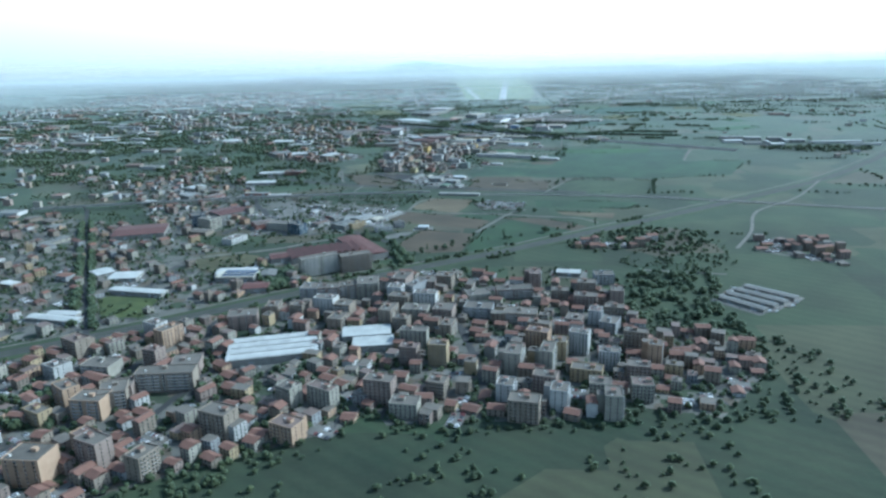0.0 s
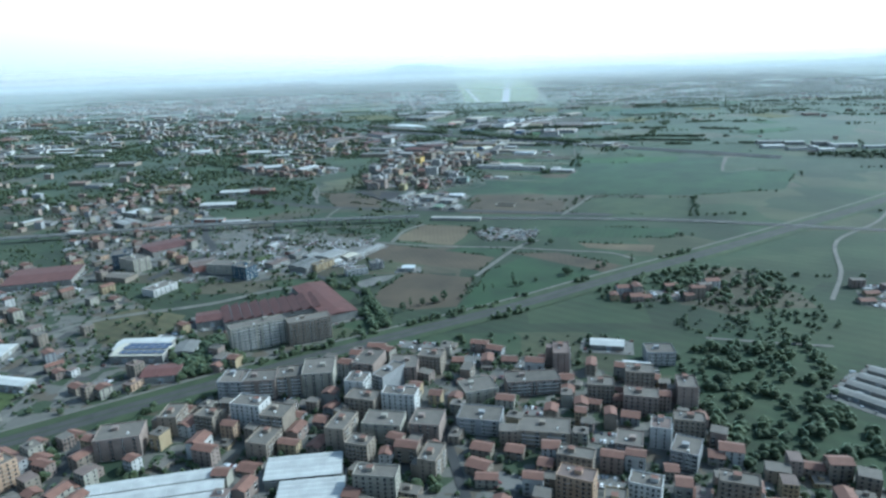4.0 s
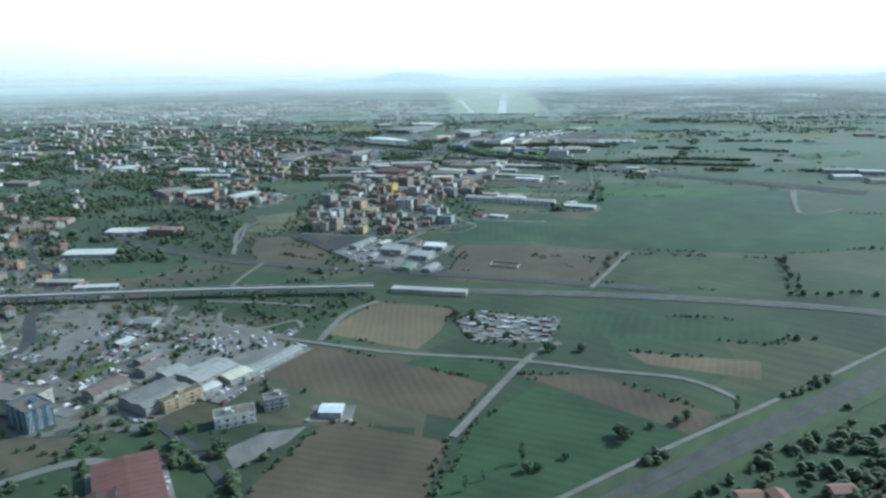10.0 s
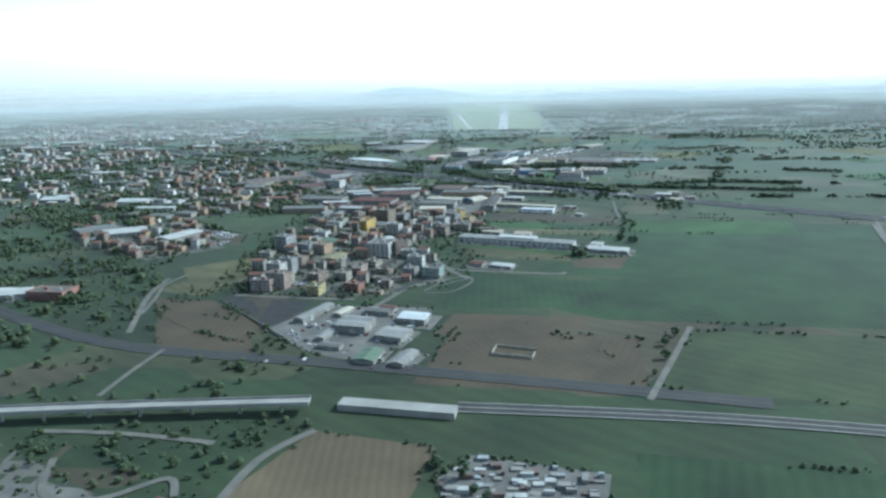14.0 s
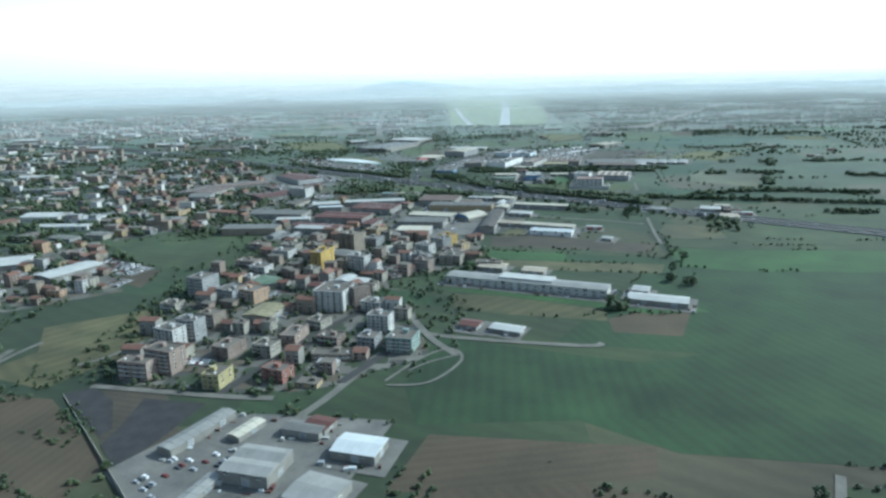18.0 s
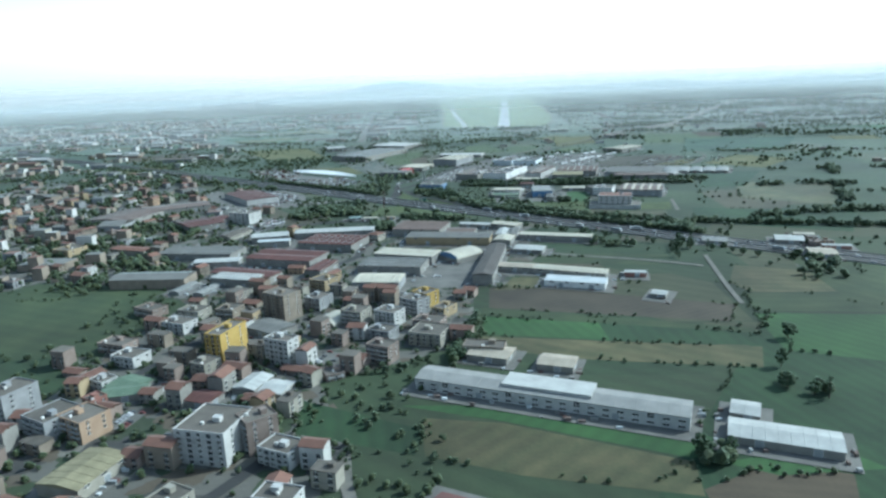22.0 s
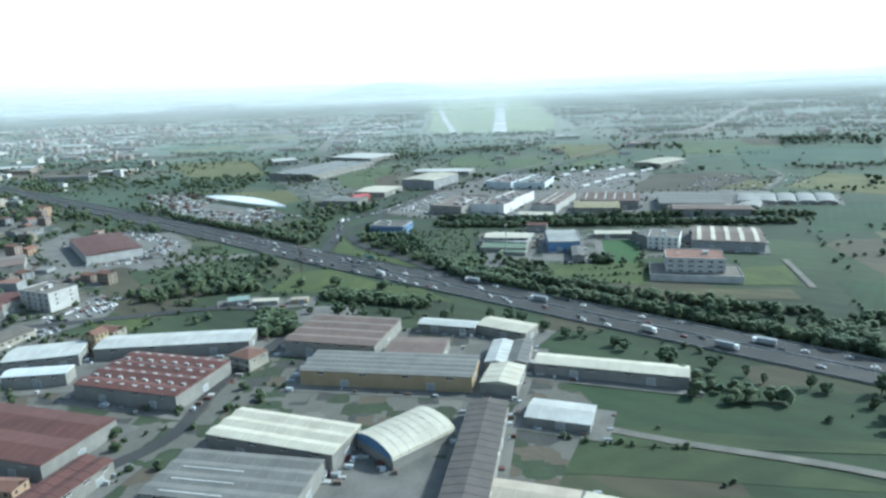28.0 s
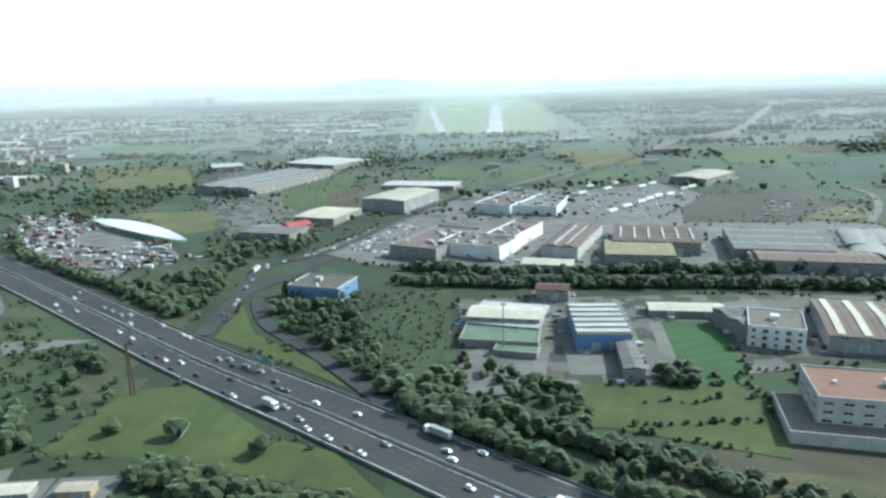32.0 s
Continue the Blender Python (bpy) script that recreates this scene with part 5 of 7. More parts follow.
hall(-224, 2115, 73, 42, -14, 9, RED_ROOF, CONCRETE, 2)
hall(-179, 2076, 17, 38, -14, 8, RED_ROOF, PLASTER, 2)
hall(-294.8, 2026.6, 10, 31, -12, 4, PALE_ROOF, STEEL)
hall(-269.9, 2019.8, 10, 30, -12, 4, PALE_ROOF, STEEL)
hall(-248.9, 2061, 68.4, 21, -18.3, 7, RED_ROOF, PLASTER)
hall(-250, 2041, 45, 20, -14, 9, WHITE_ROOF, PLASTER, 2)
hall(-328.4, 2146.1, 85.1, 36.1, -6.9, 8, GREY_ROOF, CONCRETE, 3)
hall(-294.8, 2106.3, 45.9, 17, 5.6, 7, WHITE_ROOF, PLASTER)
hall(-394.5, 2294.2, 46.8, 52.1, 42.5, 8, RED_ROOF, PLASTER)
hall(-526.6, 2358.6, 86.2, 68.2, 77.7, 8, BROWN_ROOF, PLASTER)
hall(-481.9, 2412.9, 90.4, 47.1, 32.8, 8, BROWN_ROOF, PLASTER)
hall(-569.8, 1888.5, 62.3, 45.2, 24.4, 7, WHITE_ROOF, PLASTER)
hall(-622.3, 1901.4, 57.1, 43.3, 47.1, 8, GREY_ROOF, PLASTER)
hall(-536.3, 1589.5, 41.6, 26.6, 16.9, 7, WHITE_ROOF, PLASTER)
apartments(-488.1, 1592, 43.3, 26.5, -5, 9, 3, BRICK)
hall(-532, 1478, 66.6, 28, 4.3, 6, WHITE_ROOF, PLASTER)
hall(-548.8, 1593.1, 50.5, 29.8, -1.4, 6, WHITE_ROOF, PLASTER)
apartments(-702.9, 1606, 31.3, 58, 35.1, 9, 3, OCHRE)
# The trading estate beyond the motorway
office(-109.2, 2537, 36.7, 28.3, -15.2, 10, 2, BLUE_WALL)
hall(10.1, 2480.3, 41.1, 20.5, -9, 8, CREAM_ROOF, PLASTER)
terrace(7.4, 2460.1, 41.9, 30.4, -8.4, 4)
terrace(14.8, 2439, 22.8, 11.7, -13.5, 3)
stripe_hall(60.2, 2465.5, 28.6, 49.6, -1.1, 9)
hall(71.5, 2456, 9.7, 101.5, -4.2, 6, GREY_ROOF, CONCRETE)
hall(41.7, 2526.6, 20.4, 14.1, -8.5, 8, RED_ROOF, PLASTER)
hall(45, 2595.3, 37.1, 18.2, -12, 5, CREAM_ROOF, PLASTER)
mall(-40.9, 2659.5, 42.4, 80.1, -25.2, 9, BROWN_ROOF, PLASTER)
mall(-5.8, 2644, 54.6, 39.1, -26.5, 10, BROWN_ROOF, WHITE_PANEL)
mall(24.8, 2678.7, 26.3, 61.1, -25.8, 11, BROWN_ROOF, WHITE_PANEL)
store = hall(72, 2660, 28.5, 92, -21, 10, BROWN_ROOF, WHITE, 2)[0]
for v in (-5.2, 4.0):
    part("skylight", Shape().box(-42, 30, v, v + 1.4, 9.9, 11.4), WHITE_ROOF, store)
skylight_hall(137.6, 2658.4, 65.6, 61.2, -11.6, 10)
hall(115.5, 2618.5, 49.5, 47.6, -8.7, 9, OLIVE_ROOF, CONCRETE)
office(152.6, 2370.6, 42.9, 31.2, -11.4, 15, 4, WHITE, TILE_ROOF)
podium = block("office_podium", 151, 2362, 66, 34, -11.4, 4.5, WHITE, "broad low white podium round the office building", "building", "")
flat_roof(podium, 66, 34, 4.5, WHITE, False)
hall(143.5, 2468.8, 26, 32.3, 13.2, 9, GREY_ROOF, CONCRETE, 2)
rib_hall(207.3, 2460.2, 58.6, 61, -15.9, 9)
apartments(151.5, 2456.4, 26.8, 54.5, -19.2, 11, 3, WHITE_PANEL)
hall(115.7, 2494.5, 42.1, 14.9, -5.5, 5, CREAM_ROOF, PLASTER)
hall(230.8, 2584.3, 78, 27.4, -10.3, 9, BROWN_ROOF, CONCRETE)
hall(223.7, 2636.2, 67.7, 69, -11.6, 9, GREY_ROOF, CONCRETE, 3)
arch_hall(299.7, 2645.6, 22.3, 81.7, -29.2, 4.4)
arch_hall(298, 2662.7, 20.7, 58.2, -19.2, 4.4)
arch_hall(319.2, 2659.1, 20.4, 58, -19.3, 4.4)
arch_hall(340.3, 2655.5, 20, 57.9, -19.4, 4.4)
arch_hall(361, 2652, 19.7, 57.8, -19.5, 4.4)
arch_hall(381.5, 2648.5, 19.4, 57.6, -19.7, 4.4)
hall(-93.3, 2849.3, 52.9, 78.4, -23.9, 13, CREAM_ROOF, GREY)
hall(-80.7, 2964.1, 94.1, 38.6, -12.6, 6, WHITE_ROOF, PLASTER)
mall(24.6, 2828.8, 41, 84.1, -27, 9, BROWN_ROOF, PALE_BLUE)
mall(57.7, 2816.5, 46, 69.4, -16.5, 8, GREY_ROOF, PALE_BLUE)
hall(-296, 3017.9, 90.1, 178.1, -23.4, 10, PALE_ROOF, PLASTER, 3)
hall(-254.3, 3202.6, 106.7, 89.5, -31.5, 8, WHITE_ROOF, PLASTER)
hall(-416.1, 3180.3, 46.9, 59.3, 23.3, 8, WHITE_ROOF, PLASTER)
hall(-193.4, 2707.8, 50.2, 36.4, -14.1, 8, GREY_ROOF, PLASTER)
hall(-177.7, 2724.1, 22, 21, 35.6, 9, RED_PANEL, RED_PANEL)
hall(-160.9, 2784.5, 45.5, 57.8, -18.4, 7, CREAM_ROOF, PLASTER)
swoosh()
hall(232.2, 2593.1, 85.1, 37.7, -8.3, 7, BROWN_ROOF, PLASTER)
hall(273, 2978.2, 47.3, 79.5, -42.6, 8, CREAM_ROOF, PLASTER)
hall(12.4, 2485.9, 40.8, 39.7, -14.4, 5, WHITE_ROOF, PLASTER)
hall(219, 2160, 24, 20, -17, 4, PALE_ROOF, CONCRETE)
hall(313, 2172, 20, 9, -12, 5, CREAM_ROOF, PLASTER)
hall(325, 2126, 26, 8, -12, 4, WHITE_ROOF, BRICK)
hall(291.5, 2154.5, 26.7, 23.6, -17.3, 5, WHITE_ROOF, PLASTER)
hall(300, 2101.3, 23.2, 25.4, -11.9, 5, OCHRE_ROOF, PLASTER)
hall(695, 2105, 60, 30, -9, 7, PALE_ROOF, PLASTER)
hall(746, 2078, 46, 26, -9, 8, WHITE_ROOF, PLASTER)
hall(800, 2050, 40, 24, -9, 10, PALE_ROOF, PLASTER, 2)
hall(846, 2016, 44, 26, -9, 8, WHITE_ROOF, CONCRETE)

# ---- viaduct and the walled cutting ----
viaduct = tagged(new("viaduct"), "long pale concrete viaduct on round piers", "bridge", "", "structure")
VIA = smooth([(-900, 1215), (-571, 1290), (-473, 1306), (-320, 1326), (-138, 1342)], 6)
for i, (a, b) in enumerate(zip(VIA, VIA[1:])):
    s = Shape()
    za, zb = g(*a) + 8, g(*b) + 8
    for d0, d1, lo, hi in ((-5.5, 5.5, -1.2, 0.0), (-5.5, -5.0, 0.0, 1.5), (5.0, 5.5, 0.0, 1.5)):
        p = [offset([a, b], d0), offset([a, b], d1)]
        q = [(*p[0][0], za), (*p[0][1], zb), (*p[1][1], zb), (*p[1][0], za)]
        s.face([(x, y, z + hi) for x, y, z in q][::-1])
        s.face([(x, y, z + lo) for x, y, z in q])
        for j in range(4):
            (x0, y0, z0), (x1, y1, z1) = q[j], q[(j + 1) % 4]
            s.face([(x0, y0, z0 + lo), (x1, y1, z1 + lo), (x1, y1, z1 + hi), (x0, y0, z0 + hi)])
    part("deck", s, DECK, viaduct)
    c = Shape()
    x, y = a
    z = g(x, y)
    ring = [(x + 1.3 * math.cos(k * math.pi / 5), y + 1.3 * math.sin(k * math.pi / 5)) for k in range(10)]
    for k in range(10):
        p, q = ring[k], ring[(k + 1) % 10]
        c.face([(*p, z - 1), (*q, z - 1), (*q, z + 6.9), (*p, z + 6.9)])
    part("pier", c, DECK, viaduct)
for a, b in zip(VIA, VIA[1:]):
    LINES.append((*a, *b, 8))

cutting = base("box_tunnel", -78, 1343, -8, "long pale concrete box with panelled side walls", "tunnel", "", 40)
part("roof", Shape().box(-41, 41, -6, 6, 3.9, 4.8), DECK, cutting)
for k in range(20):
    u = -41 + k * 4.1
    part("panel", Shape().box(u + 0.05, u + 4.05, -6, 6, -1.2, 3.9), DECK, cutting)
rail = road([(-38, 1349), (142, 1336), (305, 1309), (389, 1284), (700, 1190)], 14, ASPHALT)
for d in (-6.6, 0.0, 6.6):
    e = Shape()
    strip(e, smooth([(-38, 1349), (142, 1336), (305, 1309), (389, 1284), (700, 1190)]), d - 0.5, d + 0.5, 0.8)
    part("kerb", e, DECK, rail)

# ---- airfield ----
airfield = field([(-190, 3880), (-100, 3795), (90, 3768), (176, 3785), (240, 4400), (260, 6500), (-400, 6500), (-270, 5000)], MOWN, "wide mown dry-grass airfield")
airfield.name = "airfield"
runway = road([(25, 3782), (40, 4600), (70, 6400)], 42, RUNWAY)
tagged(runway, "long pale asphalt runway with white threshold markings", "runway")
taxiway = road([(-108, 3850), (-190, 4700), (-300, 6000)], 20, RUNWAY)
apron = road([(-190, 3872), (-100, 3842), (25, 3800)], 12, RUNWAY)
perimeter = road([(172, 3790), (236, 4400), (255, 6000)], 7, LANE)
perimeter2 = road([(-190, 3880), (-270, 5000), (-390, 6300)], 7, LANE)
for ob, words in ((taxiway, "pale taxiway beside the runway"), (apron, "pale taxiway joining the runway"), (perimeter, "pale perimeter track"), (perimeter2, "pale perimeter track")):
    tagged(ob, words)
for k in range(12):
    u = (k - 5.5) * 2.9
    s = Shape()
    strip(s, [(25 + u, 3800), (25.6 + u, 3830)], -0.9, 0.9, 0.62)
    part("threshold_bar", s, PAINT, runway)
for u in (-10, 10):
    s = Shape()
    strip(s, [(31 + u, 4130), (32.1 + u, 4190)], -4, 4, 0.62)
    part("aiming_mark", s, PAINT, runway)

# ---- paving and clutter round the halls ----
PAVED = Shape()
CLUTTER = Shape()
CRNG = random.Random(21)


def apron(x, y, L, D, yaw):
    """Worn paving round a hall, with crates, pallets and skips along its walls."""
    c, d = math.cos(radians(yaw)), math.sin(radians(yaw))
    at = lambda u, v, z: (x + u * c - v * d, y + u * d + v * c, g(x + u * c - v * d, y + u * d + v * c) + z)
    LEVEL[0] += 0.0008
    a, e = L / 2 + CRNG.uniform(2, 9), D / 2 + CRNG.uniform(3, 10)
    PAVED.face([at(-a, -e, LEVEL[0]), at(a, -e, LEVEL[0]), at(a, e, LEVEL[0]), at(-a, e, LEVEL[0])])
    for _ in range(int((L + D) / 6)):
        k = CRNG.random()
        if k < 0.5:
            u, v = CRNG.uniform(-a, a), -e + CRNG.uniform(0.5, max(e - D / 2 - 0.5, 0.8))
        else:
            u, v = CRNG.choice((-1, 1)) * (a - CRNG.uniform(0.5, 2)), CRNG.uniform(-e, e)
        w, t, h = CRNG.uniform(0.5, 2.2), CRNG.uniform(0.5, 1.2), CRNG.uniform(0.6, 2.4)
        m = CRNG.randrange(6)
        px, py, pz = at(u, v, 0)
        CLUTTER.box(px - w, px + w, py - t, py + t, pz - 0.1, pz + h, m)


for t in [o for o in scene.objects if o.parent is None and o.name.split(".")[0] in ("industrial_hall", "sawtooth_factory", "blue_depot", "vaulted_hall", "retail_store")]:
    walls = t.children[0].data
    xs, ys = [v.co.x for v in walls.vertices], [v.co.y for v in walls.vertices]
    e = t.matrix_basis.to_euler()
    apron(t.location.x, t.location.y, max(xs) - min(xs), max(ys) - min(ys), math.degrees(e.z))
tagged(new("pavement", PAVED.mesh("pavement", [YARD])), "worn grey paving round the halls", "pavement", "", "structure")

for _ in range(420):
    x, y = spot([(-520, 2830), (-449, 2832), (-278, 2672), (-235, 2640), (-283, 2590), (-369, 2623), (-480, 2740)], CRNG)
    if clear(x, y, 0.5, False):
        w, t, h = CRNG.uniform(0.8, 4.5), CRNG.uniform(0.8, 2.2), CRNG.uniform(0.8, 3.2)
        CLUTTER.box(x - w, x + w, y - t, y + t, g(x, y) - 0.1, g(x, y) + h, CRNG.choice((0, 1, 1, 2, 3, 3, 4, 5)))
for _ in range(110):
    x, y = spot([(-46, 1262), (-26, 1289), (54, 1271), (41, 1216), (-24, 1215)], CRNG)
    w, t, h = CRNG.uniform(0.8, 4.0), CRNG.uniform(0.8, 2.6), CRNG.uniform(0.8, 3.0)
    CLUTTER.box(x - w, x + w, y - t, y + t, g(x, y) - 0.1, g(x, y) + h, CRNG.choice((0, 3, 3, 3, 4, 5, 5)))
tagged(new("scrap_heaps", CLUTTER.mesh("scrap_heaps", [WHITE_ROOF, RED_ROOF, BLUE_ROOF, CONCRETE, SHUTTER, BROWN_ROOF])), "crates, stalls and scrap crowding the yards", "clutter", "", "stuff")

ruin = base("roofless_enclosure", 4, 1444, -14, "low crumbling rendered wall round a bare square", "wall", "", 14)
for a, b, c, d in ((-17, 17, -9.5, -9), (-17, 17, 9, 9.5), (-17, -16.5, -9, 9), (16.5, 17, -9, 3)):
    part("wall", Shape().box(a, b, c, d, -0.6, 2.2), CREAM, ruin)

garden_wall = base("boundary_wall", -245, 1524, -47, "long low pale wall along the bare field", "wall", "", 1)
for k in range(16):
    part("panel", Shape().box(-79 + k * 10, -69.1 + k * 10, -0.15, 0.15, -0.8, 1.8), CREAM, garden_wall)

# dirt tracks of the building site under the viaduct
for pts in ([(-335, 1297), (-322, 1253), (-290, 1236), (-234, 1219)], [(-281, 1278), (-264, 1242), (-230, 1238), (-200, 1259), (-188, 1242)], [(-311, 1310), (-253, 1308), (-188, 1298)], [(-301, 1360), (-299, 1404), (-294, 1447)]):
    road(pts, 4.5, LANE)

# ---- houses in the towns ----
RNG = random.Random(7)


def villa(kind):
    """A small house: body, roof, windows."""
    rng = random.Random(100 + kind)
    L, D = rng.uniform(9, 16), rng.uniform(8, 12)
    floors = rng.choice((1, 2, 2, 3, 3, 4))
    h = floors * 3.1
    wall = (PLASTER, CREAM, PINK, TAN, WHITE, OCHRE, TAN, BROWN)[kind % 8]
    ob = new("house", Shape().box(-L / 2, L / 2, -D / 2, D / 2, -0.7, h).mesh("house", [wall]))
    tiled = kind % 2 == 0 or kind % 3 == 0
    tagged(ob, f"{floors}-storey house with {wall.name.replace('_', ' ')} and {'clay tile' if tiled else 'flat felt'} roof", "house", "houses in town")
    if tiled:
        part("roof", Shape().gable(-L / 2 - 0.5, L / 2 + 0.5, -D / 2 - 0.5, D / 2 + 0.5, h - 0.3, D * 0.2, 0.3).box(-L / 2 + 0.1, L / 2 - 0.1, -0.3, 0.3, h - 0.2, h + D * 0.14), TILE_ROOF, ob)
    else:
        s = Shape().box(-L / 2 - 0.2, L / 2 + 0.2, -D / 2 - 0.2, D / 2 + 0.2, h, h + 0.45)
        if kind % 4 == 1:
            s.box(L * 0.05, L * 0.3, -D * 0.1, D * 0.25, h + 0.4, h + 2.5)
        part("roof", s, FLAT_ROOF, ob)
    for f in range(min(floors, 3)):
        for u in (-0.28, 0.28):
            part("window", TALL_WINDOW, None, ob, "", on_side(0, L, D, L * u, f * 3.1 + 0.4))
    if floors > 1:
        s = Shape().box(-L * 0.4, L * 0.4, -D / 2 - 1.2, -D / 2, 2.95, 3.12).box(-L * 0.4, L * 0.4, -D / 2 - 1.2, -D / 2 - 1.1, 3.12, 4.0)
        part("balcony", s, wall, ob)
    return ob, max(L, D) * 0.44, floors


WORKS = [(-499, 1319), (-334, 1315), (-211, 1230), (-170, 1186), (-215, 1050), (-250, 1050), (-320, 1030), (-432, 1110)]
VILLAS = [villa(k) for k in range(24)]
USED = set()
SETTLED = [0]
CROWD = Shape()


def crowd_house(m, rng, tall=False):
    """A plain house with storeys of windows, for the joined crowd."""
    L, D, n = rng.uniform(4, 8), rng.uniform(4, 6), rng.choice((1, 2, 2, 3, 3, 4))
    if tall:
        L, D, n = rng.uniform(8, 14), rng.uniform(6, 8.5), rng.choice((4, 5, 5, 6, 6, 7, 7))
    h, wall = n * 3.1, rng.choice((0, 0, 2, 9, 9, 10, 11, 1) if tall else (0, 0, 1, 2, 2, 3, 9, 9, 9, 10, 11))
    roof = rng.choice((4, 4, 4, 13))
    q = Shape().box(-L, L, -D, D, -0.7, h, wall, roof)
    if tall:
        for a, b, c, d in ((-L, L, -D, -D + 0.3), (-L, L, D - 0.3, D), (-L, -L + 0.3, -D + 0.3, D - 0.3), (L - 0.3, L, -D + 0.3, D - 0.3)):
            q.box(a, b, c, d, h, h + 0.9, wall)
        u = rng.uniform(-0.5, 0.4) * L
        q.box(u, u + 4.5, -1.5, 2.5, h, h + 2.8, wall, 5).box(u - 5, u - 3.6, 1, 2.2, h, h + 1.3, 1)
        if rng.random() < 0.5:
            e = rng.choice((-1, 1))
            q.box(e * L * 0.35 - 4, e * L * 0.35 + 4, D - 0.2, D + 6, -0.7, h - 3.1 * rng.choice((0, 1, 2)), wall, roof)
        for f in range(1, n):
            for e in (-0.5, 0.5):
                q.box(e * L - 3, e * L + 3, -D - 1.3, -D, f * 3.1 - 0.1, f * 3.1 + 0.1, 1).box(e * L - 3, e * L + 3, -D - 1.3, -D - 1.2, f * 3.1 + 0.1, f * 3.1 + 1.0, wall)
    if not tall and rng.random() < 0.6:
        q.gable(-L - 0.4, L + 0.4, -D - 0.4, D + 0.4, h - 0.1, D * 0.4, 0.3, 5)
    elif not tall and rng.random() < 0.35:
        q.box(-L * 0.3, L * 0.2, -D * 0.3, D * 0.3, h, h + 2.4, wall, 4)
    for f in range(n):
        for j in ((-0.82, -0.5, -0.17, 0.17, 0.5, 0.82) if tall else (-0.62, 0.0, 0.62)):
            z0, z1 = f * 3.1 + (0.2 if abs(j) in (0, 0.5) else 0.9), f * 3.1 + 2.4
            for e in (-1, 1):
                q.box(j * L - 0.75, j * L + 0.75, e * D - 0.06, e * D + 0.06, z0, z1, 8)
                if j and abs(j) in (0.5, 0.62):
                    q.box(e * L - 0.06, e * L + 0.06, j * D * 0.8 - 0.6, j * D * 0.8 + 0.6, f * 3.1 + 0.9, z1, 8)
        if f and not tall and rng.random() < 0.6:
            q.box(-L * 0.8, L * 0.8, -D - 1.2, -D, f * 3.1 - 0.1, f * 3.1 + 0.1, wall).box(-L * 0.8, L * 0.8, -D - 1.2, -D - 1.1, f * 3.1 + 0.1, f * 3.1 + 1.0, wall)
    k = len(CROWD.v)
    CROWD.v += [tuple(m @ Vector(v)) for v in q.v]
    CROWD.f += [tuple(k + i for i in f) for f in q.f]
    CROWD.m += q.m


LOTS, LOT_CARS = Shape(), Shape()


def lots(poly, n, yaw):
    """Small paved lots with rows of parked cars between the houses."""
    for _ in range(n):
        x, y = spot(poly, RNG)
        w, d, a = RNG.uniform(6, 15), RNG.uniform(5, 11), yaw + RNG.choice((0, 90))
        if not clear(x, y, 7):
            continue
        TAKEN.append((x, y, 8))
        c, e = math.cos(radians(a)), math.sin(radians(a))
        LEVEL[0] += 0.0008
        at = lambda u, v, z: (x + u * c - v * e, y + u * e + v * c, g(x, y) + z + 0.0161 * (u * e + v * c))
        LOTS.face([at(-w, -d, LEVEL[0] + 0.1), at(w, -d, LEVEL[0] + 0.1), at(w, d, LEVEL[0] + 0.1), at(-w, d, LEVEL[0] + 0.1)])
        for v in (-d + 3, d - 3):
            u = -w + 1.5
            while u < w - 1:
                if RNG.random() < 0.6:
                    m = RNG.randrange(4)
                    for hx, hy, z0, z1, k in ((0.85, 2.1, 0.3, 0.95, m), (0.72, 1.2, 0.95, 1.45, 4)):
                        q = [(u - hx, v - hy), (u + hx, v - hy), (u + hx, v + hy), (u - hx, v + hy)]
                        lo, hi = [at(p, r, z0 + 0.15) for p, r in q], [at(p, r, z1 + 0.15) for p, r in q]
                        LOT_CARS.face(hi, m)
                        for i in range(4):
                            LOT_CARS.face([lo[i], lo[(i + 1) % 4], hi[(i + 1) % 4], hi[i]], k)
                u += 2.6


def town(poly, n, yaw, low=False, blocks=0):
    if not low:
        lots(poly, n // 6, yaw)
    town_ground(poly, True)
    for _ in range(blocks * 4):
        x, y = spot(poly, RNG)
        if blocks and clear(x, y, 13) and not (-300 < x < -85 and 520 < y < 660):
            crowd_house(pose(x, y, g(x, y), 0, 0, yaw + RNG.choice((0, 0, 90)) + RNG.gauss(0, 4)), RNG, True)
            TAKEN.append((x, y, 10))
            blocks -= 1
    for _ in range(n):
        for _ in range(8):
            x, y = spot(poly, RNG)
            k = RNG.randrange(24)
            while low and VILLAS[k][2] > 2:
                k = RNG.randrange(24)
            ob, reach, _ = VILLAS[k]
            if inside((x, y), WORKS) or not clear(x, y, reach):
                continue
            m = pose(x, y, g(x, y), 0, 0, yaw + RNG.choice((0, 0, 0, 90)) + RNG.gauss(0, 6))
            SETTLED[0] += 1
            if SETTLED[0] > 158:
                crowd_house(m, RNG)
            elif k in USED:
                copy_thing(ob, m)
            else:
                ob.matrix_basis = m
                USED.add(k)
            TAKEN.append((x, y, reach))
            break


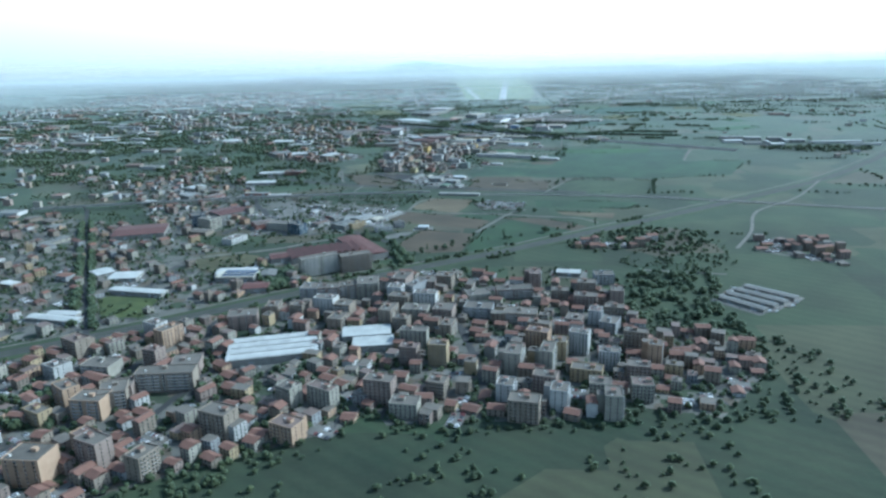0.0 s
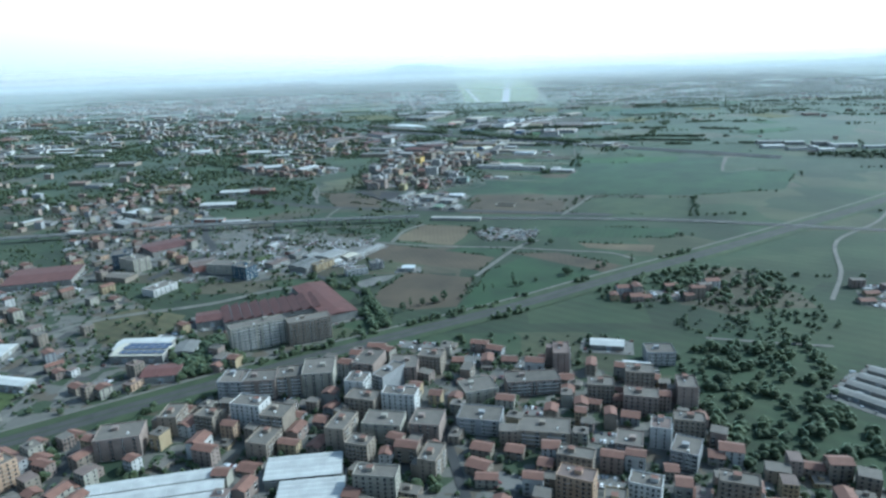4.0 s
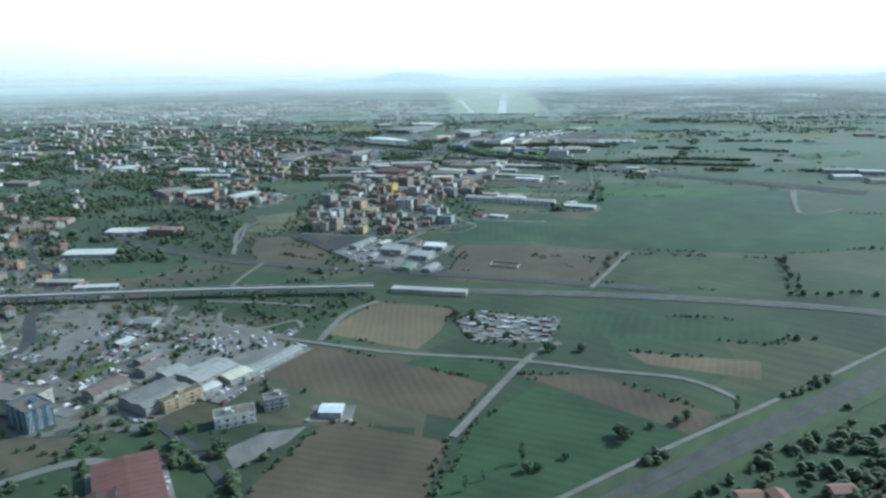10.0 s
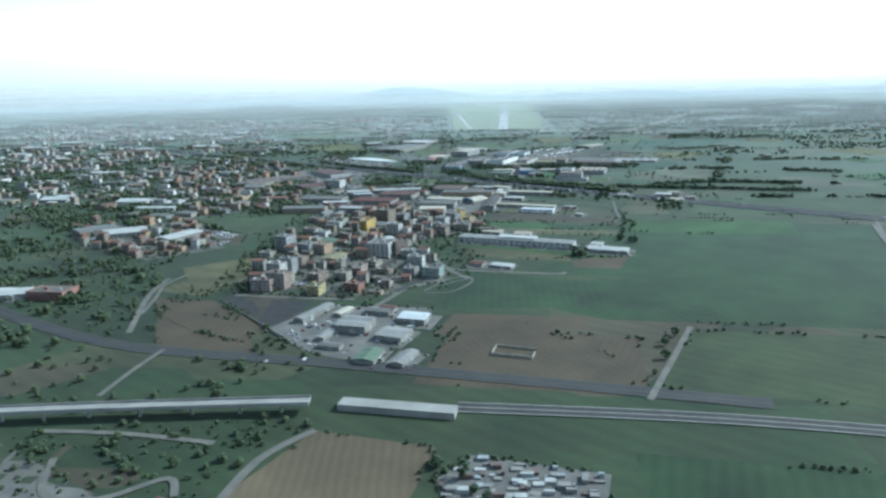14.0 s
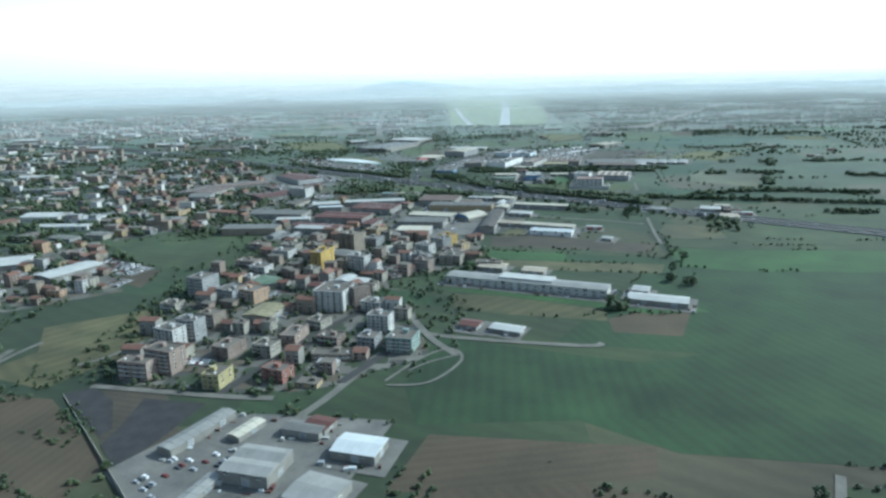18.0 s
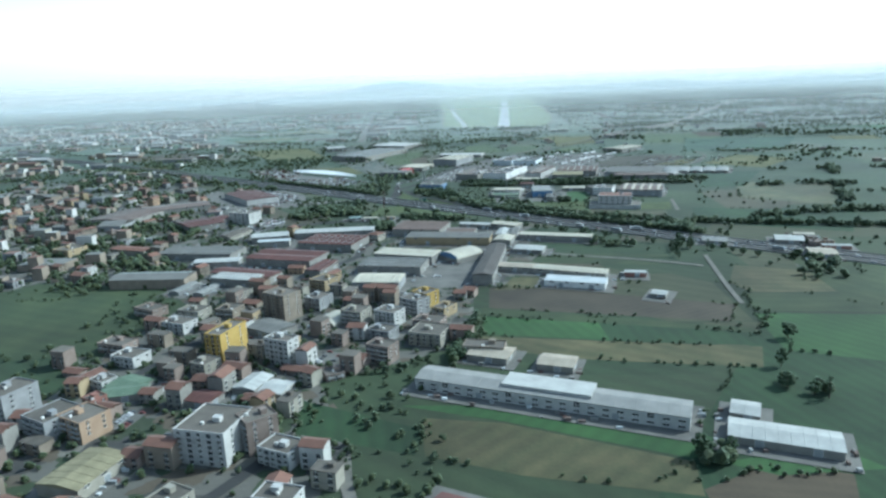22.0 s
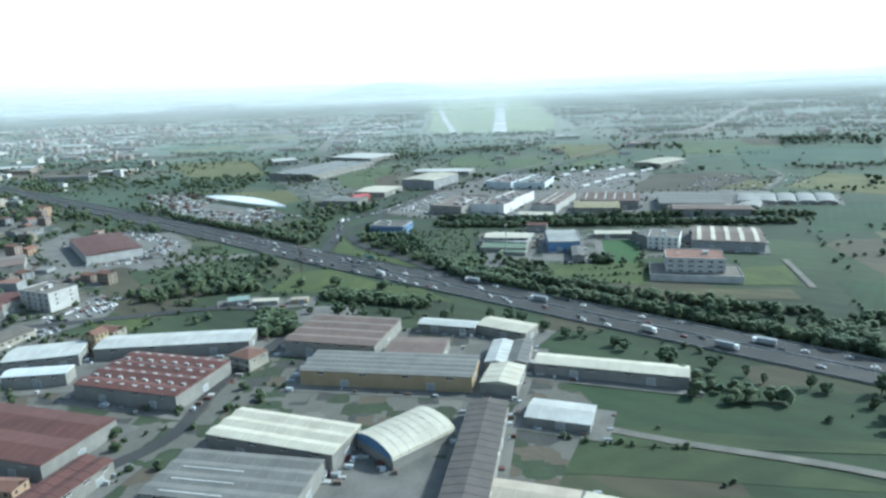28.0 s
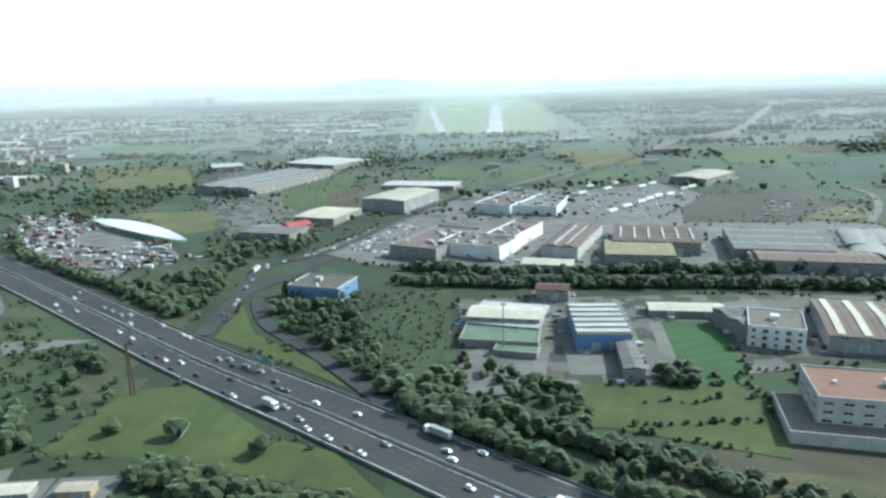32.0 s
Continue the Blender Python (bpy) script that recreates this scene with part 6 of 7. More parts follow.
town([(-275, 1600), (-309, 1710), (-274, 1878), (-169, 1915), (-92, 1784), (-60, 1651), (-116, 1600), (-159, 1585)], 30, -10)
town([(-244, 1808), (-325, 1877), (-308, 1990), (-228, 2025), (-30, 2017), (-26, 1897), (-67, 1868), (-128, 1830)], 44, -15)
town([(-46, 1262), (-26, 1289), (54, 1271), (41, 1216), (-24, 1215)], 6, -10, True)
town([(-257, 597), (-272, 843), (-141, 879), (56, 822), (144, 764), (158, 601), (107, 500), (-90, 480), (-154, 593)], 190, -12, blocks=55)
town([(-497, 584), (-454, 640), (-315, 713), (-255, 591), (-154, 593), (-90, 529), (-130, 470), (-247, 400), (-349, 330), (-520, 380)], 230, -25, blocks=24)
town([(-962, 2758), (-593, 2696), (-327, 2380), (-297, 2255), (-157, 2243), (-149, 2050), (-218, 1999), (-358, 2004), (-500, 2000)], 120, -20)
town([(-844, 1447), (-742, 1724), (-490, 1364), (-206, 1195), (-248, 1095), (-401, 1113), (-544, 1043)], 85, -30)
town([(-894, 1119), (-803, 1179), (-510, 1039), (-319, 891), (-318, 720), (-454, 650), (-600, 600)], 105, -30)
town([(114, 651), (214, 668), (260, 603), (179, 500), (97, 520)], 39, -10)
town([(-709, 1976), (-497, 1968), (-378, 1802), (-459, 1741), (-583, 1806)], 45, -15)
town([(386, 1012), (492, 996), (458, 891), (366, 955)], 24, 10)
town([(112, 990), (233, 1018), (220, 967), (118, 972)], 15, 10)
lots([(-430, 1050), (-200, 1060), (-190, 1230), (-480, 1320), (-520, 1150)], 60, -20)
town([(276, 2152), (313, 2173), (340, 2130), (300, 2020), (252, 2020), (272, 2100)], 9, -12, True)


def car_rows(poly, yaw, gap=6.5, fill=0.6):
    """Rows of parked cars that fill a paved yard."""
    xs, ys = [p[0] for p in poly], [p[1] for p in poly]
    mx, my, far = sum(xs) / len(xs), sum(ys) / len(ys), max(max(xs) - min(xs), max(ys) - min(ys))
    c, e = math.cos(radians(yaw)), math.sin(radians(yaw))
    for i in range(-int(far / gap), int(far / gap) + 1):
        for j in range(-int(far / 2.7), int(far / 2.7) + 1):
            u, v = j * 2.7, i * gap
            x, y = mx + u * c - v * e, my + u * e + v * c
            if RNG.random() > fill or not inside((x, y), poly) or not clear(x, y, 2.0, False):
                continue
            m, z = RNG.choice((0, 0, 1, 1, 2, 2, 3)), g(x, y) + 0.3
            for hx, hy, z0, z1, k in ((0.85, 2.1, 0.0, 0.75, m), (0.72, 1.2, 0.75, 1.25, 4)):
                q = [(x + p * c - r * e, y + p * e + r * c) for p, r in ((-hx, -hy), (hx, -hy), (hx, hy), (-hx, hy))]
                LOT_CARS.face([(*p, z + z1) for p in q], m)
                for a in range(4):
                    LOT_CARS.face([(*q[a], z + z0), (*q[(a + 1) % 4], z + z0), (*q[(a + 1) % 4], z + z1), (*q[a], z + z1)], k)


car_rows([(-362, 2427), (-404, 2484), (-424, 2583), (-375, 2557), (-325, 2511), (-320, 2488), (-339, 2431)], 40, 8.5, 0.6)
car_rows([(-285, 1220), (-258, 1240), (-215, 1236), (-194, 1218), (-219, 1169), (-262, 1193)], 30, 9, 0.4)
car_rows([(-348, 1178), (-357, 1230), (-336, 1231), (-320, 1210), (-334, 1166)], 65, 8, 0.35)
car_rows([(-100, 2060), (-52, 2050), (-32, 2134), (-66, 2122)], -8, 12, 0.35)
car_rows([(-205, 1495), (-185, 1525), (-150, 1510), (-165, 1455), (-178, 1456)], 66, 9, 0.4)
car_rows([(-456, 1868), (-464, 1925), (-385, 1882), (-398, 1852)], -20, 8, 0.5)
car_rows([(96, 2700), (112, 2704), (92, 2610), (80, 2612)], -20, 7, 0.6)
car_rows([(94, 2900), (200, 2940), (235, 2877), (159, 2766), (103, 2766)], 30, 14, 0.12)
car_rows([(-335, 2252), (-318, 2347), (-288, 2318), (-283, 2293), (-317, 2228)], 60, 8, 0.4)
car_rows([(-240, 806), (-165, 859), (-136, 885), (-112, 885), (-195, 818)], 35, 7, 0.5)
car_rows([(-143, 2664), (-95, 2765), (-60, 2765), (-78, 2640)], -25, 9, 0.3)
car_rows([(77, 2500), (90, 2500), (85, 2420), (79, 2420)], -4, 7, 0.5)
# low sheds and workshops among the houses beside the motorway
for k in range(135):
    x, y = spot([(-844, 1447), (-742, 1724), (-490, 1364), (-206, 1195), (-248, 1095), (-401, 1113), (-600, 700), (-894, 1119)] if k > 74 else [(-962, 2758), (-593, 2696), (-327, 2380), (-297, 2255), (-157, 2243), (-149, 2050), (-218, 1999), (-358, 2004), (-700, 1990)], RNG)
    L, D, h = RNG.uniform(9, 26), RNG.uniform(6, 13), RNG.uniform(4.5, 8)
    if not inside((x, y), WORKS) and clear(x, y, L * 0.75):
        TAKEN.append((x, y, L * 0.8))
        m, q, roof = pose(x, y, g(x, y), 0, 0, RNG.choice((-20, 70)) + RNG.gauss(0, 4)), Shape(), RNG.choice((4, 5, 6, 7, 7))
        q.box(-L, L, -D, D, -0.7, h, RNG.choice((0, 3, 9)), 4).ribbed(-L - 0.4, L + 0.4, -D - 0.4, D + 0.4, h - 0.1, D * 0.15, 0.3, 3.5, roof)
        for j in range(int(L / 3)):
            q.box(-L + 2 + j * 5.5, -L + 4.8 + j * 5.5, -D - 0.06, -D + 0.1, h - 2.2, h - 1.1, 8)
        k = len(CROWD.v)
        CROWD.v += [tuple(m @ Vector(v)) for v in q.v]
        CROWD.f += [tuple(k + i for i in f) for f in q.f]
        CROWD.m += q.m
tagged(new("parking_lots", LOTS.mesh("parking_lots", [YARD])), "small paved lots between houses", "pavement", "", "structure")
tagged(new("parked_cars", LOT_CARS.mesh("parked_cars", [CAR_WHITE, CAR_GREY, CAR_DARK, CAR_RED, PANE])), "rows of parked cars in small lots", "cars", "", "stuff")
tagged(new("crowded_houses", CROWD.mesh("crowded_houses", [CREAM, WHITE, PINK, GREY, FLAT_ROOF, TILE_ROOF, WHITE_ROOF, GREY_ROOF, PANE, TAN, PEACH, OCHRE, BRICK, BROWN_ROOF])), "crowded pale houses and low sheds with flat and tiled roofs", "houses", "", "stuff")

# ---- trees ----
def clump(s, x, y, z, r, rng, slot=0):
    """A ragged knot of leaves."""
    t = (1 + 5 ** 0.5) / 2
    pts = [(-1, t, 0), (1, t, 0), (-1, -t, 0), (1, -t, 0), (0, -1, t), (0, 1, t), (0, -1, -t), (0, 1, -t), (t, 0, -1), (t, 0, 1), (-t, 0, -1), (-t, 0, 1)]
    tri = ((0, 11, 5), (0, 5, 1), (0, 1, 7), (0, 7, 10), (0, 10, 11), (1, 5, 9), (5, 11, 4), (11, 10, 2), (10, 7, 6), (7, 1, 8), (3, 9, 4), (3, 4, 2), (3, 2, 6), (3, 6, 8), (3, 8, 9), (4, 9, 5), (2, 4, 11), (6, 2, 10), (8, 6, 7), (9, 8, 1))
    k = len(s.v)
    for a, b, c in pts:
        q = r / 1.9 * rng.uniform(0.65, 1.3)
        s.v.append((x + a * q, y + b * q, z + c * q * 0.8))
    s.f += [(k + a, k + b, k + c) for a, b, c in tri]
    s.m += [slot] * 20


def tree_kind(kind):
    rng = random.Random(40 + kind)
    H = (8, 10, 7, 12, 6, 9)[kind]
    R = (3.6, 3.2, 4.0, 2.0, 3.0, 4.2)[kind]
    s = Shape()
    n = 7
    for (r0, z0), (r1, z1) in (((0.32, -0.4), (0.22, H * 0.35)), ((0.22, H * 0.35), (0.08, H * 0.8))):
        for k in range(n):
            a, b = 2 * math.pi * k / n, 2 * math.pi * (k + 1) / n
            s.face([(r0 * math.cos(a), r0 * math.sin(a), z0), (r0 * math.cos(b), r0 * math.sin(b), z0), (r1 * math.cos(b), r1 * math.sin(b), z1), (r1 * math.cos(a), r1 * math.sin(a), z1)])
    for k in range(5):
        a = k * 1.3 + kind
        p, q = Vector((0, 0, H * 0.3 + k * 0.3)), Vector((R * 0.7 * math.cos(a), R * 0.7 * math.sin(a), H * 0.55 + k * 0.35))
        w = Vector((-math.sin(a), math.cos(a), 0)) * 0.09
        s.face([tuple(p - w), tuple(p + w), tuple(q + w * 0.4), tuple(q - w * 0.4)])
        s.face([tuple(p + Vector((0, 0, 0.12))), tuple(p - Vector((0, 0, 0.12))), tuple(q)])
    ob = new("tree", s.mesh("tree", [BARK]))
    tagged(ob, ("broad dark-green tree with a ragged crown", "tall slim dark green tree", "low spreading olive-green tree")[0 if R > 3.5 else (1 if R < 2.5 else 2)], "tree", "trees")
    c = Shape()
    for k in range(44):
        u = rng.uniform(-1, 1)
        a = rng.uniform(0, 2 * math.pi)
        w = math.sqrt(1 - u * u) * rng.uniform(0.55, 1.0)
        clump(c, R * w * math.cos(a), R * w * math.sin(a), H * 0.62 + u * H * 0.36, rng.uniform(0.55, 1.15) * R / 3.2, rng)
    part("crown", c, LEAF, ob)
    return ob


TREES = [tree_kind(k) for k in range(6)]
GROWN = set()
FAR_TREES = []


PLANTED = [0]


def tree(x, y, size=1.0):
    PLANTED[0] += 1
    if PLANTED[0] > 300:
        FAR_TREES.append((x, y, 3.4 * size))
        return
    k = RNG.randrange(6)
    m = pose(x, y, g(x, y), 0, 0, RNG.uniform(0, 360)) @ Matrix.Scale(size, 4)
    if k in GROWN:
        t = copy_thing(TREES[k], m)
        t.scale = (size,) * 3
    else:
        TREES[k].matrix_basis = m
        GROWN.add(k)


def row(pts, step, spread=3.0):
    for a, b in zip(pts, pts[1:]):
        n = max(1, int(math.hypot(b[0] - a[0], b[1] - a[1]) / step))
        for k in range(n):
            u = (k + RNG.random()) / n
            x, y = a[0] + (b[0] - a[0]) * u + RNG.gauss(0, spread), a[1] + (b[1] - a[1]) * u + RNG.gauss(0, spread)
            if not near_line(x, y, 1.0):
                tree(x, y, RNG.uniform(0.6, 1.25))


def wood(poly, n, single=0):
    for k in range(n):
        x, y = spot(poly, RNG)
        if near_line(x, y, 1.0) or not clear(x, y, 0.5, False):
            continue
        if k < single:
            tree(x, y, RNG.uniform(0.6, 1.3))
        else:
            FAR_TREES.append((x, y, RNG.uniform(2.6, 5.0)))


def belt(pts, width, step):
    """A thick hedge of trees."""
    for a, c in zip(pts, pts[1:]):
        n = max(1, int(math.hypot(c[0] - a[0], c[1] - a[1]) / step * 1.5))
        for k in range(n):
            u = (k + RNG.random()) / n
            x, y = a[0] + (c[0] - a[0]) * u + RNG.uniform(-width, width) / 2, a[1] + (c[1] - a[1]) * u + RNG.uniform(-width, width) / 2
            if not near_line(x, y, 0.5) and clear(x, y, -1.0, False):
                FAR_TREES.append((x, y, RNG.uniform(2.2, 4.4)))


def scrub(poly, n, lo=0.5, hi=1.8):
    for _ in range(n):
        x, y = spot(poly, RNG)
        if clear(x, y, 0.3, False):
            FAR_TREES.append((x, y, RNG.uniform(lo, hi)))


belt([(-60, 2596), (15, 2577), (134, 2581), (330, 2566)], 10, 1.7)
belt([(-60, 2562), (15, 2552), (127, 2548), (300, 2534)], 9, 1.9)
belt([(-140, 2412), (-37, 2372), (45, 2318), (110, 2278), (220, 2200)], 10, 1.8)
belt([(-30, 2395), (60, 2335), (130, 2300), (200, 2270)], 12, 2.2)
belt([(-130, 2326), (-90, 2314), (-53, 2303)], 12, 1.1)
belt([(222, 2260), (388, 2219), (560, 2180)], 9, 2.6)
belt([(-400, 2650), (-250, 2545), (-190, 2500)], 8, 2.5)
belt([(-125, 2660), (-85, 2780), (-40, 2830)], 5, 3.2)
wood([(700, 1900), (830, 1830), (960, 1840), (1000, 1900), (860, 1930)], 240, 0)
scrub([(150, 905), (250, 1000), (330, 1010), (330, 880), (230, 840)], 150, 1.0, 3.0)
scrub([(90, 985), (150, 1060), (230, 1070), (240, 1000), (150, 940)], 90, 1.5, 4.0)
for copse in ([(-1000, 3900), (-780, 4110), (-640, 3930), (-800, 3820)], [(-900, 3720), (-620, 3760), (-540, 3640), (-820, 3640)], [(-760, 3420), (-520, 3380), (-500, 3300), (-700, 3330)]):
    wood(copse, 170, 0)
# broken hedges and copses between the eastern fields
for pts, width in (([(300, 2275), (430, 2300), (640, 2250)], 10), ([(330, 2480), (500, 2490), (720, 2410)], 14), ([(420, 2650), (600, 2640), (860, 2600)], 26), ([(432, 2310), (495, 2490), (560, 2640)], 10), ([(400, 2900), (560, 2890), (800, 2830)], 34), ([(440, 2130), (620, 2120), (760, 2080)], 10)):
    held = len(FAR_TREES)
    belt(smooth(pts), width, 1.9)
    FAR_TREES[held:] = [(x + RNG.gauss(0, 3), y + RNG.gauss(0, 3), r * RNG.uniform(0.6, 1.2)) for x, y, r in FAR_TREES[held:] if noise.noise((x * 0.016, y * 0.016, 7.0)) > 0.0]
belt([(-300, 800), (-262, 860), (-250, 800)], 22, 1.0)
belt([(-168, 1010), (-110, 880)], 6, 2.0)
belt([(-178, 1000), (-124, 876)], 6, 2.4)
for d in (-17, 17):
    for (x0, y0), (x1, y1) in zip(offset(BANK[1:8], d), offset(BANK[1:8], d)[1:]):
        for _ in range(70):
            u = RNG.random()
            x, y = x0 + (x1 - x0) * u + RNG.gauss(0, 2.5), y0 + (y1 - y0) * u + RNG.gauss(0, 2.5)
            if noise.noise((x * 0.009, y * 0.009, 21.0)) + 0.5 * noise.noise((x * 0.04, y * 0.04, 3.0)) > 0.12:
                FAR_TREES.append((x, y, RNG.uniform(1.0, 3.6)))
belt([(-445, 660), (-559, 850), (-726, 1127)], 7, 1.6)
belt([(-475, 670), (-577, 850), (-744, 1127)], 7, 1.6)
belt([(-40, 1855), (-25, 1940)], 6, 2.5)
scrub([(-66, 2445), (-92, 2540), (-30, 2550), (-22, 2450), (-45, 2405)], 260, 0.4, 1.3)
scrub([(-325, 2460), (-290, 2488), (-205, 2436), (-203, 2360), (-297, 2370)], 260, 0.6, 2.2)
scrub([(-420, 3000), (-180, 2880), (-120, 3100), (-350, 3300)], 160, 0.8, 2.4)
scrub([(-330, 1240), (-180, 1230), (-150, 1330), (-330, 1320)], 130, 0.5, 1.6)
scrub([(-497, 584), (-454, 640), (-315, 713), (-255, 591), (-154, 593), (-90, 529), (-130, 440), (-247, 360), (-349, 300), (-560, 360)], 1300, 1.2, 3.4)
scrub([(-257, 597), (-272, 843), (-141, 879), (56, 822), (144, 764), (158, 601), (107, 480), (-90, 460), (-154, 593)], 1100, 1.2, 3.2)
scrub([(-894, 1119), (-803, 1179), (-510, 1039), (-319, 891), (-318, 720), (-454, 650), (-600, 600)], 900, 1.2, 3.4)
scrub([(-840, 1440), (-742, 1724), (-490, 1364), (-206, 1195), (-248, 1095), (-401, 1113), (-544, 1043)], 700, 1.0, 3.0)
scrub([(-330, 1600), (-340, 2020), (-30, 2017), (-40, 1660), (-159, 1585)], 1100, 0.8, 2.8)
scrub([(-962, 2758), (-593, 2696), (-327, 2380), (-297, 2255), (-157, 2243), (-149, 2050), (-218, 1999), (-600, 1990)], 800, 1.0, 3.4)
scrub([(114, 651), (300, 668), (320, 500), (97, 480)], 300, 1.2, 3.4)
for _ in range(150):
    x, y, w = RNG.uniform(-3200, 2600), RNG.uniform(2950, 6800), RNG.uniform(20, 70)
    for k in range(RNG.randrange(10, 34)):
        p, q = x + RNG.gauss(0, 2.0) * w, y + RNG.gauss(0, 0.5) * w
        if (p < -225 or p > 245 or q < 3720) and clear(p, q, 0.5):
            FAR_TREES.append((p, q, RNG.uniform(2.6, 5.6)))
# dark belts of trees between the works, the lorry parks and the motorway
wood([(-276, 2397), (-211, 2377), (-186, 2345), (-235, 2336)], 90)
wood([(-163, 2256), (-162, 2284), (-144, 2283), (-139, 2266), (-143, 2246)], 60)
# long dark woods and gardens across the plain beside the runway
for _ in range(110):
    x, y, w = RNG.uniform(330, 2300), RNG.uniform(3150, 5600), RNG.uniform(25, 70)
    for k in range(64):
        p, q = x + RNG.gauss(0, 1.3) * w, y + RNG.gauss(0, 0.3) * w
        if clear(p, q, 0.5):
            FAR_TREES.append((p, q, RNG.uniform(4.0, 8.0)))
for k in range(170):
    x, y, w = (RNG.uniform(-2300, -380), RNG.uniform(1950, 4600), RNG.uniform(18, 60)) if k % 2 else (RNG.uniform(-500, 2300), RNG.uniform(2750, 5200), RNG.uniform(14, 45))
    for _ in range(RNG.randrange(20, 60)):
        p, q = x + RNG.gauss(0, 1.4) * w, y + RNG.gauss(0, 0.7) * w
        if (p < -225 or p > 245 or q < 3700) and clear(p, q, 0.5):
            FAR_TREES.append((p, q, RNG.uniform(2.4, 5.0)))
row([(-51, 2592), (15, 2574), (134, 2578), (269, 2568)], 6)
row([(-48, 2562), (15, 2553), (127, 2549), (254, 2538)], 7)
row([(-136, 2404), (-37, 2366), (45, 2312), (97, 2282)], 7)
row([(-165, 987), (-118, 887)], 8)
row([(-44, 1279), (19, 1194), (67, 1202)], 12)
row([(80, 2298), (150, 2255), (202, 2240)], 8)
row([(-167, 2299), (7, 2268), (119, 2186), (249, 2097)], 14)
row([(100, 1380), (145, 1494)], 20)
row([(164, 2095), (222, 2260), (388, 2219)], 12)
row([(166, 2126), (190, 2172)], 9)
row([(-254, 875), (-94, 960), (110, 1085), (236, 1120)], 16, 5)
row([(150, 1812), (193, 1911)], 22)
row([(338, 1477), (307, 1358)], 12)
row([(-196, 1045), (-159, 987)], 9)
row([(-305, 725), (-220, 775), (-132, 835)], 14)
row([(-38, 1859), (-24, 1934)], 9)
wood([(84, 1742), (100, 1740), (104, 1756), (86, 1758)], 16, 4)
wood([(154, 1806), (180, 1806), (180, 1850), (158, 1850)], 6, 4)
wood([(276, 2152), (313, 2165), (325, 2120), (291, 2033), (252, 2020), (272, 2100)], 46, 0)
wood([(172, 2200), (206, 2200), (218, 2240), (186, 2248)], 90, 6)
wood([(23, 2210), (102, 2152), (140, 2150), (60, 2215)], 60, 0)
wood([(88, 2480), (104, 2478), (98, 2400), (80, 2400)], 40, 0)
wood([(-328, 855), (-287, 874), (-241, 795), (-287, 780)], 120, 6)
wood([(-172, 2288), (-145, 2292), (-131, 2249), (-156, 2245)], 70, 8)
wood([(-50, 2415), (7, 2355), (57, 2299), (54, 2276), (6, 2314), (-46, 2359)], 160, 0)
wood([(-503, 2135), (-392, 2148), (-343, 2209), (-281, 2193), (-305, 2088), (-407, 2005)], 160, 0)
wood([(-335, 687), (-290, 614), (-260, 520), (-300, 582)], 90, 0)
wood([(-222, 576), (-136, 591), (-119, 554), (-196, 532)], 90, 0)
wood([(-133, 2498), (-135, 2542), (-86, 2553), (-70, 2461), (-38, 2398), (-58, 2404), (-109, 2461)], 110, 60)
wood([(-268, 2559), (-196, 2614), (-178, 2520), (-194, 2490)], 70, 20)
wood([(-260, 2691), (-160, 2728), (-145, 2664), (-200, 2599)], 70, 10)
wood([(-300, 2335), (-262, 2350), (-225, 2330), (-262, 2318)], 26, 8)
tree(-157, 2357, 1.2)
tree(-129, 2356, 1.4)
tree(-88, 2342, 1.4)
wood([(-119, 2413), (-38, 2389), (58, 2311), (52, 2293), (-37, 2358)], 60, 20)
wood([(165, 845), (278, 867), (261, 747), (254, 654), (139, 666)], 210, 10)
wood([(183, 1098), (326, 1061), (292, 942), (163, 970)], 110, 10)
wood([(-295, 793), (-287, 874), (-253, 823), (-248, 774)], 70, 15)
wood([(-249, 1058), (-222, 1068), (-168, 1003), (-196, 1002)], 40, 10)
wood([(-447, 518), (-408, 540), (-360, 473), (-400, 455)], 60, 0)
wood([(-215, 2440), (-197, 2425), (-192, 2400), (-205, 2385)], 16, 6)
wood([(-926, 3061), (-557, 3306), (-506, 3197), (-603, 2878), (-798, 2886)], 260)
wood([(-38, 2398), (-23, 2416), (-9, 2398)], 14, 10)
wood([(-15, 2432), (33, 2401), (56, 2324), (29, 2346)], 40, 15)
wood([(-111, 633), (-49, 662), (-39, 596), (-87, 583)], 40)
wood([(-549, 3712), (-217, 3772), (-120, 3138), (-215, 3095)], 260)
wood([(-169, 2266), (-139, 2270), (-136, 2244), (-158, 2241)], 24, 12)
wood([(-120, 3560), (160, 3560), (170, 3740), (-180, 3740)], 120)
wood([(-1206, 3743), (-1007, 4252), (-816, 3874), (-993, 3449)], 220)
for (x0, y0), (x1, y1) in EDGES:
    n = int(math.hypot(x1 - x0, y1 - y0) / 4.5)
    thick = RNG.random()
    for k in range(n):
        u = (k + RNG.random()) / n
        x, y = x0 + (x1 - x0) * u + RNG.gauss(0, 1.5), y0 + (y1 - y0) * u + RNG.gauss(0, 1.5)
        if y < 3700 and not (-30 < x < 220 and 1515 < y < 1730) and noise.noise((x * 0.02, y * 0.02, 5.0)) > 0.32 - thick * 0.45 and clear(x, y, 0.8, False):
            FAR_TREES.append((x, y, RNG.uniform(0.6, 1.9)))
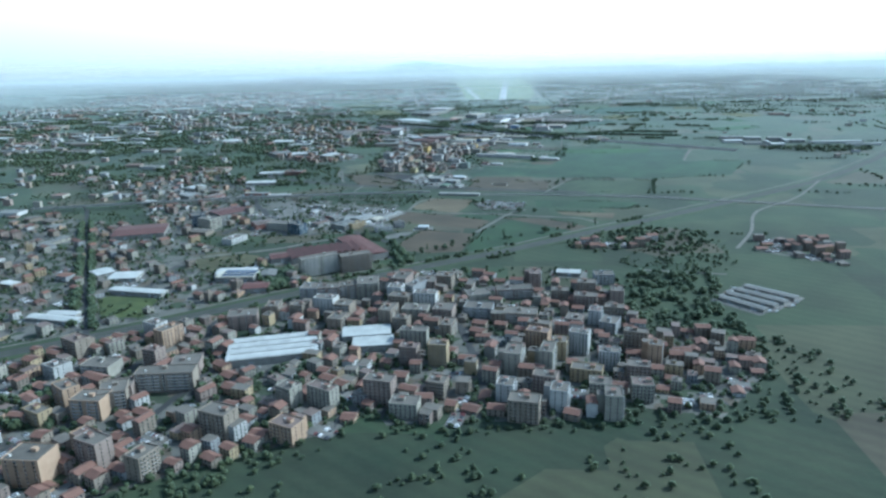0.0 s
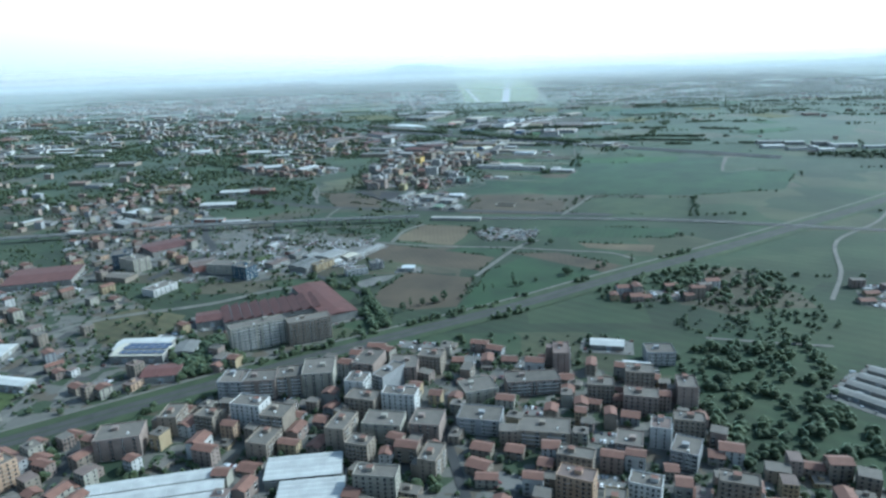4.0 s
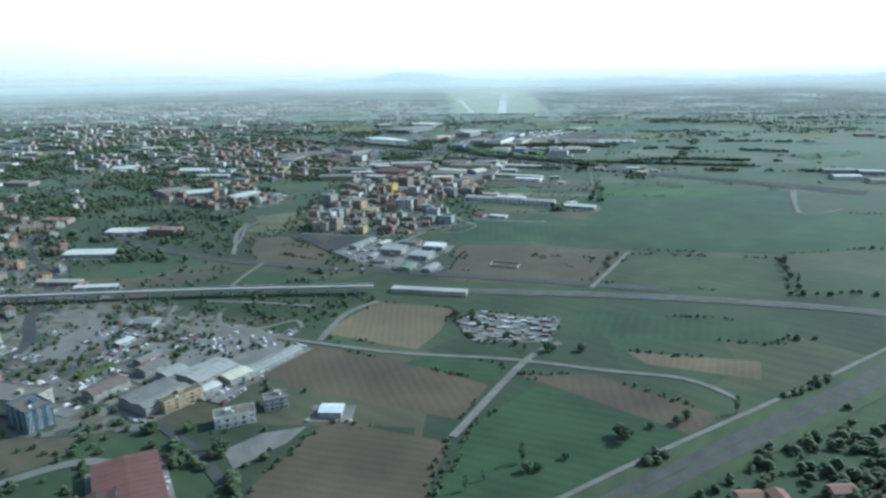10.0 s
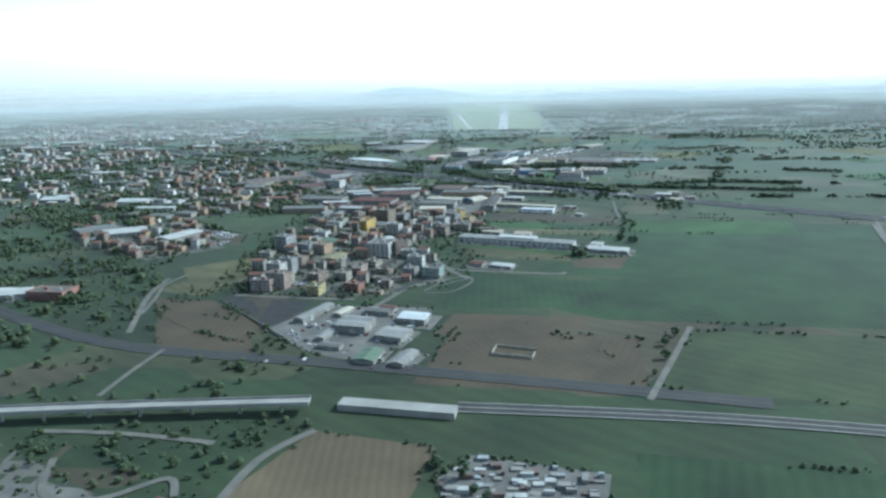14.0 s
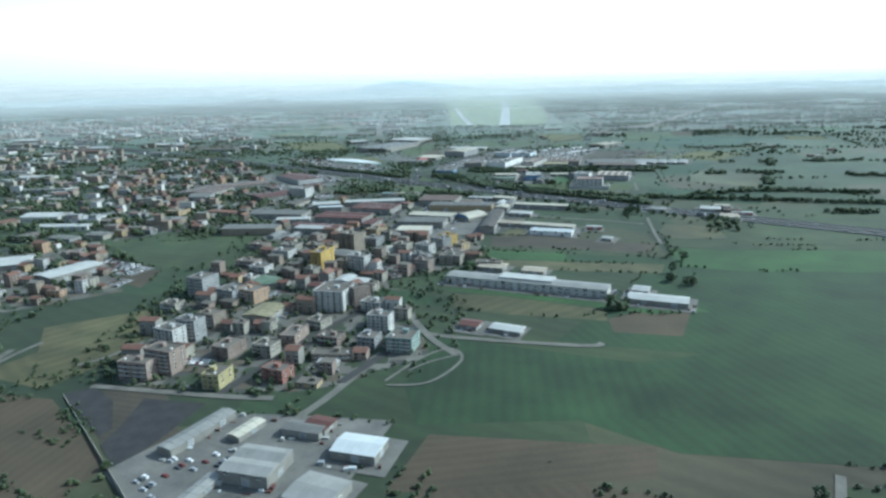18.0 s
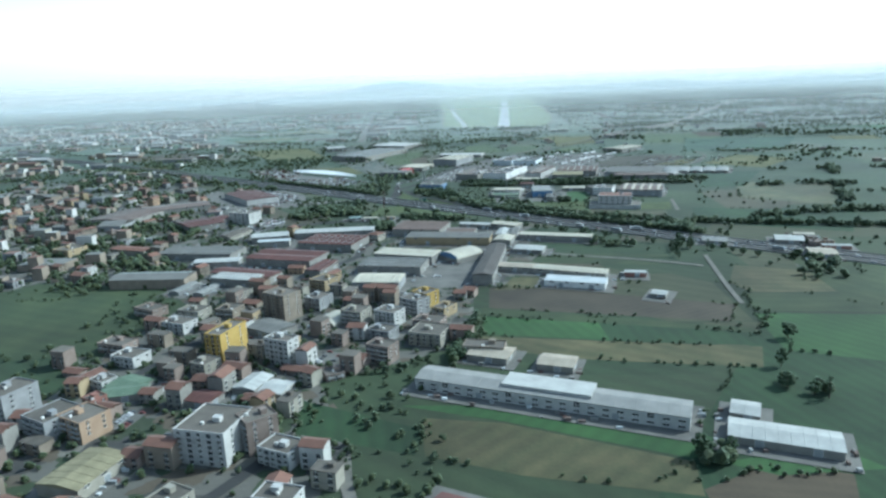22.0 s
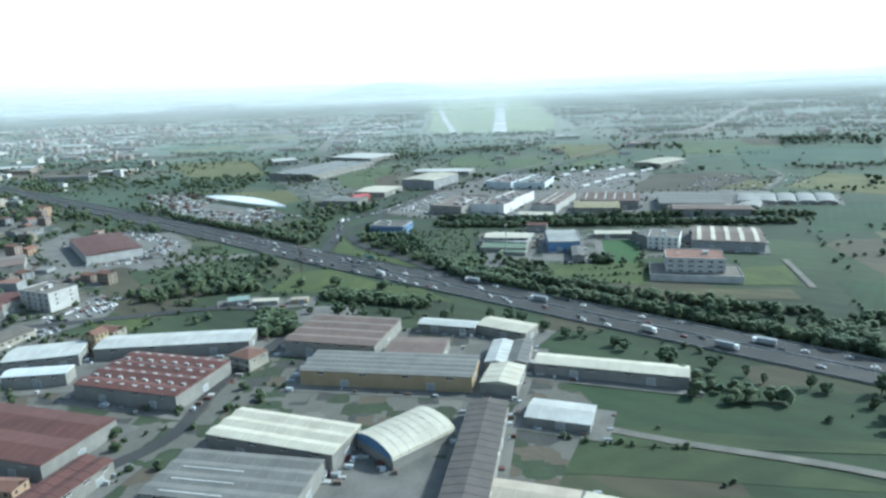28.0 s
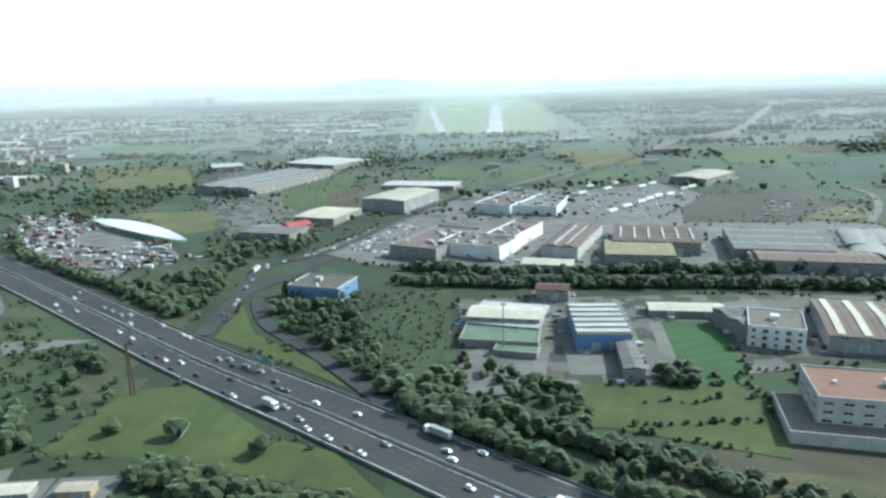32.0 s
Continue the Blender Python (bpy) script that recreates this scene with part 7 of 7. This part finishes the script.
# gardens, hedgerows and scattered trees over the whole plain
for _ in range(14000):
    x, y = RNG.uniform(-1000, 180), RNG.uniform(380, 2900)
    if (x < -120 or y < 880) and noise.noise((x * 0.012, y * 0.012, 1.0)) > (0.1 if y > 1950 else -0.1) and clear(x, y, -0.8):
        FAR_TREES.append((x, y, RNG.uniform(1.3, 3.2)))
for _ in range(2600):
    x, y = RNG.uniform(-330, 420), RNG.uniform(1990, 3300)
    if noise.noise((x * 0.015, y * 0.015, 9.0)) > 0.12 and clear(x, y, 0.8):
        FAR_TREES.append((x, y, RNG.uniform(0.7, 2.6)))
for _ in range(420):
    x, y = RNG.uniform(-3400, 2600), RNG.uniform(2600, 7000)
    a, n = RNG.choice((0.0, 0.1, 1.6, 3.0)) + RNG.gauss(0, 0.2), RNG.randrange(8, 34)
    for k in range(n):
        p, q = x + k * 9 * math.cos(a) + RNG.gauss(0, 3), y + k * 9 * math.sin(a) + RNG.gauss(0, 3)
        if (p < -225 or p > 245 or q < 3700) and clear(p, q, 1.5):
            FAR_TREES.append((p, q, RNG.uniform(2.2, 4.8)))
for _ in range(60):
    x, y = RNG.uniform(180, 1300), RNG.uniform(900, 2600)
    a = RNG.choice((-0.1, 1.4)) + RNG.gauss(0, 0.15)
    for k in range(RNG.randrange(4, 16)):
        p, q = x + k * 10 * math.cos(a) + RNG.gauss(0, 3), y + k * 10 * math.sin(a) + RNG.gauss(0, 3)
        if clear(p, q, 1.5):
            FAR_TREES.append((p, q, RNG.uniform(1.6, 3.6)))
# the far plain is overgrown with trees and hedges
for _ in range(26000):
    x, y = RNG.uniform(-2400, -380), RNG.uniform(1450, 3000)
    if noise.noise((x * 0.006, y * 0.008, 14.0)) + 0.7 * noise.noise((x * 0.02, y * 0.03, 2.0)) > 0.02 and clear(x, y, 0.5):
        FAR_TREES.append((x, y, RNG.uniform(2.8, 5.6)))
for _ in range(60000):
    x, y = RNG.uniform(-3000, 2600), RNG.uniform(2700, 6600)
    if (x < -225 or x > 245 or y < 3690) and noise.noise((x * 0.0035, y * 0.006, 4.0)) + 0.6 * noise.noise((x * 0.014, y * 0.02, 8.0)) > (0.3 if y < 3650 else 0.13) and clear(x, y, 0.5):
        FAR_TREES.append((x, y, RNG.uniform(2.8, 6.2)))
s = Shape()
for x, y, r in FAR_TREES:
    z = g(x, y)
    for k in range(4 if y < 1500 and x > -300 else (3 if y < 2700 and x > -400 else (2 if y < 2700 else 1))):
        a = k * 1.57 + x
        w = 0.45 * r if k else 0
        clump(s, x + w * math.cos(a), y + w * math.sin(a), z + r * (1.25 if k == 0 else RNG.uniform(0.6, 1.0)), r * RNG.uniform(0.6, 0.85), RNG)
tagged(new("woodland", s.mesh("woodland", [WOOD_LEAF])), "dark green scattered trees, hedges and small woods", "trees", "", "stuff")

# ---- towns in the distance ----
s = Shape()


def far_town(n, x0, x1, y0, y1, tall=2, spread=1.0):
    for _ in range(n):
        x, y = RNG.uniform(x0, x1), RNG.uniform(y0, y1)
        if -320 < x < 300 and y > 3600 or -680 < x < -150 and 2560 < y < 3350 or not clear(x, y, 8):
            continue
        if noise.noise((x * 0.0028, y * 0.0022, 3.0)) < -0.05 * spread:
            continue
        L, D, h = RNG.uniform(4, 10), RNG.uniform(4, 7), 3.1 * RNG.choice((1, 2, 2, 3, 3, tall, tall + 1))
        if RNG.random() < 0.07:
            L, D, h = L * 3, D * 2.5, 7
        z = g(x, y)
        k = RNG.choice((0, 1, 2, 2, 3, 3, 8, 8))
        s.box(x - L, x + L, y - D, y + D, z - 1, z + h, k, RNG.choice((4, 4, 4, 5, 5, 5, 6, 7, 7)))


far_town(2100, -2600, -350, 2600, 5200, 4)
far_town(800, -1700, -400, 1950, 2900, 4)
far_town(240, -1700, -700, 1100, 2100, 3)
far_town(700, 330, 2400, 3300, 6200, 3)
far_town(26, -150, 320, 2900, 3500, 1, -1)
far_town(60, 500, 1600, 1700, 3000, 1)
far_town(520, -3600, -500, 5200, 7000, 6)
# glasshouses and long sheds on the eastern edge of the plain
for x, y, L, D, h, m in ((675, 2030, 26, 14, 6, 6), (715, 1985, 22, 12, 6, 7), (757, 1990, 4, 20, 8, 6), (770, 1955, 18, 12, 6, 6), (815, 2020, 5, 22, 8, 6), (850, 2025, 20, 12, 6, 7), (940, 1985, 70, 7, 6, 6), (990, 1935, 45, 5, 6, 6)):
    z = g(x, y)
    s.box(x - L, x + L, y - D, y + D, z - 1, z + h, 1, m)
    s.gable(x - L - 0.4, x + L + 0.4, y - D - 0.4, y + D + 0.4, z + h, min(L, D) * 0.18, 0.3, m)
# long pale sheds and flat works among the far houses
for _ in range(330):
    x, y = RNG.uniform(-2300, -330), RNG.uniform(1950, 4700)
    L, D, h = RNG.uniform(12, 48), RNG.uniform(7, 20), RNG.uniform(5, 9)
    if clear(x, y, L * 0.8) and not (x > -720 and 2350 < y < 3400):
        TAKEN.append((x, y, L * 0.8))
        z, m = g(x, y), RNG.choice((5, 6, 6, 7, 7, 4))
        s.box(x - L, x + L, y - D, y + D, z - 1, z + h, RNG.choice((1, 3, 8)), m)
        s.gable(x - L - 0.4, x + L + 0.4, y - D - 0.4, y + D + 0.4, z + h, D * 0.18, 0.3, m)
tagged(new("distant_town", s.mesh("distant_town", [CREAM, WHITE, PINK, GREY, FLAT_ROOF, TILE_ROOF, WHITE_ROOF, GREY_ROOF, TAN])), "pale crowded houses of far-off towns", "town", "", "stuff")

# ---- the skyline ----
# haze on the hills is painted: a blue-grey base colour plus emission
HAZE = bpy.data.materials.new("painted_hill_haze")
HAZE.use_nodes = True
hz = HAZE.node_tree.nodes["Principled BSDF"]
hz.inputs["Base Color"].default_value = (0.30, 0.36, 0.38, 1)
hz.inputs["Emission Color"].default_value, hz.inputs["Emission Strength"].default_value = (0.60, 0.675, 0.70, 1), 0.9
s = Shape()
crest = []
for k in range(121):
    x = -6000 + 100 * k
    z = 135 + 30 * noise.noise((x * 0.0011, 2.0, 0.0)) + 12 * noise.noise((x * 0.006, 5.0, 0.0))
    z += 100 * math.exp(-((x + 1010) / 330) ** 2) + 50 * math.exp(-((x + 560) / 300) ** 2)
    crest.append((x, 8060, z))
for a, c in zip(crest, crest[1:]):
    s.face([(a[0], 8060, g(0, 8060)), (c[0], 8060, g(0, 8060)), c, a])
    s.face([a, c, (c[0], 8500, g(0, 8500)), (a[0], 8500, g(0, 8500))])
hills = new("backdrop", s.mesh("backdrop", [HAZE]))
tagged(hills, "low wooded hills with haze painted into colour and glow", "hills", "", "structure")


def haze_sheet(y, top, thick):
    """Added upright translucent sheet imitating haze: thickest low over the plain, thinning upwards."""
    m = bpy.data.materials.new("haze_veil")
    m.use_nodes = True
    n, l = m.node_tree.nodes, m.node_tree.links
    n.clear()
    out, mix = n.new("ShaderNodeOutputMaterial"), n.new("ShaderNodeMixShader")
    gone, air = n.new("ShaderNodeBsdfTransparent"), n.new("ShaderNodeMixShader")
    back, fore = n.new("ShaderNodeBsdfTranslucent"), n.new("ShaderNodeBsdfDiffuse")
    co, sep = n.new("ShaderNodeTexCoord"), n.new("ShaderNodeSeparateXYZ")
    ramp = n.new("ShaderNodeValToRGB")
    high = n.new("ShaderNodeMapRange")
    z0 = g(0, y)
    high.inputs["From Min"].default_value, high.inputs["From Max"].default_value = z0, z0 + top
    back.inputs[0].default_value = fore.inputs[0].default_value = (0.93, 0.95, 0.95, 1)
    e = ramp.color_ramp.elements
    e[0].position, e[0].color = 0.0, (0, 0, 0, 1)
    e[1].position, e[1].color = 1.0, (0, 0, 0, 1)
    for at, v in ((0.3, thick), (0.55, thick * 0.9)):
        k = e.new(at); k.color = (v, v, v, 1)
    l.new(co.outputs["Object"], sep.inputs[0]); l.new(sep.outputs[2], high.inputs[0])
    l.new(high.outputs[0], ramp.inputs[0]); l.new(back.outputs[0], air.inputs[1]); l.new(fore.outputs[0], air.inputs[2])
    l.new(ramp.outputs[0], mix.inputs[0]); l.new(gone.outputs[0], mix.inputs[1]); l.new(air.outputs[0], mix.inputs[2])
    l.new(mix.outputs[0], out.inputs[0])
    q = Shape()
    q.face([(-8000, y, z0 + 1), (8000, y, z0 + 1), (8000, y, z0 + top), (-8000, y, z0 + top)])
    tagged(new("backdrop", q.mesh("haze", [m])), "upright translucent sheet imitating haze over the far plain", "haze", "", "structure")


# added sheets that pale the far plain; the first two stand before the airfield
haze_sheet(3250, 100, 0.22)
haze_sheet(3640, 120, 0.24)
haze_sheet(4500, 150, 0.34)
haze_sheet(5600, 170, 0.5)
haze_sheet(6350, 210, 0.5)
haze_sheet(7600, 330, 0.4)


def tower(x, y, w, h):
    ob = base("high_rise", x, y, RNG.uniform(-30, 30), "tall pale office tower on the city skyline", "tower", "city towers", w)
    h, w = h * 0.6, w * 1.05
    part("body", Shape().box(-w, w, -w * 0.8, w * 0.8, -2, h), WHITE, ob)
    part("roof", Shape().box(-w * 0.6, w * 0.6, -w * 0.5, w * 0.5, h, h + 5), CONCRETE, ob)


for k, (x, h) in enumerate(((-2560, 84), (-2500, 100), (-2440, 78), (-2370, 92), (-2330, 105), (-2280, 88), (-2210, 104), (-2170, 90), (-2110, 108), (-2050, 100), (-2000, 80))):
    tower(x * 0.808, 6250 + 30 * (k % 3), 12 + 3 * (k % 2), h)


# ---- masts, sign and containers ----
def lattice_mast(x, y, h, paint, words):
    """Four legs drawn together upwards, laced with rings and braces."""
    ob = base("lattice_mast", x, y, 20, words, "mast", "masts", 1.5)
    n = int(h / 3)
    r0, r1 = h * 0.055, 0.35
    for k in range(4):
        a = math.pi / 4 + k * math.pi / 2
        s = Shape()
        p, q = (r0 * math.cos(a), r0 * math.sin(a)), (r1 * math.cos(a), r1 * math.sin(a))
        w = 0.16
        loft(s, [[(p[0] - w, p[1] - w, -0.3), (p[0] + w, p[1] - w, -0.3), (p[0] + w, p[1] + w, -0.3), (p[0] - w, p[1] + w, -0.3)], [(q[0] - w, q[1] - w, h), (q[0] + w, q[1] - w, h), (q[0] + w, q[1] + w, h), (q[0] - w, q[1] + w, h)]], [0])
        part("leg", s, paint, ob)
    for j in range(1, n):
        z = h * j / n
        r = (r0 + (r1 - r0) * z / h) * 0.72
        s = Shape()
        s.box(-r, r, -r - 0.08, -r + 0.08, z, z + 0.16).box(-r, r, r - 0.08, r + 0.08, z, z + 0.16).box(-r - 0.08, -r + 0.08, -r, r, z, z + 0.16).box(r - 0.08, r + 0.08, -r, r, z, z + 0.16)
        part("ring", s, paint, ob)
    for j in range(3):
        z = h * (0.72 + 0.1 * j)
        part("cross_arm", Shape().box(-3.2 + j * 0.5, 3.2 - j * 0.5, -0.12, 0.12, z, z + 0.25), paint, ob)


def loft(s, rings, slots):
    """Joins closed rings of equal length; slots: one for each gap."""
    for (ra, rb), slot in zip(zip(rings, rings[1:]), slots):
        n = len(ra)
        for k in range(n):
            s.face([ra[k], ra[(k + 1) % n], rb[(k + 1) % n], rb[k]], slot)
    s.face(rings[0][::-1], slots[0])
    s.face(rings[-1], slots[-1])


lattice_mast(-167, 2393, 26, RED_ROOF, "red and white lattice power mast in grass")
lattice_mast(-129, 2588, 30, STEEL, "slim grey steel lattice mast by the ramp")


def floodlight(x, y, h):
    ob = base("floodlight_pole", x, y, 0, "tall dark steel floodlight pole by the courts", "lamp", "", 1)
    s = Shape()
    ring = lambda r, z: [(r * math.cos(k * math.pi / 4), r * math.sin(k * math.pi / 4), z) for k in range(8)]
    loft(s, [ring(0.5, -0.3), ring(0.28, h)], [0])
    part("pole", s, STEEL, ob)
    part("platform", Shape().box(-1.6, 1.6, -1.6, 1.6, h - 0.2, h), STEEL, ob)
    for k in range(4):
        part("lamp", Shape().box(-1.5 + k * 0.8, -0.9 + k * 0.8, -1.7, -1.4, h, h + 0.7), FRAME, ob)


floodlight(8, 2440, 27)

SIGN_GREEN = surface("sign_green", (0.031, 0.143, 0.120), (0.057, 0.209, 0.175), 4, 0.5)
gantry = base("road_sign_gantry", -113, 2420, -37, "green motorway sign on a steel gantry", "road sign", "", 2)
for u in (-8.5, 8.5):
    part("post", Shape().box(u - 0.2, u + 0.2, -0.2, 0.2, -0.3, 6.6), STEEL, gantry)
part("beam", Shape().box(-8.7, 8.7, -0.2, 0.2, 6.6, 7.0), STEEL, gantry)
part("panel", Shape().box(-7.5, 4.5, -0.35, -0.22, 4.6, 7.6), SIGN_GREEN, gantry)
for z, w in ((6.8, 4.6), (6.1, 5.2), (5.4, 3.9)):
    part("writing", Shape().box(-7, -7 + w * 1.6, -0.38, -0.352, z, z + 0.34), FRAME, gantry)


def container(paint, words):
    ob = new("shipping_container", Shape().box(-3.05, 3.05, -1.22, 1.22, 0, 2.6).mesh("shipping_container", [paint]))
    tagged(ob, words, "container", "containers in the yard")
    part("door", Shape().box(3.04, 3.1, -1.1, 1.1, 0.1, 2.5), STEEL, ob)
    return ob


def trailer():
    ob = new("trailer", Shape().box(-6.5, 6.5, -1.25, 1.25, 1.1, 3.9).mesh("trailer", [CAR_WHITE]))
    tagged(ob, "long white box trailer parked on paving", "trailer", "parked trailers")
    part("chassis", Shape().box(-6.3, 6.0, -0.8, 0.8, 0.6, 1.1), RUBBER, ob)
    part("landing_leg", Shape().box(4.0, 4.3, -0.9, 0.9, 0.0, 0.7), STEEL, ob)
    return ob


BOXES = [container(m, w) for m, w in ((RED_ROOF, "rust-red steel shipping container"), (BLUE_ROOF, "pale blue steel shipping container"), (CREAM_ROOF, "cream-coloured steel shipping container"), (GREY_ROOF, "weathered grey steel shipping container"))]
TRAILER = trailer()

# ---- vehicles ----
def wheel_mesh():
    s = Shape()
    n = 10
    for e in (-0.11, 0.11):
        s.face([(0.32 * math.cos(2 * math.pi * k / n), e, 0.32 * math.sin(2 * math.pi * k / n)) for k in range(n)][:: (1 if e < 0 else -1)])
    for k in range(n):
        a, b = 2 * math.pi * k / n, 2 * math.pi * (k + 1) / n
        s.face([(0.32 * math.cos(a), -0.11, 0.32 * math.sin(a)), (0.32 * math.cos(a), 0.11, 0.32 * math.sin(a)), (0.32 * math.cos(b), 0.11, 0.32 * math.sin(b)), (0.32 * math.cos(b), -0.11, 0.32 * math.sin(b))])
    return s.mesh("wheel", [RUBBER])


WHEEL = wheel_mesh()


def car(paint, words, long=4.2):
    w = 0.86
    def ring(x0, x1, y, z):
        return [(x0, -y, z), (x1, -y, z), (x1, y, z), (x0, y, z)]
    s = Shape()
    loft(s, [ring(-long / 2, long / 2, w * 0.94, 0.25), ring(-long / 2 - 0.05, long / 2 + 0.05, w, 0.5), ring(-long / 2 + 0.05, long / 2 - 0.1, w * 0.97, 0.82), ring(-long / 2 + 0.2, long / 2 - 0.9, w * 0.9, 0.92)], [0, 0, 0])
    ob = new("car", s.mesh("car", [paint]))
    tagged(ob, words, "car", "cars")
    c = Shape()
    loft(c, [ring(-long / 2 + 0.25, long / 2 - 1.0, w * 0.88, 0.9), ring(-long / 2 + 0.75, long / 2 - 1.75, w * 0.72, 1.38)], [0])
    part("glasshouse", c, PANE, ob)
    part("roof", Shape().box(-long / 2 + 0.78, long / 2 - 1.78, -w * 0.71, w * 0.71, 1.37, 1.45), paint, ob)
    for x in (-long * 0.31, long * 0.31):
        for y in (-w + 0.1, w - 0.1):
            part("wheel", WHEEL, None, ob, "", pose(x, y, 0.32))
    return ob


def lorry(paint, words, box, long=11.0):
    ob = new("lorry", Shape().box(-long / 2, long / 2 - 2.6, -1.25, 1.25, 1.0, 3.9).mesh("lorry", [box]))
    tagged(ob, words, "truck", "lorries")
    cab = part("cab", Shape().box(long / 2 - 2.3, long / 2, -1.2, 1.2, 0.6, 3.2), paint, ob)
    part("windscreen", Shape().box(long / 2 - 0.02, long / 2 + 0.03, -1.1, 1.1, 1.9, 2.9), PANE, cab)
    part("chassis", Shape().box(-long / 2, long / 2 - 0.5, -0.9, 0.9, 0.6, 1.0), RUBBER, ob)
    for x in (-long * 0.4, -long * 0.28, long * 0.34):
        for y in (-1.1, 1.1):
            part("wheel", WHEEL, None, ob, "", pose(x, y, 0.5) @ Matrix.Scale(1.55, 4))
    return ob


CARS = [car(CAR_WHITE, "white hatchback car with dark windows"), car(CAR_GREY, "silver saloon car with dark windows", 4.5), car(CAR_DARK, "dark-painted saloon car on asphalt", 4.5), car(CAR_RED, "small red car with dark windows", 3.8)]
LORRIES = [lorry(CAR_WHITE, "lorry with a white cab and dark tarpaulin sides", SHUTTER, 13), lorry(CAR_DARK, "lorry with a dark cab and grey trailer", GREY_ROOF, 13), lorry(CAR_DARK, "dark lorry with a reddish-brown box body", RED_ROOF, 12), lorry(CAR_WHITE, "white box lorry on the motorway", WHITE, 9)]
DRIVEN = set()


def place(ob, x, y, z, yaw):
    m = pose(x, y, z, 0, 0, yaw)
    if ob in DRIVEN:
        copy_thing(ob, m)
    else:
        ob.matrix_basis = m
        DRIVEN.add(ob)


def traffic(line, n, lanes, lift, lo=0.0, hi=1.0):
    for k in range(n):
        u = (lo + (hi - lo) * (k + RNG.uniform(0.1, 0.9)) / n) * (len(line) - 1)
        i = min(int(u), len(line) - 2)
        a, b = line[i], line[i + 1]
        d = RNG.choice(lanes)
        (x0, y0), (x1, y1) = offset([a, b], d)
        t = u - i
        x, y = x0 + (x1 - x0) * t, y0 + (y1 - y0) * t
        ang = math.degrees(math.atan2(y1 - y0, x1 - x0)) + (180 if d > 0 else 0)
        big = RNG.random() < 0.07
        place(LORRIES[RNG.choice((0, 0, 0, 1, 1, 2, 3, 3))] if big else RNG.choice((CARS[0], CARS[0], CARS[0], CARS[1], CARS[1], CARS[2], CARS[2], CARS[1], CARS[3])), x, y, g(x, y) + lift, ang)


def parked(poly, n, yaw):
    for _ in range(n):
        x, y = spot(poly, RNG)
        if all(math.hypot(x - a, y - b) > r * 0.95 for a, b, r in TAKEN):
            place(RNG.choice((CARS[0], CARS[0], CARS[1], CARS[2], CARS[3])), x, y, g(x, y) + 0.18, yaw + RNG.choice((0, 180)))
            TAKEN.append((x, y, 2.6))


for _ in range(46):
    x, y = spot([(-500, 2800), (-449, 2815), (-290, 2690), (-250, 2645), (-283, 2600), (-369, 2635)], RNG)
    if clear(x, y, 3, False):
        place(RNG.choice(BOXES), x, y, g(x, y) + 0.15, RNG.choice((-35, 55)) + RNG.gauss(0, 5))
        TAKEN.append((x, y, 3.2))
depot = Shape()
for i in range(16):
    for j in range(22):
        u, v = i / 15, j / 21
        x, y = 262 + 165 * v + 40 * u - 8, 2745 + 25 * v + 110 * u
        if RNG.random() < 0.28 and inside((x, y), [(210, 2800), (260, 2740), (420, 2760), (470, 2830), (330, 2860), (230, 2840)]):
            m = RNG.randrange(4)
            depot.box(x - 2.1, x + 2.1, y - 0.85, y + 0.85, g(x, y) + 0.3, g(x, y) + 0.95, m).box(x - 1.1, x + 1.1, y - 0.7, y + 0.7, g(x, y) + 0.95, g(x, y) + 1.45, 4, m)
tagged(new("depot_cars", depot.mesh("depot_cars", [CAR_WHITE, CAR_GREY, CAR_DARK, CAR_RED, PANE])), "rows of cars standing in the depot", "cars", "", "stuff")
for x, y in ((128, 2941), (145, 2919), (111, 2892), (162, 2958), (187, 2930), (204, 2948), (127, 2788), (146, 2812), (166, 2835), (178, 2850), (191, 2866), (206, 2874), (231, 2908), (244, 2922)):
    place(TRAILER, x, y, g(x, y) + 0.2, 40)
    TAKEN.append((x, y, 6))
traffic(MOTORWAY, 98, (-14, -10.4, -7, -3.5, 3.5, 7, 10.4, 14), 0.52, 0.28, 0.97)
SLIP = smooth([(-160, 2489), (-171, 2556), (-168, 2613), (-125, 2662), (-81, 2785)])
traffic(SLIP, 17, (-2.4, 2.4), 0.3, 0.0, 0.8)
parked([(-41, 2077), (-60, 2140), (-10, 2130), (-5, 2090)], 9, 20)
parked([(30, 2930), (120, 2990), (200, 2890), (100, 2790)], 26, 60)
parked([(-340, 2275), (-285, 2310), (-295, 2340), (-330, 2290)], 14, 60)
parked([(-215, 1415), (-190, 1440), (-140, 1432), (-140, 1424)], 2, 60)
parked([(-4, 2420), (25, 2410), (22, 2470), (0, 2480)], 8, 80)

# what stands on a roof belongs to the roof
for ob in list(scene.objects):
    if ob.parent is not None and ob.parent.parent is None and ob.name.split(".")[0] in ("roof_unit", "stair_head", "water_tank", "parapet", "skylight", "roof_light", "solar_panel"):
        roofs = [c for c in ob.parent.children if c.name.split(".")[0] == "roof"]
        if roofs and roofs[0] is not ob:
            ob.parent = roofs[0]
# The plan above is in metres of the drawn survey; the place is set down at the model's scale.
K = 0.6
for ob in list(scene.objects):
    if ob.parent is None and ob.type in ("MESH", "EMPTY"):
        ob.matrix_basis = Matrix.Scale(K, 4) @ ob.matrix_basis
